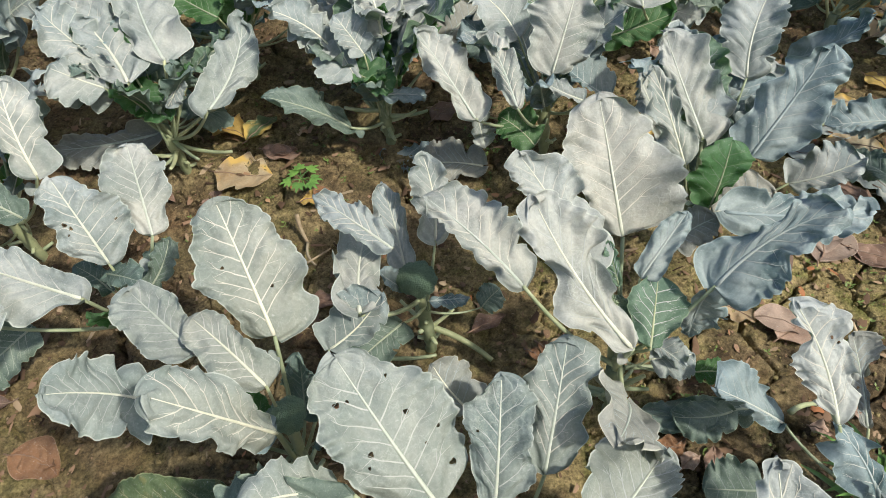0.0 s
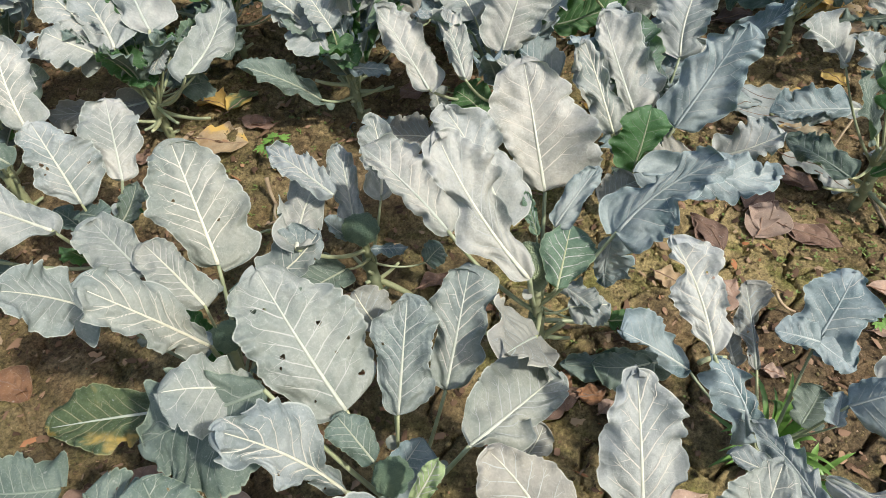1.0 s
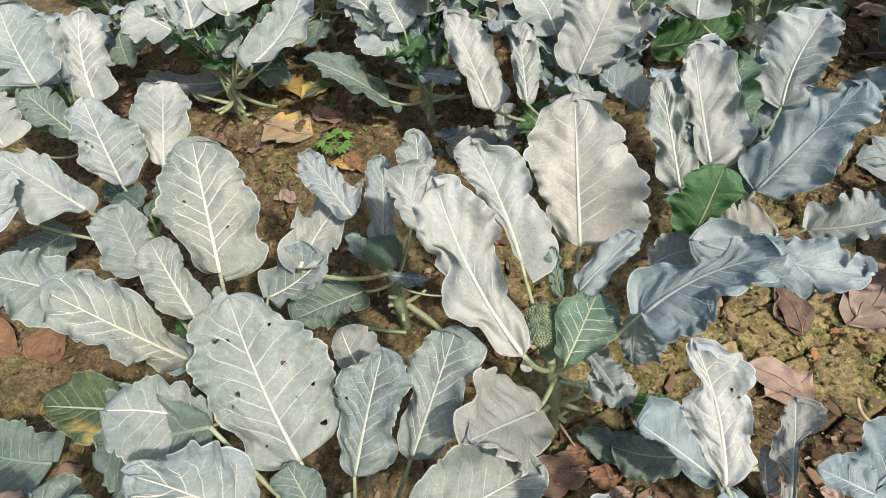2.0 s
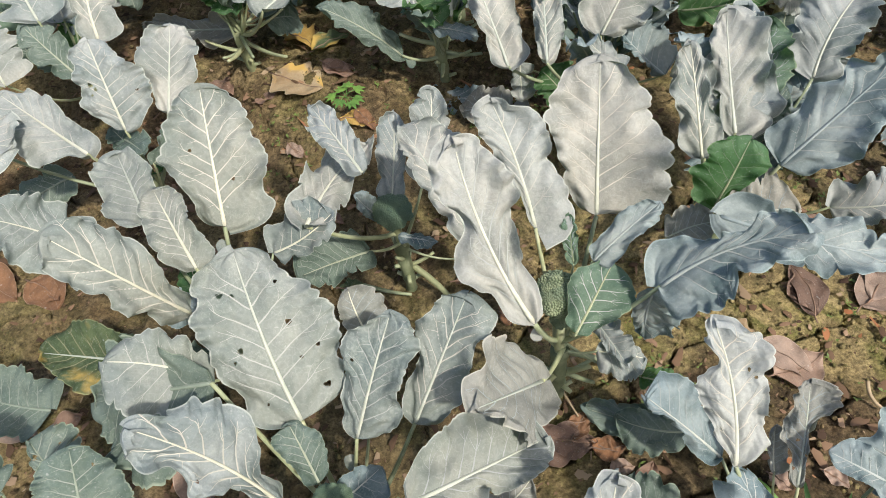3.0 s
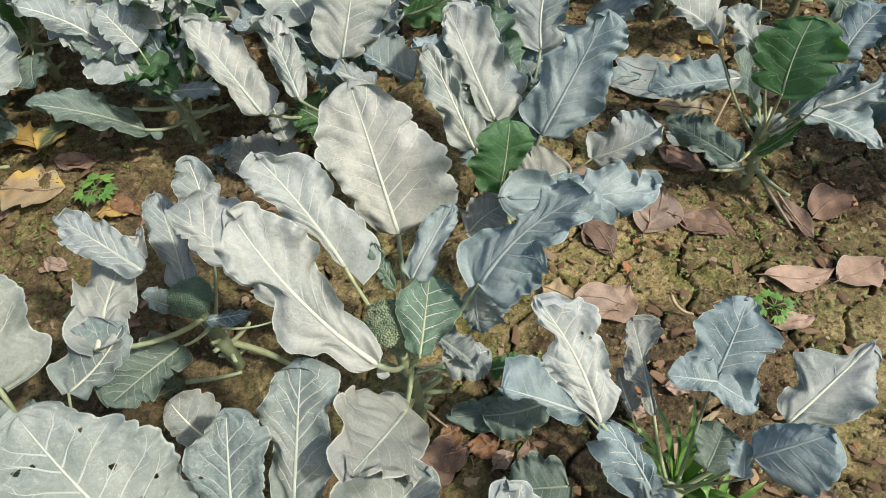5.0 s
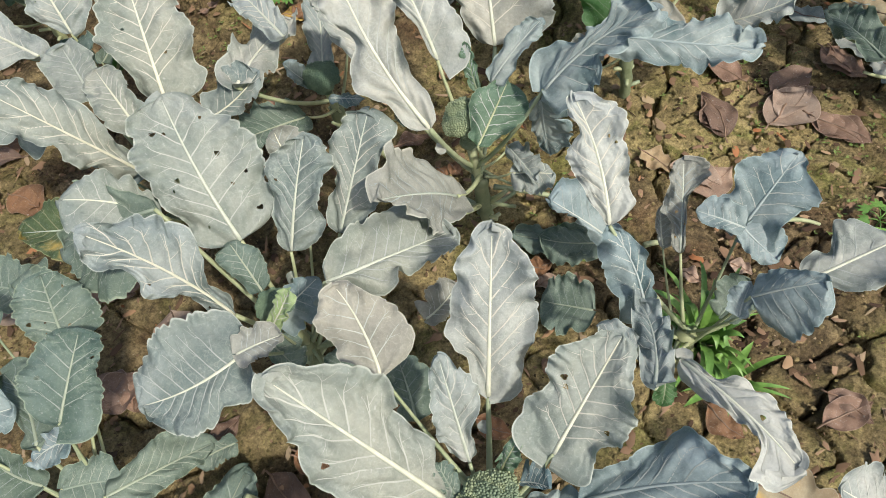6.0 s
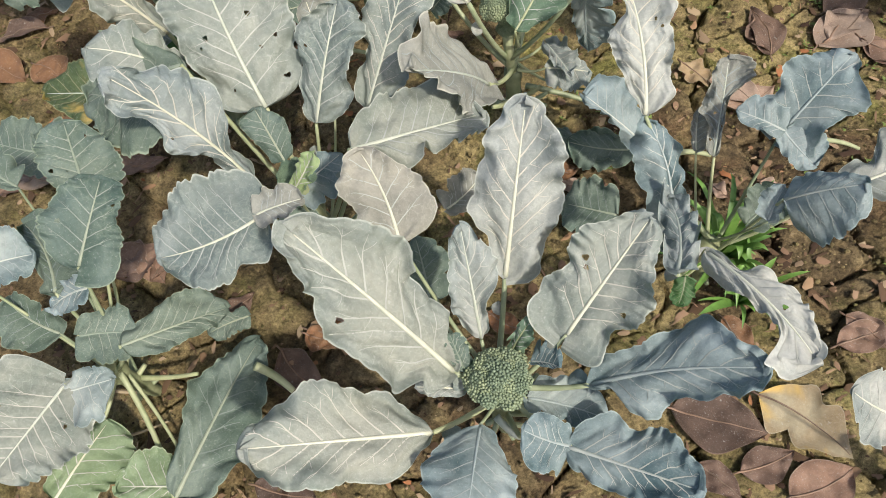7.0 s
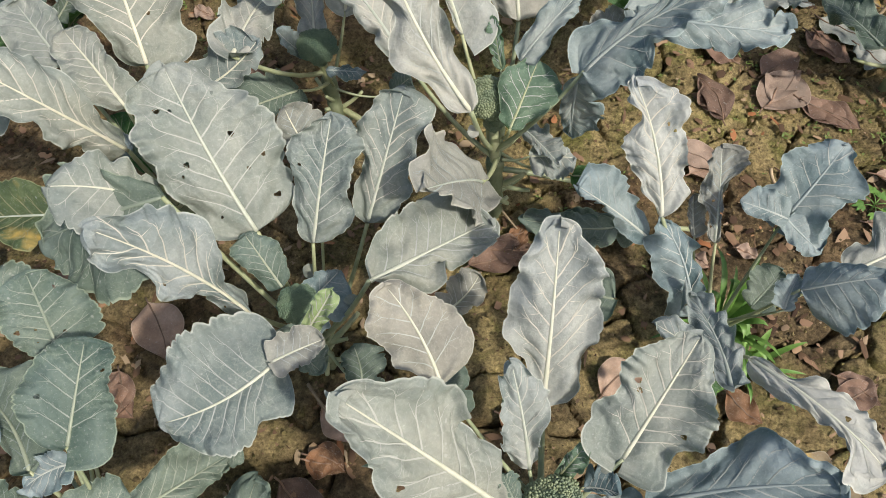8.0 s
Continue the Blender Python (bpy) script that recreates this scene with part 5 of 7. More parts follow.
leaf(plant_p2, (-0.059, 1.727, 0.060), (0.146, 1.735, 0.080), 0.037, 0.064, 23, BLUE, 1323, crown=0.11, bare=True, arch=0.06, cup=-0.06, ripple=1.23, lobes=1.4, label="bluish grey-green leaf")
outer_leaves(plant_p2, 6, 121, -10, 180)
inner_leaves(plant_p2, 9, 122, crown=0.12)

plant_n = broccoli(-1, 1.45, "broccoli plant with pale upright grey-green leaves", 0.16)
leaf(plant_n, (-0.875, 1.317, 0.450), (-0.971, 1.417, 0.600), 0.079, 0.092, 5, WAX, 861, crown=0.13, arch=-0.01, cup=0.09, ripple=1.17, lobes=1.4)
leaf(plant_n, (-0.776, 1.367, 0.380), (-0.852, 1.526, 0.530), 0.043, 0.066, 12, WAX, 868, crown=0.13, arch=0.06, cup=0.02, ripple=1.21, lobes=1.4)
leaf(plant_n, (-0.791, 1.271, 0.340), (-0.917, 1.300, 0.440), 0.046, 0.050, -12, DULL, 1169, crown=0.13, arch=0.01, cup=0.05, ripple=0.98, lobes=1.4)
leaf(plant_n, (-0.919, 1.175, 0.360), (-0.996, 1.233, 0.460), 0.028, 0.083, 2, WAX, 1176, crown=0.13, arch=0.06, cup=-0.02, ripple=1.37, lobes=1.4)
outer_leaves(plant_n, 6, 129, 30, 200)
inner_leaves(plant_n, 5, 130, crown=0.14)

plant_f = broccoli(-0.58, 1.16, "broccoli plant with paired grey-green leaves, one holed", 0.16)
leaf(plant_f, (-0.529, 1.118, 0.357), (-0.608, 1.206, 0.515), 0.063, 0.090, 2, WAX, 833, crown=0.13, arch=0.06, cup=0.10, ripple=1.03, holes=4, edges=((23, 35, 48, 57, 63, 54, 46, 52, 55, 41, 43, 48, 40), (45, 63, 79, 84, 89, 90, 87, 84, 67, 54, 48, 42, 36)), hang=(0.00, 0.05))
leaf(plant_f, (-0.452, 1.182, 0.369), (-0.531, 1.371, 0.459), 0.074, 0.065, 9, WAX, 840, crown=0.13, arch=0.01, cup=-0.11, ripple=1.15, edges=((28, 31, 35, 38, 48, 64, 72, 73, 74, 70, 65, 59, 45), (39, 39, 39, 45, 61, 64, 61, 57, 65, 65, 57, 49, 39)))
leaf(plant_f, (-0.539, 1.013, 0.380), (-0.787, 1.072, 0.443), 0.086, 0.056, -10, WAX, 847, crown=0.13, arch=-0.01, cup=-0.05, ripple=0.91, edges=((22, 32, 67, 77, 86, 79, 72, 74, 75, 76, 76, 76, 57), (44, 44, 43, 42, 43, 47, 52, 56, 53, 49, 45, 36, 27)), hang=(0.05, 0.04))
leaf(plant_f, (-0.853, 0.967, 0.400), (-0.634, 0.945, 0.440), 0.085, 0.119, 13, WAX, 854, crown=0.13, lobes=0.2, arch=0.06, cup=-0.08, ripple=0.93)
leaf(plant_f, (-0.460, 1.089, 0.300), (-0.407, 1.162, 0.380), 0.028, 0.029, 31, DULL, 875, crown=0.13, arch=0.01, cup=0.08, ripple=1.06, lobes=1.4)
leaf(plant_f, (-0.550, 1.120, 0.320), (-0.449, 1.068, 0.360), 0.037, 0.029, 7, DULL, 882, crown=0.13, arch=0.05, cup=-0.02, ripple=1.24, lobes=1.4)
leaf(plant_f, (-0.825, 1.124, 0.120), (-0.928, 0.972, 0.100), 0.064, 0.055, -26, DULL, 889, crown=0.13, bare=True, arch=0.04, cup=0.00, ripple=1.34, lobes=1.4)
inner_leaves(plant_f, 4, 140, tall=0.31, crown=0.14)

plant_e = broccoli(0.76, 1.41, "broccoli plant with upright waxy leaves and dark green leaf", 0.18)
leaf(plant_e, (0.721, 1.174, 0.400), (0.998, 1.161, 0.400), 0.056, 0.053, 21, BLUE, 854, crown=0.15, bare=True, arch=0.04, cup=0.08, ripple=0.92, lobes=1.4, label="bluish grey-green leaf")
leaf(plant_e, (0.714, 1.225, 0.366), (0.739, 1.280, 0.491), 0.076, 0.051, 22, GREEN, 833, crown=0.15, arch=0.06, cup=0.02, ripple=1.45, label="dark green shade-toned leaf", edges=((50, 53, 56, 63, 76, 67, 58, 52, 56, 61, 60, 51, 41), (10, 10, 10, 13, 22, 31, 37, 36, 36, 45, 51, 44, 37)), hang=(0.04, 0.00))
leaf(plant_e, (0.816, 1.336, 0.394), (0.945, 1.432, 0.593), 0.071, 0.084, 18, BLUE, 840, crown=0.15, arch=0.01, cup=-0.09, ripple=1.27, label="bluish grey-green leaf", edges=((69, 69, 63, 56, 61, 71, 69, 54, 44, 54, 61, 27, 26), (50, 53, 67, 76, 84, 79, 74, 69, 61, 54, 57, 61, 55)))
leaf(plant_e, (0.677, 1.322, 0.388), (0.604, 1.446, 0.552), 0.047, 0.042, -16, WAX, 847, crown=0.15, arch=0.04, cup=0.13, ripple=1.50, edges=((32, 43, 40, 33, 28, 34, 41, 47, 45, 34, 29, 28, 26), (38, 40, 42, 37, 29, 21, 21, 22, 23, 24, 24, 22, 20)))
leaf(plant_e, (0.728, 1.396, 0.387), (0.702, 1.641, 0.526), 0.053, 0.085, -7, WAX, 854, crown=0.15, arch=0.04, cup=0.01, ripple=1.50, edges=((32, 38, 43, 48, 51, 53, 46, 34, 38, 41, 42, 42, 32), (52, 65, 85, 80, 69, 60, 58, 56, 51, 43, 35, 29, 24)))
leaf(plant_e, (0.745, 1.261, 0.300), (0.868, 1.284, 0.340), 0.079, 0.032, 19, TAN, 861, crown=0.15, arch=0.05, cup=0.02, ripple=1.49, lobes=1.4, label="ageing pinkish grey leaf")
leaf(plant_e, (0.647, 1.185, 0.300), (0.720, 1.196, 0.360), 0.047, 0.043, 22, TAN, 868, crown=0.15, arch=0.05, cup=-0.08, ripple=0.96, lobes=1.4, label="ageing pinkish grey leaf")
leaf(plant_e, (0.944, 1.366, 0.280), (1.073, 1.356, 0.360), 0.070, 0.039, 24, WAX, 875, crown=0.15, arch=0.06, cup=0.07, ripple=1.68, lobes=1.4)
leaf(plant_e, (0.861, 1.620, 0.400), (0.818, 1.616, 0.480), 0.030, 0.037, -56, GREEN, 882, crown=0.15, arch=0.02, cup=-0.12, ripple=1.11, lobes=1.4, label="dark green shade-toned leaf")
leaf(plant_e, (0.854, 1.552, 0.440), (0.907, 1.685, 0.580), 0.077, 0.062, 1, WAX, 945, crown=0.15, arch=0.04, cup=-0.02, ripple=1.52, lobes=1.4)
leaf(plant_e, (0.992, 1.640, 0.420), (1.099, 1.589, 0.560), 0.042, 0.026, 40, BLUE, 952, crown=0.15, arch=-0.00, cup=0.01, ripple=1.46, lobes=1.4, label="bluish grey-green leaf")
leaf(plant_e, (0.840, 1.551, 0.360), (0.853, 1.605, 0.460), 0.025, 0.048, -2, GREEN, 1274, crown=0.15, arch=0.03, cup=-0.00, ripple=1.40, lobes=1.4, label="dark green shade-toned leaf")
leaf(plant_e, (0.729, 1.396, 0.400), (0.660, 1.594, 0.540), 0.035, 0.074, -13, WAX, 1281, crown=0.15, arch=0.01, cup=0.07, ripple=1.66, lobes=1.4)
leaf(plant_e, (0.680, 1.369, 0.360), (0.593, 1.490, 0.500), 0.029, 0.057, -19, WAX, 1288, crown=0.15, arch=0.01, cup=0.10, ripple=1.29, lobes=1.4)
outer_leaves(plant_e, 6, 157, 20, 150)
inner_leaves(plant_e, 5, 158, crown=0.16)

plant_k = broccoli(-0.01, 0.16, "low broccoli plant with dull green spreading leaves", 0.17)
bare_stalks(plant_k, 3, 78, reach=0.12)
leaf(plant_k, (0.038, 0.246, 0.411), (0.029, 0.373, 0.461), 0.070, 0.057, 20, DULL, 868, crown=0.14, arch=0.02, cup=-0.06, ripple=1.14, holes=3, edges=((41, 50, 59, 67, 69, 69, 70, 66, 62, 57, 53, 46, 39), (57, 55, 54, 53, 49, 45, 41, 37, 38, 39, 39, 40, 37)), hang=(0.05, 0.22))
leaf(plant_k, (-0.056, 0.217, 0.320), (-0.217, 0.321, 0.300), 0.027, 0.084, 8, DULL, 875, crown=0.14, arch=0.02, cup=0.01, ripple=1.19, lobes=1.1)
leaf(plant_k, (-0.128, 0.419, 0.360), (-0.224, 0.455, 0.380), 0.015, 0.062, -1, DULL, 910, crown=0.14, arch=0.00, cup=0.10, ripple=1.38, lobes=1.1, holes=3)
leaf(plant_k, (-0.017, 0.094, 0.235), (-0.036, -0.066, 0.246), 0.102, 0.107, -20, SAGE, 882, crown=0.14, arch=-0.00, cup=0.08, ripple=1.45, holes=3, label="bluish grey-green leaf", edges=((72, 72, 82, 92, 102, 96, 90, 84, 78, 72, 66, 60, 54), (101, 104, 107, 106, 101, 96, 91, 87, 87, 87, 87, 87, 65)), hang=(0.25, 0.11))
leaf(plant_k, (-0.036, 0.076, 0.220), (0.063, 0.129, 0.240), 0.031, 0.066, 12, BLUE, 917, crown=0.14, arch=0.07, cup=-0.04, ripple=1.27, lobes=1.1, label="bluish grey-green leaf")
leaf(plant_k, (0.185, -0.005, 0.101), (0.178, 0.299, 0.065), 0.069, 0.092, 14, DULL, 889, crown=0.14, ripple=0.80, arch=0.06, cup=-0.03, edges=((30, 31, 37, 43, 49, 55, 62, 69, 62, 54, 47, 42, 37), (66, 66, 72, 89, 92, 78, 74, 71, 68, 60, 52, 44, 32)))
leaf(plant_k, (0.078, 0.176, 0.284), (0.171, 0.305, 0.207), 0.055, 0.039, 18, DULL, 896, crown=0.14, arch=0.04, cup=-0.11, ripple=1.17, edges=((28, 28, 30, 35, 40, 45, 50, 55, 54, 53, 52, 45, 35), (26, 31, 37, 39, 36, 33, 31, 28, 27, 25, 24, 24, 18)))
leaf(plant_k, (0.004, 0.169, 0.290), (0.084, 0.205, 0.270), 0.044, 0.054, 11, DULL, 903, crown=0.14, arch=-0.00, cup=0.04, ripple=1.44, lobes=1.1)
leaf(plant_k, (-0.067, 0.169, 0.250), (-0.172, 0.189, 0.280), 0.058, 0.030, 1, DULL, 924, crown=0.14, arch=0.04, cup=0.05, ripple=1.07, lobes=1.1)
leaf(plant_k, (0.009, -0.072, 0.143), (0.008, 0.072, 0.116), 0.030, 0.083, 22, FRESH, 1204, crown=0.14, arch=0.04, cup=-0.09, ripple=1.39, edges=((29, 29, 29, 30, 30, 29, 27, 25, 23, 22, 20, 20, 15), (57, 57, 58, 63, 68, 73, 77, 79, 81, 83, 74, 63, 53)))
leaf(plant_k, (0.200, 0.022, 0.084), (0.081, -0.021, 0.112), 0.030, 0.066, 1, FRESH, 1211, crown=0.14, arch=0.03, cup=0.06, ripple=1.12, edges=((20, 20, 22, 24, 26, 28, 30, 29, 27, 25, 24, 22, 18), (48, 48, 48, 51, 55, 60, 65, 66, 63, 61, 58, 44, 30)))
leaf(plant_k, (0.012, 0.235, 0.340), (-0.065, 0.196, 0.300), 0.033, 0.026, -18, BLUE, 1218, crown=0.14, arch=-0.00, cup=0.12, ripple=0.90, lobes=1.1, label="bluish grey-green leaf")
leaf(plant_k, (-0.188, 0.195, 0.360), (-0.116, 0.263, 0.340), 0.060, 0.044, 19, BLUE, 1225, crown=0.14, arch=0.06, cup=-0.08, ripple=1.07, lobes=1.1, label="bluish grey-green leaf")
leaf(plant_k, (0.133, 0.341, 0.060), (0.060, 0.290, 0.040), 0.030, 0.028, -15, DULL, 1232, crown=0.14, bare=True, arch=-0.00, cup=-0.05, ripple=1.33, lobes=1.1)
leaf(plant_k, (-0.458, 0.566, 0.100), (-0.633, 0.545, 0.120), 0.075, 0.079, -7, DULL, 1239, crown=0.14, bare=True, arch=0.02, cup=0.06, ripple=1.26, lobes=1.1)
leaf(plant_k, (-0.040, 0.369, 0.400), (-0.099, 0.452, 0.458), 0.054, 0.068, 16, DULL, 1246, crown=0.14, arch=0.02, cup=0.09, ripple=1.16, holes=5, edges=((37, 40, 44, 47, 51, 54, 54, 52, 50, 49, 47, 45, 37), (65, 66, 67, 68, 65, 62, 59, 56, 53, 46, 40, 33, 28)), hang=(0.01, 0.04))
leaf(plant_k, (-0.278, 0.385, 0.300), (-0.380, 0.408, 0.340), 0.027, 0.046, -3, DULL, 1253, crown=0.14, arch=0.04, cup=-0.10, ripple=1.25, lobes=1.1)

plant_q = broccoli(1.42, 1.5, "broccoli plant with bare forked stem and green leaves", 0.2)
bare_stalks(plant_q, 5, 76, reach=0.12)
leaf(plant_q, (1.401, 1.713, 0.460), (1.336, 1.809, 0.580), 0.046, 0.066, -33, WAX, 945, crown=0.17, arch=0.04, cup=-0.08, ripple=1.79, lobes=1.4, holes=3)
leaf(plant_q, (1.245, 1.546, 0.420), (1.126, 1.582, 0.500), 0.021, 0.073, -34, WAX, 952, crown=0.17, arch=0.05, cup=-0.05, ripple=1.75, lobes=1.4)
leaf(plant_q, (1.345, 1.492, 0.380), (1.235, 1.531, 0.500), 0.027, 0.046, -41, WAX, 959, crown=0.17, arch=0.03, cup=0.05, ripple=1.85, lobes=1.4)
leaf(plant_q, (1.358, 1.418, 0.360), (1.399, 1.481, 0.500), 0.079, 0.093, -3, GREEN, 910, crown=0.17, arch=0.06, cup=-0.03, ripple=1.04, lobes=1.4, label="dark green shade-toned leaf")
leaf(plant_q, (1.302, 1.402, 0.180), (1.201, 1.580, 0.160), 0.033, 0.056, -22, DULL, 973, crown=0.17, arch=0.04, cup=0.08, ripple=1.25, lobes=1.4)
leaf(plant_q, (1.427, 1.737, 0.140), (1.217, 1.749, 0.120), 0.030, 0.070, -24, BLUE, 980, crown=0.17, bare=True, arch=0.03, cup=0.06, ripple=1.43, lobes=1.4, label="bluish grey-green leaf")
leaf(plant_q, (1.392, 1.458, 0.140), (1.462, 1.447, 0.240), 0.017, 0.017, 28, GREEN, 931, crown=0.17, arch=0.02, cup=0.10, ripple=1.17, lobes=1.4, label="dark green shade-toned leaf")
leaf(plant_q, (1.457, 1.454, 0.260), (1.614, 1.359, 0.220), 0.065, 0.026, 27, BLUE, 938, crown=0.17, arch=0.01, cup=-0.08, ripple=1.43, lobes=1.4, label="bluish grey-green leaf")
leaf(plant_q, (1.496, 1.469, 0.400), (1.581, 1.521, 0.480), 0.047, 0.046, 9, BLUE, 945, crown=0.17, arch=0.02, cup=-0.07, ripple=0.99, lobes=1.4, label="bluish grey-green leaf")
leaf(plant_q, (1.431, 1.384, 0.340), (1.551, 1.383, 0.400), 0.023, 0.034, 20, WAX, 952, crown=0.17, arch=0.02, cup=0.03, ripple=1.72, lobes=1.4)
leaf(plant_q, (1.471, 1.761, 0.120), (1.249, 1.755, 0.100), 0.036, 0.048, -22, WAX, 994, crown=0.17, bare=True, arch=0.03, cup=0.06, ripple=1.25, lobes=1.4)
inner_leaves(plant_q, 2, 193, crown=0.18)

plant_p6 = broccoli(0.85, 2.22, "broccoli plant with ruffled pale leaves and bright stalks", 0.2)
flower_head(plant_p6, (0.8, 2.06, 0.4), 0.04, 196)
leaf(plant_p6, (0.667, 1.836, 0.460), (0.698, 2.015, 0.580), 0.082, 0.077, 1, WAX, 938, crown=0.17, arch=0.02, cup=-0.11, ripple=1.79, lobes=1.4)
leaf(plant_p6, (0.544, 1.926, 0.400), (0.497, 1.979, 0.500), 0.043, 0.074, -23, BLUE, 959, crown=0.17, arch=0.02, cup=0.04, ripple=1.14, lobes=1.4, label="bluish grey-green leaf")
leaf(plant_p6, (0.581, 1.943, 0.300), (0.781, 1.931, 0.380), 0.073, 0.051, 30, GREEN, 966, crown=0.17, arch=0.04, cup=0.09, ripple=1.00, lobes=1.4, label="dark green shade-toned leaf")
leaf(plant_p6, (0.628, 2.157, 0.420), (0.514, 2.236, 0.500), 0.061, 0.065, -27, WAX, 973, crown=0.17, arch=0.04, cup=0.13, ripple=1.53, lobes=1.4)
leaf(plant_p6, (0.816, 2.033, 0.420), (0.870, 2.096, 0.500), 0.064, 0.039, 14, GREEN, 980, crown=0.17, arch=0.05, cup=0.12, ripple=1.18, lobes=1.4, label="dark green shade-toned leaf")
leaf(plant_p6, (0.950, 2.219, 0.420), (1.063, 2.205, 0.460), 0.072, 0.034, 32, WAX, 987, crown=0.17, arch=0.02, cup=-0.01, ripple=1.87, lobes=1.4)
leaf(plant_p6, (0.817, 2.117, 0.280), (0.913, 2.059, 0.280), 0.038, 0.046, 28, WAX, 994, crown=0.17, arch=-0.01, cup=-0.07, ripple=1.32, lobes=1.4)
outer_leaves(plant_p6, 8, 204, 0, 360)
inner_leaves(plant_p6, 5, 205, crown=0.18)

plant_p5 = broccoli(0.2, 2.22, "broccoli plant with dense ruffled grey-green leaves", 0.18)
leaf(plant_p5, (0.240, 2.081, 0.420), (0.230, 2.191, 0.540), 0.076, 0.076, 1, WAX, 980, crown=0.15, arch=0.01, cup=0.13, ripple=1.62, lobes=1.4)
leaf(plant_p5, (0.340, 2.132, 0.400), (0.474, 2.167, 0.500), 0.066, 0.052, 33, WAX, 987, crown=0.15, arch=0.04, cup=-0.03, ripple=1.62, lobes=1.4)
leaf(plant_p5, (0.135, 2.199, 0.400), (-0.021, 2.211, 0.500), 0.089, 0.052, -32, WAX, 1309, crown=0.15, arch=0.06, cup=-0.02, ripple=1.59, lobes=1.4)
leaf(plant_p5, (-0.011, 2.019, 0.340), (0.142, 2.035, 0.420), 0.054, 0.053, 34, DULL, 1316, crown=0.15, arch=0.03, cup=0.02, ripple=1.28, lobes=1.4)
leaf(plant_p5, (0.150, 1.908, 0.340), (0.248, 1.981, 0.400), 0.065, 0.044, 26, TAN, 1323, crown=0.15, arch=0.04, cup=-0.10, ripple=1.00, lobes=1.4, label="ageing pinkish grey leaf")
leaf(plant_p5, (0.309, 2.104, 0.380), (0.500, 2.126, 0.420), 0.048, 0.048, 31, WAX, 1330, crown=0.15, arch=0.07, cup=0.04, ripple=1.78, lobes=1.4)
leaf(plant_p5, (0.185, 2.377, 0.400), (0.263, 2.353, 0.500), 0.078, 0.078, 54, GREEN, 1337, crown=0.15, arch=0.01, cup=0.03, ripple=1.01, lobes=1.4, label="dark green shade-toned leaf")
outer_leaves(plant_p5, 9, 215, 0, 360)
inner_leaves(plant_p5, 5, 216, crown=0.16)

plant_p3 = broccoli(-0.04, 2, "broccoli plant with one tall grey-green leaf", 0.18)
leaf(plant_p3, (-0.007, 1.826, 0.420), (-0.072, 1.976, 0.560), 0.069, 0.090, -3, WAX, 959, crown=0.15, arch=0.07, cup=0.01, ripple=1.10, lobes=1.4)
outer_leaves(plant_p3, 8, 220, 0, 360)
inner_leaves(plant_p3, 5, 221, crown=0.16)

plant_g = broccoli(0.42, 1.7, "broccoli plant with broad upright waxy grey leaves", 0.18)
leaf(plant_g, (0.234, 1.537, 0.360), (0.101, 1.674, 0.520), 0.035, 0.069, -14, WAX, 973, crown=0.15, arch=0.01, cup=0.02, ripple=1.50, lobes=1.4)
leaf(plant_g, (0.252, 1.650, 0.100), (0.071, 1.667, 0.100), 0.050, 0.077, -22, TAN, 1330, crown=0.15, bare=True, arch=0.05, cup=-0.11, ripple=1.06, lobes=1.4, label="ageing pinkish grey leaf")
leaf(plant_g, (0.331, 1.494, 0.420), (0.267, 1.693, 0.496), 0.033, 0.042, -6, WAX, 847, crown=0.15, arch=0.06, cup=-0.10, ripple=1.40, edges=((19, 19, 20, 22, 23, 24, 24, 23, 23, 25, 28, 30, 33), (24, 29, 35, 40, 42, 41, 40, 39, 37, 36, 35, 34, 29)))
leaf(plant_g, (0.422, 1.631, 0.413), (0.486, 1.750, 0.586), 0.102, 0.088, 23, WAX, 854, crown=0.15, arch=0.02, cup=-0.03, ripple=1.50, edges=((62, 72, 73, 74, 75, 83, 93, 102, 88, 73, 60, 48, 33), (45, 51, 69, 76, 76, 75, 80, 88, 81, 62, 44, 41, 38)), hang=(0.04, 0.00))
leaf(plant_g, (0.574, 1.649, 0.320), (0.465, 1.667, 0.400), 0.019, 0.076, -30, BLUE, 861, crown=0.15, arch=0.03, cup=0.13, ripple=1.45, lobes=1.4, label="bluish grey-green leaf")
leaf(plant_g, (0.486, 1.542, 0.400), (0.403, 1.588, 0.420), 0.014, 0.030, -22, WAX, 868, crown=0.15, arch=0.01, cup=0.02, ripple=1.49, lobes=1.4)
leaf(plant_g, (0.381, 1.562, 0.250), (0.296, 1.617, 0.300), 0.049, 0.068, -19, GREEN, 875, crown=0.15, arch=-0.00, cup=-0.04, ripple=0.95, lobes=1.4, label="dark green shade-toned leaf")
leaf(plant_g, (0.239, 1.627, 0.300), (0.258, 1.590, 0.220), 0.039, 0.025, 9, WAX, 882, crown=0.15, arch=0.02, cup=-0.08, ripple=1.59, lobes=1.4)
outer_leaves(plant_g, 7, 232, 0, 200)
inner_leaves(plant_g, 5, 233, crown=0.16)

plant_r = broccoli(1.33, 0.4, "broccoli plant edge with one pale curled leaf", 0.14)
leaf(plant_r, (1.206, 0.412, 0.260), (1.125, 0.416, 0.300), 0.054, 0.054, -14, WAX, 924, crown=0.11, arch=0.02, cup=0.14, ripple=1.03, lobes=1.1)

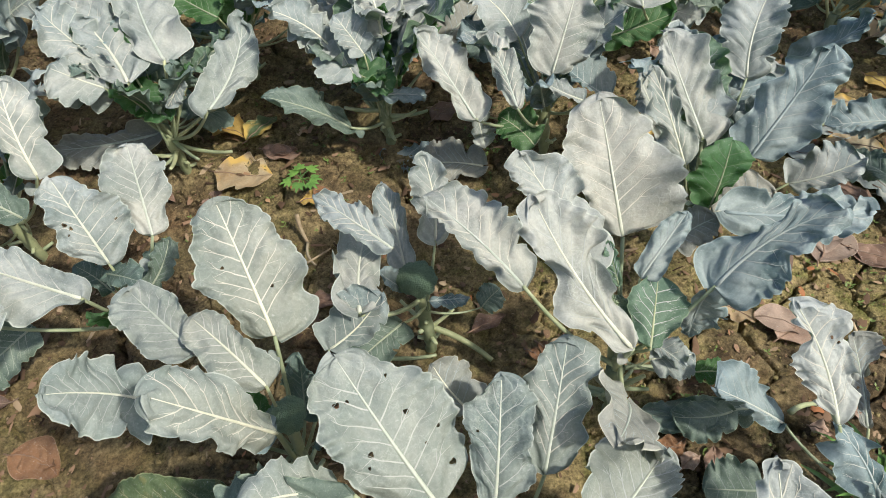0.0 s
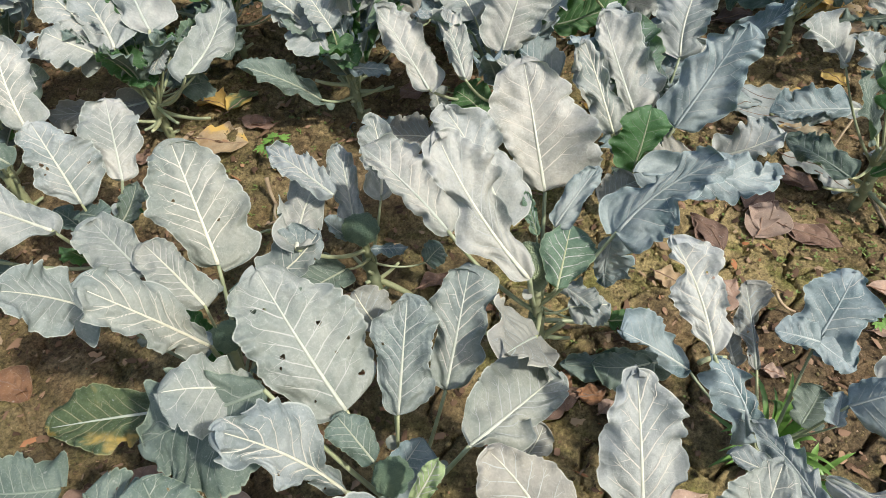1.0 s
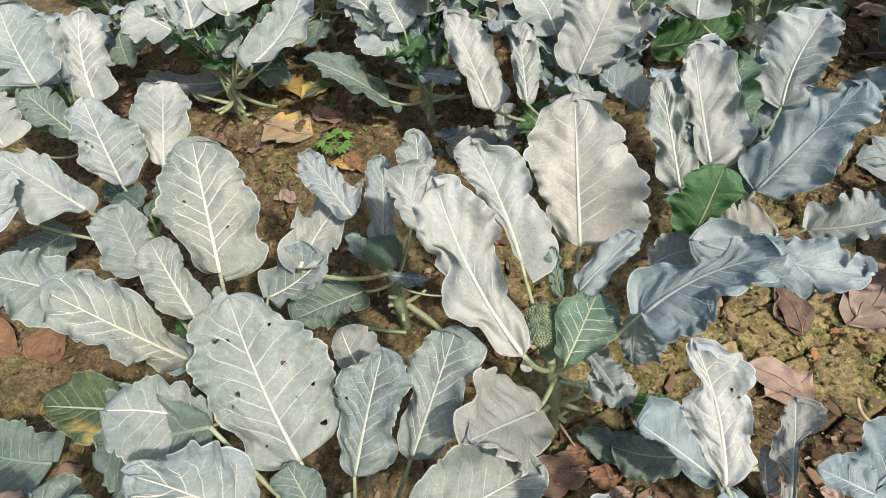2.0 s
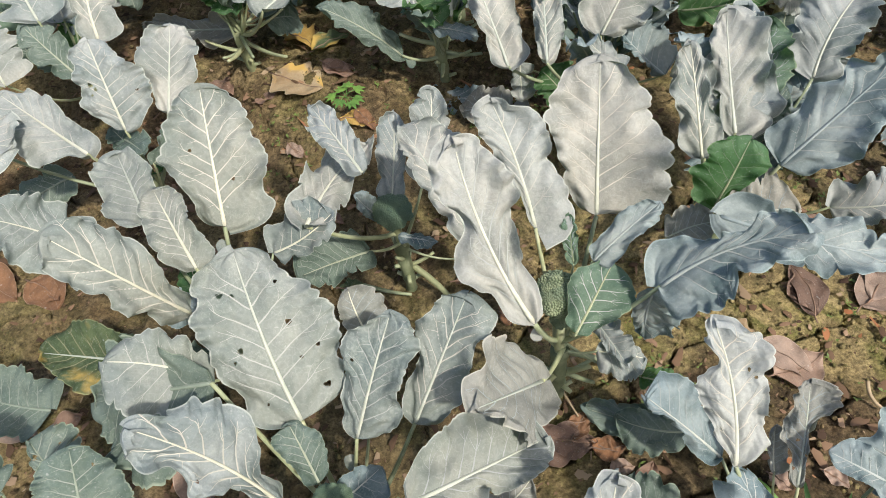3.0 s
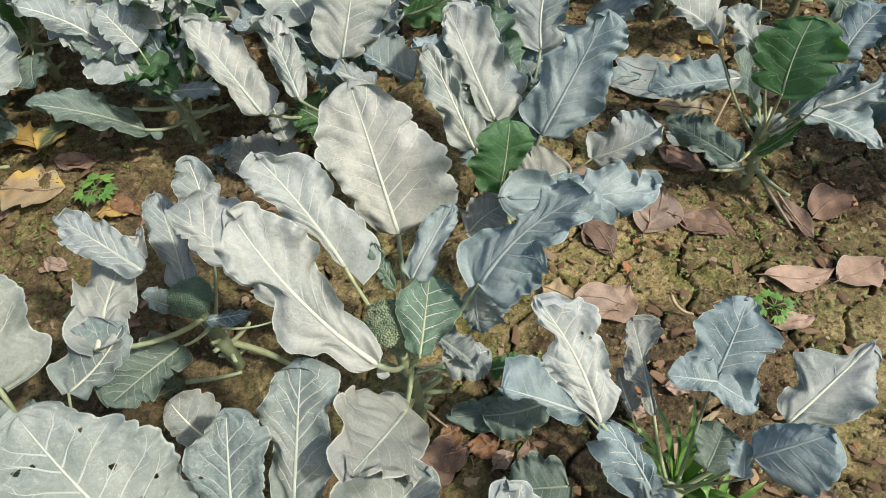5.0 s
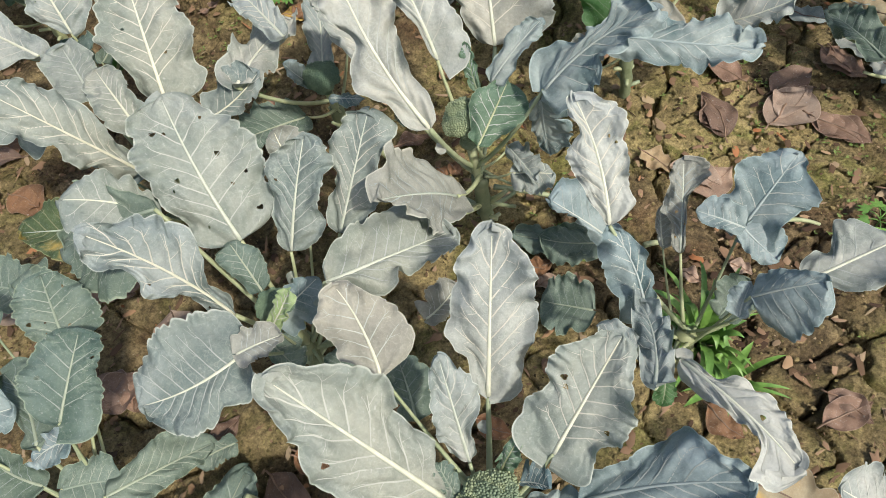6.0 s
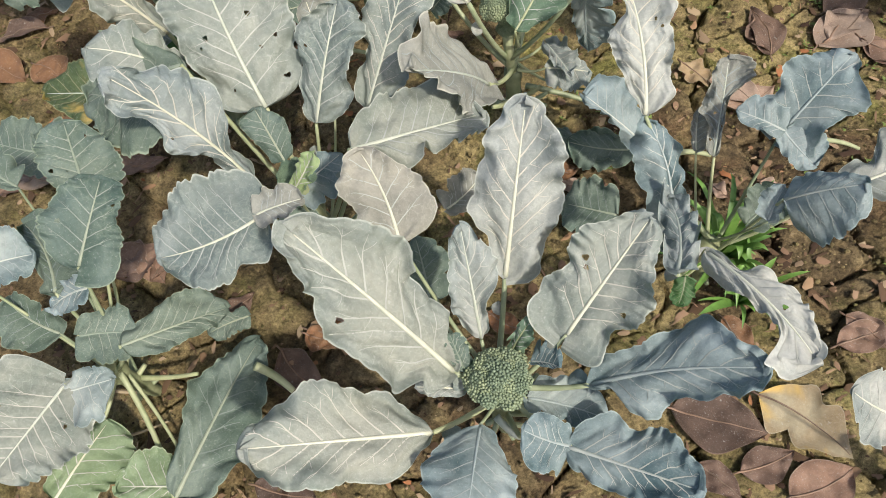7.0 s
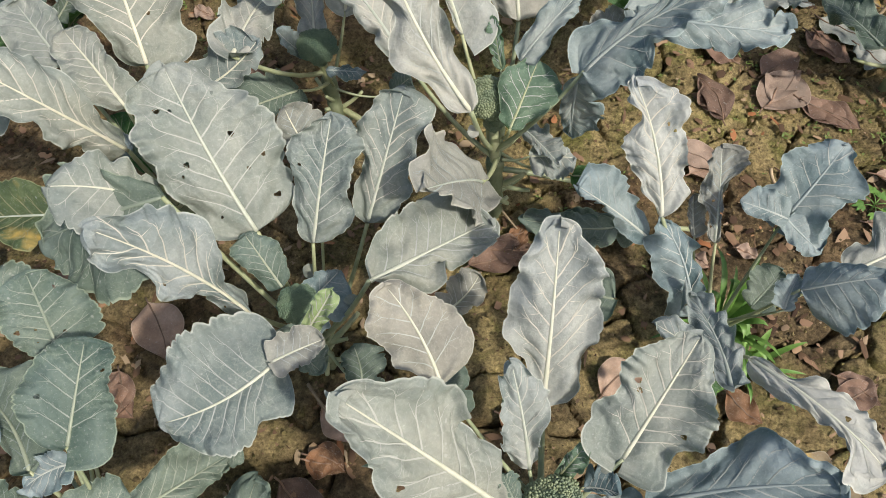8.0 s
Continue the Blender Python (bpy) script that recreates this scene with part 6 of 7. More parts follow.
plant_p4 = broccoli(-0.5, 2.15, "broccoli plant with pale leaves over dark inner leaves", 0.17)
leaf(plant_p4, (-0.393, 2.075, 0.420), (-0.468, 2.251, 0.520), 0.076, 0.085, 2, WAX, 945, crown=0.14, arch=0.06, cup=-0.09, ripple=1.87, lobes=1.4)
leaf(plant_p4, (-0.877, 2.177, 0.360), (-1.115, 2.280, 0.440), 0.056, 0.077, -16, WAX, 1274, crown=0.14, arch=0.05, cup=0.07, ripple=1.68, lobes=1.4)
leaf(plant_p4, (-0.633, 2.155, 0.400), (-0.772, 2.305, 0.480), 0.057, 0.069, -6, WAX, 1281, crown=0.14, arch=-0.00, cup=-0.03, ripple=1.32, lobes=1.4)
leaf(plant_p4, (-0.518, 2.046, 0.360), (-0.688, 2.135, 0.420), 0.051, 0.074, -16, GREEN, 1288, crown=0.14, arch=-0.00, cup=0.08, ripple=1.26, lobes=1.4, label="dark green shade-toned leaf")
leaf(plant_p4, (-0.226, 2.071, 0.400), (-0.322, 2.187, 0.480), 0.044, 0.059, -9, DULL, 1295, crown=0.14, arch=0.06, cup=0.05, ripple=1.48, lobes=1.4)
leaf(plant_p4, (-0.224, 2.013, 0.380), (-0.187, 2.067, 0.420), 0.046, 0.011, 26, WAX, 1302, crown=0.14, arch=0.04, cup=-0.11, ripple=1.81, lobes=1.4)
outer_leaves(plant_p4, 8, 245, 0, 360)
inner_leaves(plant_p4, 5, 246, crown=0.15)

field_plant(-1.25, 2, 40, "broccoli plant with ruffled grey-green leaves in rows behind")
field_plant(-1, 2.55, 41, "broccoli plant with ruffled grey-green leaves in rows behind")
field_plant(-0.3, 2.65, 42, "broccoli plant with ruffled grey-green leaves in rows behind")
field_plant(0.35, 2.7, 43, "broccoli plant with ruffled grey-green leaves in rows behind")
field_plant(0.95, 2.75, 44, "broccoli plant with ruffled grey-green leaves in rows behind")
field_plant(1.85, 2.2, 45, "broccoli plant with ruffled grey-green leaves in rows behind")
field_plant(1.6, 2.75, 46, "broccoli plant with ruffled grey-green leaves in rows behind")
field_plant(-1.5, 1.5, 47, "broccoli plant with ruffled grey-green leaves in rows behind")
field_plant(2.05, 1.55, 48, "broccoli plant with ruffled grey-green leaves in rows behind")
field_plant(-1.35, 3.1, 61, "broccoli plant with ruffled grey-green leaves in rows behind")
field_plant(-0.7, 3.2, 62, "broccoli plant with ruffled grey-green leaves in rows behind")
field_plant(-0.02, 3.25, 63, "broccoli plant with ruffled grey-green leaves in rows behind")
field_plant(0.62, 3.25, 64, "broccoli plant with ruffled grey-green leaves in rows behind")
field_plant(-1.75, 2.45, 65, "broccoli plant with ruffled grey-green leaves in rows behind")
field_plant(1.42, 2.28, 52, "broccoli plant with dark green shade-toned leaves", 7, (GREEN, GREEN, DULL))

# ---- fallen leaves ----
fallen_leaf((1.046, 1.503), (0.934, 1.549), .42, DEAD, 1, "dry brown fallen leaf lying on the soil", 0.47)
fallen_leaf((1.014, 1.304), (0.949, 1.431), .30, DEAD_DARK, 2, "dark brown fallen leaf lying on the soil", 0.12)
fallen_leaf((1.122, 1.484), (1.219, 1.582), .36, DEAD, 3, "dry brown fallen leaf lying on the soil", 0.53)
fallen_leaf((1.114, 1.370), (1.207, 1.519), .40, DEAD_PALE, 4, "pale pinkish brown fallen leaf on the soil", 0.17)
fallen_leaf((1.206, 1.417), (1.321, 1.331), .30, DEAD, 5, "dry brown fallen leaf lying on the soil", 0.17)
fallen_leaf((1.244, 1.664), (1.325, 1.566), .30, DEAD, 6, "dry brown fallen leaf lying on the soil", 0.36)
fallen_leaf((0.473, 0.801), (0.572, 0.874), .40, DEAD, 7, "dry brown fallen leaf lying on the soil", 0.45)
fallen_leaf((-0.174, 0.604), (-0.092, 0.495), .42, DEAD_PALE, 8, "pale pinkish brown fallen leaf on the soil", 0.21)
fallen_leaf((-0.176, 0.455), (-0.140, 0.366), .30, DEAD, 9, "dry brown fallen leaf lying on the soil", 0.16)
fallen_leaf((0.241, 0.351), (0.309, 0.357), .45, RUST, 10, "rust-coloured crumpled fallen leaf on the soil", 0.28)
fallen_leaf((0.247, 0.451), (0.332, 0.398), .35, DEAD_PALE, 11, "pale pinkish brown fallen leaf on the soil", 0.34)
fallen_leaf((1.005, 0.621), (1.073, 0.571), .42, RUST, 12, "rust-coloured crumpled fallen leaf on the soil", 0.28)
fallen_leaf((1.219, 0.692), (1.294, 0.643), .36, DEAD, 13, "dry brown fallen leaf lying on the soil", 0.29)
fallen_leaf((0.767, 0.565), (0.846, 0.641), .40, DEAD_PALE, 14, "pale pinkish brown fallen leaf on the soil", 0.18)
fallen_leaf((0.934, 1.126), (1.032, 1.216), .40, DEAD_PALE, 15, "pale pinkish brown fallen leaf on the soil", 0.10)
fallen_leaf((0.944, 0.416), (1.109, 0.424), .38, DEAD_DARK, 16, "dark brown fallen leaf lying on the soil", 0.53)
fallen_leaf((1.073, 0.344), (1.153, 0.406), .34, DEAD_DARK, 17, "dark brown fallen leaf lying on the soil", 0.23)
fallen_leaf((1.157, 0.329), (1.246, 0.406), .45, DEAD, 18, "dry brown fallen leaf lying on the soil", 0.31)
fallen_leaf((1.002, 0.335), (1.081, 0.302), .35, DEAD_DARK, 19, "dark brown fallen leaf lying on the soil", 0.14)
fallen_leaf((1.084, 0.487), (1.245, 0.421), .36, STRAW_LEAF, 20, "withered straw-coloured leaf with golden patches", 0.39)
fallen_leaf((1.208, 0.625), (1.296, 0.688), .32, DEAD, 21, "dry brown fallen leaf lying on the soil", 0.50)
fallen_leaf((0.241, 0.360), (0.320, 0.342), .40, RUST, 22, "rust-coloured crumpled fallen leaf on the soil", 0.13)
fallen_leaf((0.207, 0.306), (0.325, 0.256), .36, DEAD_DARK, 23, "dark brown fallen leaf lying on the soil", 0.53)
fallen_leaf((-0.653, 0.470), (-0.578, 0.530), .45, DEAD, 24, "dry brown fallen leaf lying on the soil", 0.51)
fallen_leaf((-0.229, 0.351), (-0.173, 0.453), .48, DEAD, 25, "dry brown fallen leaf lying on the soil", 0.41)
fallen_leaf((-0.192, 0.411), (-0.109, 0.371), .35, DEAD, 26, "dry brown fallen leaf lying on the soil", 0.24)
fallen_leaf((-0.373, 0.605), (-0.266, 0.662), .22, DEAD, 27, "dry brown fallen leaf lying on the soil", 0.42)
fallen_leaf((-0.907, 1.004), (-1.031, 0.921), .30, DEAD_DARK, 28, "dark brown fallen leaf lying on the soil", 0.37)
fallen_leaf((0.276, 0.059), (0.388, 0.075), .40, DEAD_DARK, 29, "dark brown fallen leaf lying on the soil", 0.11)
fallen_leaf((0.934, 0.907), (0.977, 0.885), .42, DEAD_PALE, 30, "pale pinkish brown fallen leaf on the soil", 0.32)
fallen_leaf((1.033, 0.948), (1.081, 0.928), .40, DEAD_PALE, 31, "pale pinkish brown fallen leaf on the soil", 0.32)
fallen_leaf((0.822, 1.224), (0.893, 1.171), .40, STRAW_LEAF, 32, "withered straw-coloured leaf with golden patches", 0.06)
fallen_leaf((1.265, 1.657), (1.342, 1.556), .36, DEAD, 33, "dry brown fallen leaf lying on the soil", 0.09)
fallen_leaf((1.221, 1.406), (1.340, 1.337), .36, DEAD, 34, "dry brown fallen leaf lying on the soil", 0.34)
fallen_leaf((1.478, 1.436), (1.519, 1.287), .22, DEAD, 35, "dry brown fallen leaf lying on the soil", 0.31)
fallen_leaf((1.550, 1.357), (1.683, 1.415), .36, DEAD, 36, "dry brown fallen leaf lying on the soil", 0.32)
fallen_leaf((0.888, 1.187), (1.025, 1.146), .30, DEAD_PALE, 37, "pale pinkish brown fallen leaf on the soil", 0.21)
fallen_leaf((1.353, 1.198), (1.525, 1.194), .24, DEAD_PALE, 38, "pale pinkish brown fallen leaf on the soil", 0.39)
fallen_leaf((1.517, 1.159), (1.652, 1.207), .40, DEAD_PALE, 39, "pale pinkish brown fallen leaf on the soil", 0.37)
fallen_leaf((1.318, 1.064), (1.427, 1.074), .22, DEAD_PALE, 40, "pale pinkish brown fallen leaf on the soil", 0.15)
fallen_leaf((1.138, 1.397), (1.221, 1.519), .32, DEAD_PALE, 41, "pale pinkish brown fallen leaf on the soil", 0.28)
fallen_leaf((0.963, 1.400), (1.018, 1.310), .34, DEAD, 42, "dry brown fallen leaf lying on the soil", 0.24)
fallen_leaf((0.706, 0.786), (0.721, 0.861), .36, DEAD, 43, "dry brown fallen leaf lying on the soil", 0.37)
fallen_leaf((0.601, 0.851), (0.666, 0.880), .40, RUST, 44, "rust-coloured crumpled fallen leaf on the soil", 0.07)
fallen_leaf((0.509, 0.845), (0.610, 0.867), .42, DEAD, 45, "dry brown fallen leaf lying on the soil", 0.25)
fallen_leaf((0.643, 0.811), (0.688, 0.840), .40, DEAD_PALE, 46, "pale pinkish brown fallen leaf on the soil", 0.19)
fallen_leaf((0.545, 0.887), (0.595, 0.911), .36, RUST, 47, "rust-coloured crumpled fallen leaf on the soil", 0.49)
fallen_leaf((-0.393, 1.746), (-0.279, 1.717), .30, DEAD, 48, "dry brown fallen leaf lying on the soil", 0.23)
fallen_leaf((-0.260, 1.560), (-0.155, 1.570), .32, GOLD, 49, "golden yellow withered leaf on the soil", 0.32)
fallen_leaf((-0.389, 1.467), (-0.330, 1.437), .35, DEAD_PALE, 50, "pale pinkish brown fallen leaf on the soil", 0.08)
fallen_leaf((1.701, 1.837), (1.592, 1.868), .30, STRAW_LEAF, 51, "withered straw-coloured leaf with golden patches", 0.30)
fallen_leaf((-0.522, 1.669), (-0.345, 1.641), .46, STRAW_LEAF, 52, "withered straw-coloured leaf with golden patches", 0.17)
fallen_leaf((-0.595, 1.884), (-0.452, 1.810), .34, GOLD, 53, "golden yellow withered leaf on the soil", 0.54)
fallen_leaf((-0.455, 1.795), (-0.383, 1.909), .34, YELLOW, 54, "half yellow, half green withered leaf on soil", 0.36)
fallen_leaf((-0.373, 1.712), (-0.289, 1.743), .32, DEAD, 55, "dry brown fallen leaf lying on the soil", 0.51)
fallen_leaf((-0.225, 1.597), (-0.148, 1.550), .30, RUST, 56, "rust-coloured crumpled fallen leaf on the soil", 0.10)
fallen_leaf((-0.386, 1.459), (-0.327, 1.442), .36, DEAD_PALE, 57, "pale pinkish brown fallen leaf on the soil", 0.53)
fallen_leaf((-0.841, 0.865), (-0.706, 0.814), .40, RUST, 58, "rust-coloured crumpled fallen leaf on the soil", 0.07)
fallen_leaf((-0.501, 0.542), (-0.445, 0.599), .40, DEAD, 59, "dry brown fallen leaf lying on the soil", 0.34)
fallen_leaf((0.560, 0.855), (0.580, 0.921), .40, RUST, 60, "rust-coloured crumpled fallen leaf on the soil", 0.16)
fallen_leaf((0.597, 0.865), (0.652, 0.858), .40, RUST, 61, "rust-coloured crumpled fallen leaf on the soil", 0.20)
fallen_leaf((-0.053, 1.065), (0.005, 1.096), .34, YELLOW, 62, "half yellow, half green withered leaf on soil", 0.30)
fallen_leaf((0.949, 1.358), (1.009, 1.331), .34, DEAD, 63, "dry brown fallen leaf lying on the soil", 0.51)
fallen_leaf((-0.731, 1.630), (-0.638, 1.600), .30, DEAD, 64, "dry brown fallen leaf lying on the soil", 0.27)
fallen_leaf((-0.552, 1.580), (-0.490, 1.613), .30, DEAD, 65, "dry brown fallen leaf lying on the soil", 0.29)
fallen_leaf((0.367, 1.118), (0.413, 1.078), .30, RUST, 66, "rust-coloured crumpled fallen leaf on the soil", 0.26)
fallen_leaf((-0.651, 0.530), (-0.511, 0.527), .30, DEAD_PALE, 67, "pale pinkish brown fallen leaf on the soil", 0.09)
fallen_leaf((0.104, 1.852), (0.195, 1.942), .36, DEAD, 68, "dry brown fallen leaf lying on the soil", 0.09)
fallen_leaf((0.212, 1.159), (0.297, 1.202), .28, DEAD, 69, "dry brown fallen leaf lying on the soil", 0.42)
fallen_leaf((-0.198, 1.272), (-0.122, 1.252), .34, DEAD, 70, "dry brown fallen leaf lying on the soil", 0.39)
fallen_leaf((0.681, 1.828), (0.785, 1.764), .34, GOLD, 71, "golden yellow withered leaf on the soil", 0.50)
fallen_leaf((1.016, 2.295), (1.082, 2.270), .36, GOLD, 72, "golden yellow withered leaf on the soil", 0.21)
fallen_leaf((1.531, 2.161), (1.583, 2.066), .36, GOLD, 73, "golden yellow withered leaf on the soil", 0.09)
fallen_leaf((-0.816, 0.874), (-0.719, 0.838), .36, RUST, 74, "rust-coloured crumpled fallen leaf on the soil", 0.19)
fallen_leaf((0.339, 1.101), (0.376, 1.069), .30, RUST, 75, "rust-coloured crumpled fallen leaf on the soil", 0.48)
fallen_leaf((-0.736, 1.603), (-0.675, 1.653), .30, DEAD, 76, "dry brown fallen leaf lying on the soil", 0.28)
fallen_leaf((1.669, 2.626), (1.761, 2.446), .36, STRAW_LEAF, 77, "withered straw-coloured leaf with golden patches", 0.24)
fallen_leaf((1.552, 2.497), (1.755, 2.589), .34, GOLD, 78, "golden yellow withered leaf on the soil", 0.45)
fallen_leaf((1.622, 2.361), (1.789, 2.481), .34, STRAW_LEAF, 79, "withered straw-coloured leaf with golden patches", 0.46)
fallen_leaf((0.822, 2.214), (0.866, 2.120), .36, DEAD_PALE, 80, "pale pinkish brown fallen leaf on the soil", 0.12)
fallen_leaf((1.351, 2.045), (1.469, 1.995), .34, STRAW_LEAF, 81, "withered straw-coloured leaf with golden patches", 0.19)
fallen_leaf((1.238, 2.787), (1.375, 2.737), .30, DEAD_PALE, 82, "pale pinkish brown fallen leaf on the soil", 0.30)
fallen_leaf((1.108, 2.933), (1.133, 2.810), .34, RUST, 83, "rust-coloured crumpled fallen leaf on the soil", 0.12)
fallen_leaf((1.245, 2.513), (1.400, 2.588), .30, DEAD_DARK, 84, "dark brown fallen leaf lying on the soil", 0.30)
fallen_leaf((1.251, 2.745), (1.370, 2.808), .30, DEAD_DARK, 85, "dark brown fallen leaf lying on the soil", 0.42)
fallen_leaf((0.983, 0.694), (1.028, 0.763), .30, DEAD_DARK, 86, "dark brown fallen leaf lying on the soil", 0.15)
fallen_leaf((-0.684, 0.465), (-0.608, 0.519), .42, DEAD, 87, "dry brown fallen leaf lying on the soil", 0.45)
fallen_leaf((-0.277, 0.406), (-0.162, 0.382), .45, DEAD, 88, "dry brown fallen leaf lying on the soil", 0.12)
fallen_leaf((0.043, 0.321), (0.094, 0.406), .30, DEAD_DARK, 89, "dark brown fallen leaf lying on the soil", 0.25)
fallen_leaf((-0.403, 0.603), (-0.279, 0.629), .25, DEAD, 90, "dry brown fallen leaf lying on the soil", 0.09)
fallen_leaf((0.578, 0.496), (0.652, 0.483), .36, RUST, 91, "rust-coloured crumpled fallen leaf on the soil", 0.15)
fallen_leaf((-0.987, 0.988), (-0.923, 1.080), .36, RUST, 92, "rust-coloured crumpled fallen leaf on the soil", 0.09)
fallen_leaf((-1.015, 0.858), (-0.840, 0.810), .36, RUST, 93, "rust-coloured crumpled fallen leaf on the soil", 0.26)


fallen_leaf((1.281, 1.714), (1.400, 1.600), .40, WAX, 101, "wilted grey-green broccoli leaf lying on soil", 0.20)
fallen_leaf((1.360, 1.625), (1.435, 1.540), .45, WAX, 102, "wilted grey-green broccoli leaf lying on soil", 0.25)
fallen_leaf((1.500, 1.906), (1.190, 1.935), .20, PEARL, 103, "long pale broccoli leaf lying flat on soil", 0.10)
fallen_leaf((1.440, 1.775), (1.280, 1.837), .36, STRAW_LEAF, 104, "withered straw-coloured leaf with golden patches", 0.15)
fallen_leaf((1.400, 1.990), (1.230, 2.080), .38, WAX, 105, "wilted grey-green broccoli leaf lying on soil", 0.20)
fallen_leaf((1.180, 1.950), (1.290, 1.985), .40, BLUE, 106, "wilted bluish broccoli leaf lying on soil", 0.30)
fallen_leaf((1.400, 2.020), (1.460, 1.960), .40, DEAD_PALE, 107, "pale pinkish brown fallen leaf on the soil", 0.20)
fallen_leaf((1.160, 1.800), (1.270, 1.760), .35, WAX, 108, "wilted grey-green broccoli leaf lying on soil", 0.20)
fallen_leaf((1.630, 1.640), (1.520, 1.720), .40, WAX, 109, "wilted grey-green broccoli leaf lying on soil", 0.30)


# ---- stalks and weeds ----
def dry_stalk(a, b, r, mat, label):
    """A bare stalk that lies on the soil or leans over it."""
    a, b = np.array(a), np.array(b)
    ob = thing("leaf_stalk", tuple(a), label, "leaf stalk", "loose leaf stalks")
    rng = random.Random(int(abs(a[0]) * 5000 + abs(b[1]) * 3000))
    path = curve((0, 0, 0), b - a, rng.uniform(-0.004, 0.006), 10, (rng.uniform(-0.012, 0.012), rng.uniform(-0.012, 0.012), 0))
    part("stalk", mesh_of("stalk", *tube(path, r * np.linspace(1.1, 0.75, 10), 8)), mat, ob)
    return ob


def leaflet(vs, fs, root, way, side, size, wide):
    """A pointed leaflet, folded along its middle."""
    n0 = len(vs)
    up = np.cross(side, way)
    up = up if up[2] > 0 else -up
    steps = ((0.0, 0.12), (0.25, 0.8), (0.5, 1.0), (0.75, 0.65), (1.0, 0.0))
    for t, w in steps:
        c = root + way * size * t - up * size * 0.25 * t * t
        for q in (-1, 0, 1):
            vs.append(c + side * q * w * wide + up * (0.0 if q == 0 else 0.25 * w * wide))
    for i in range(len(steps) - 1):
        for j in (0, 1):
            q = n0 + 3 * i + j
            fs.append((q, q + 1, q + 4, q + 3))


def star_weed(x, y, seed, size, label):
    """A young weed with fingered leaves on thin stalks."""
    rng = random.Random(seed)
    z = float(ground_height(x, y))
    ob = thing("weed", (x, y, z), label, "weed", "weeds between the plants")
    part("stem", mesh_of("stem", *tube([(0, 0, -0.01), (0.002, 0, 0.5 * size), (0, 0.002, size)], [0.002, 0.0018, 0.0015], 7)), WEED, ob)
    for k in range(7):
        a = k * 2.4 + rng.uniform(-0.2, 0.2)
        out = np.array([math.cos(a), math.sin(a), 0.25])
        foot = np.array([0, 0, size * rng.uniform(0.6, 1.0)])
        hub = foot + out * size * rng.uniform(0.5, 0.8)
        vs, fs = tube(curve(foot, hub, 0.004, 5), [0.0012] * 5, 6)
        stalk = part("stalk", mesh_of("stalk", vs, fs), WEED, ob)
        vs, fs = [], []
        for i in range(5):
            b = a + (i - 2) * 0.6
            way = unit((math.cos(b), math.sin(b), 0.1))
            leaflet(vs, fs, hub, way, np.array([-math.sin(b), math.cos(b), 0]), size * (0.75 - 0.12 * abs(i - 2)), size * 0.13)
        part("leaf", mesh_of("leaf", vs, fs), WEED, stalk)
    return ob


def tuft(x, y, seed, count, tall, label):
    """A rosette of narrow bright green weed leaves."""
    rng = random.Random(seed)
    z = float(ground_height(x, y))
    ob = thing("weed_tuft", (x, y, z), label, "weed", "weeds between the plants")
    for k in range(count):
        a = k * 2.39996 + rng.uniform(-0.3, 0.3)
        reach, top = tall * rng.uniform(0.3, 1.0), tall * rng.uniform(0.45, 1.1)
        t = np.linspace(0, 1, 8)
        out, side = np.array([math.cos(a), math.sin(a), 0]), np.array([-math.sin(a), math.cos(a), 0])
        line = out * (reach * t**1.2)[:, None] + np.array([0, 0, 1.0]) * (top * np.sin(t * rng.uniform(1.4, 2.2)))[:, None]
        wide = rng.uniform(0.004, 0.009) * np.sin(np.clip(t * 0.93 + 0.08, 0, 1) * math.pi) ** 0.7
        vs = []
        for p, w in zip(line, wide):
            vs += [p - side * w, p - np.array([0, 0, 0.3 * w]), p + side * w]
        fs = [(3 * i + j, 3 * i + j + 1, 3 * i + j + 4, 3 * i + j + 3) for i in range(7) for j in (0, 1)]
        part("leaf", mesh_of("leaf", vs, fs), WEED, ob)
    return ob


star_weed(-0.254, 1.607, 3, 0.045, "young bright green weed with fingered leaves")
star_weed(1.33, 1.10, 5, 0.035, "small bright green weed with fingered leaves")
tuft(0.978, 0.732, 4, 46, 0.16, "bright green weed rosette at the foot of broccoli")
tuft(1.028, 0.662, 8, 24, 0.12, "small bright green weed rosette on soil")
dry_stalk((0.011, 1.075, 0.030), (0.128, 1.089, 0.020), 0.005, STALK, "pale green broken leaf stalk on the soil")
dry_stalk((0.089, 1.138, 0.080), (0.259, 1.072, 0.020), 0.008, STEM, "grey-green creeping stalk beside small plant")
dry_stalk((1.107, 1.154, 0.025), (1.153, 1.116, -0.008), 0.004, TWIG, "pale dry stalk sticking up from soil")
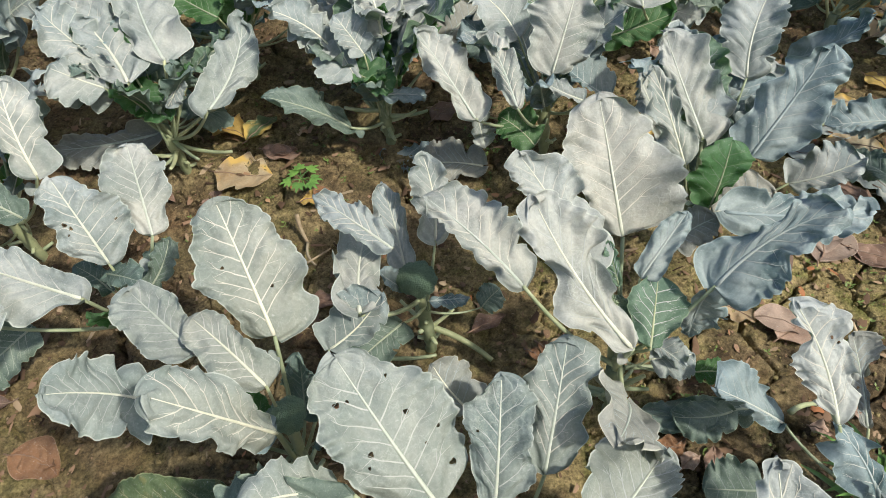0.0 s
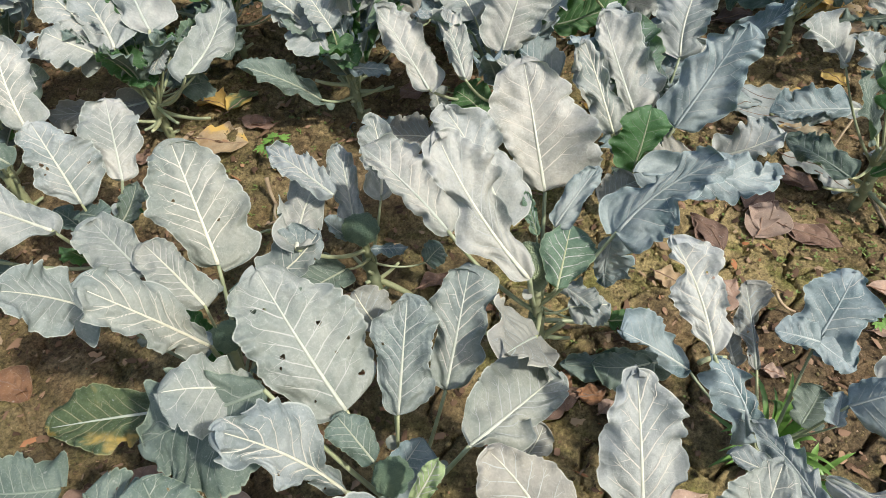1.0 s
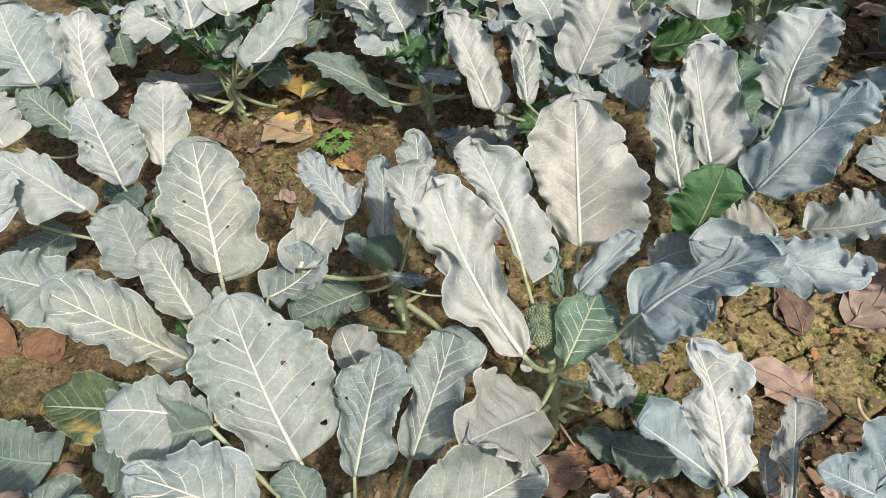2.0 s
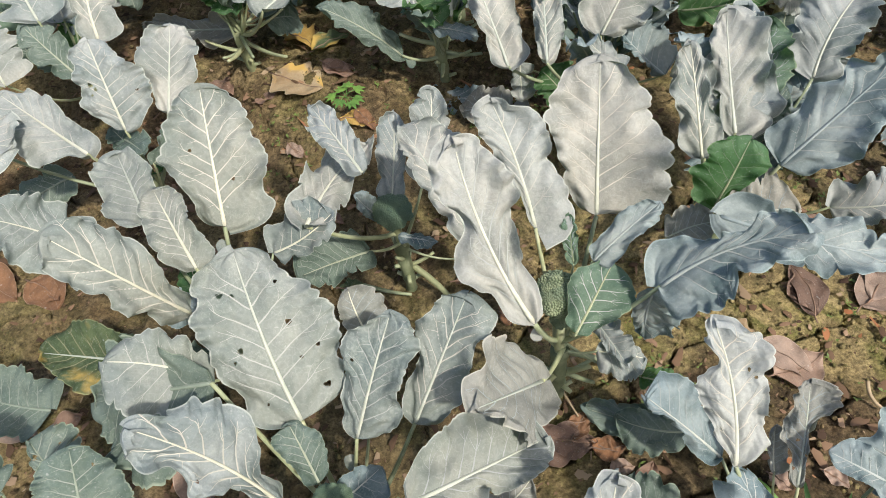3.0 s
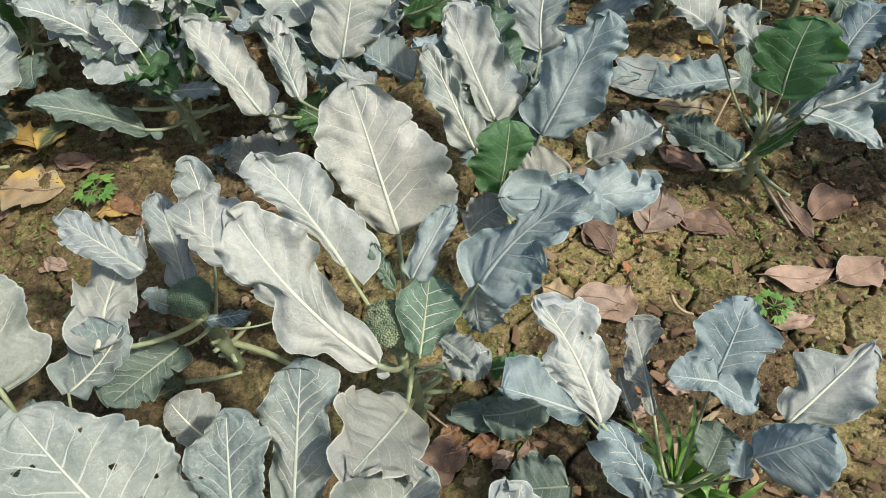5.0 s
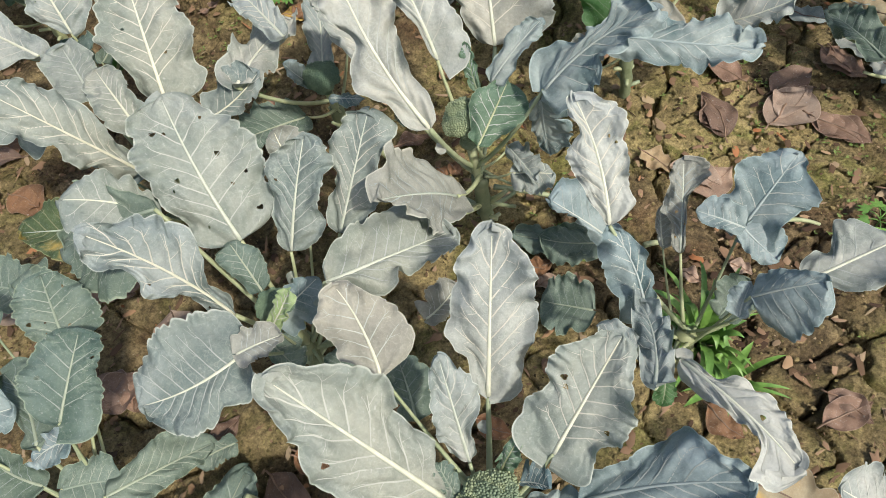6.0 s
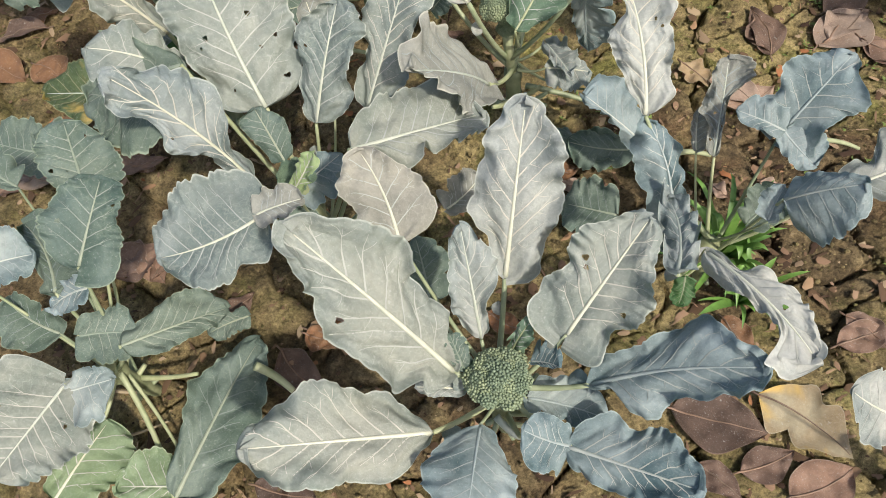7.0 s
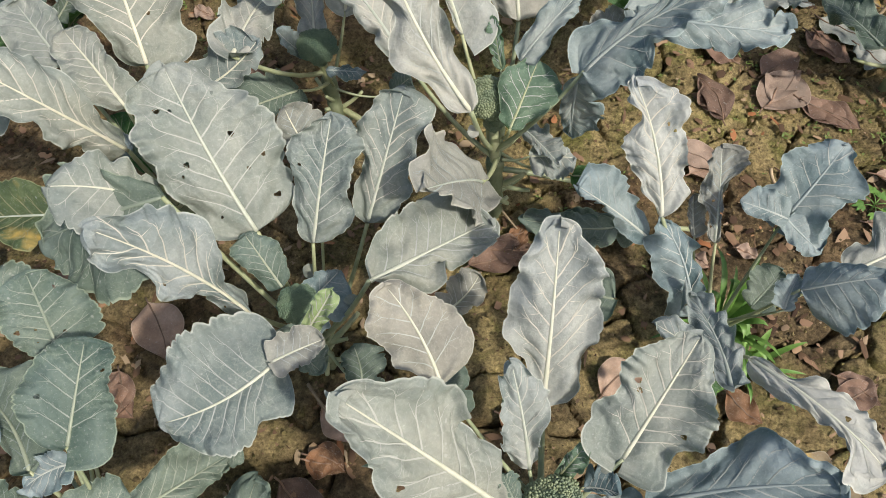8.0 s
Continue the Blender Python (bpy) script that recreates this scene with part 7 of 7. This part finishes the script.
dry_stalk((1.450, 1.509, 0.020), (1.479, 1.326, -0.010), 0.005, TWIG, "dry withered stalk hanging to the ground")
dry_stalk((0.213, 0.245, 0.100), (0.281, 0.232, 0.050), 0.008, STALK, "cut green leaf stalk lying aslant")
dry_stalk((0.848, 0.882, 0.120), (0.916, 0.912, 0.097), 0.006, STALK, "pale green bare leaf stalk")
dry_stalk((1.121, 1.020, 0.074), (1.204, 1.052, 0.030), 0.005, STALK, "pale bare leaf stalk over the soil")
dry_stalk((0.512, 1.000, 0.100), (0.735, 1.027, 0.040), 0.006, STALK, "long pale leaf stalk resting on soil")
dry_stalk((0.666, 0.273, 0.160), (0.712, 0.265, 0.120), 0.006, RIB, "white peeled leaf stalk beneath the head")
dry_stalk((-0.076, 0.128, 0.040), (-0.018, 0.142, 0.030), 0.004, TWIG, "thin dry stalk lying on the soil")
dry_stalk((-0.003, 0.065, 0.020), (0.059, 0.113, 0.020), 0.003, TWIG, "thin dry stalk lying on the soil")
dry_stalk((-0.234, 1.363, 0.030), (-0.167, 1.425, 0.024), 0.003, TWIG, "thin dry stalk lying on the soil")
dry_stalk((-0.252, 1.484, 0.099), (-0.231, 1.444, 0.028), 0.006, TWIG, "withered pale seedling stalk")
dry_stalk((-0.228, 1.437, 0.036), (-0.199, 1.370, 0.020), 0.004, TWIG, "withered pale seedling stalk")
dry_stalk((-0.291, 1.275, 0.040), (-0.214, 1.325, 0.050), 0.004, STALK, "thin green stalk over the soil")
dry_stalk((1.493, 1.469, -0.010), (1.507, 1.331, -0.010), 0.003, TWIG, "thin dry stalk lying on the soil")
dry_stalk((1.384, 1.663, 0.030), (1.528, 1.836, 0.090), 0.004, TWIG, "dry stalk leaning on plant")
dry_stalk((0.207, 0.490, 0.020), (0.289, 0.415, 0.020), 0.003, TWIG, "thin dry stalk lying on the soil")
dry_stalk((0.496, 0.971, 0.040), (0.562, 0.905, 0.020), 0.003, TWIG, "thin reddish dry stalk on the soil")
dry_stalk((1.267, 1.853, 0.030), (1.392, 1.898, 0.040), 0.005, STALK, "pale bare leaf stalk over the soil")
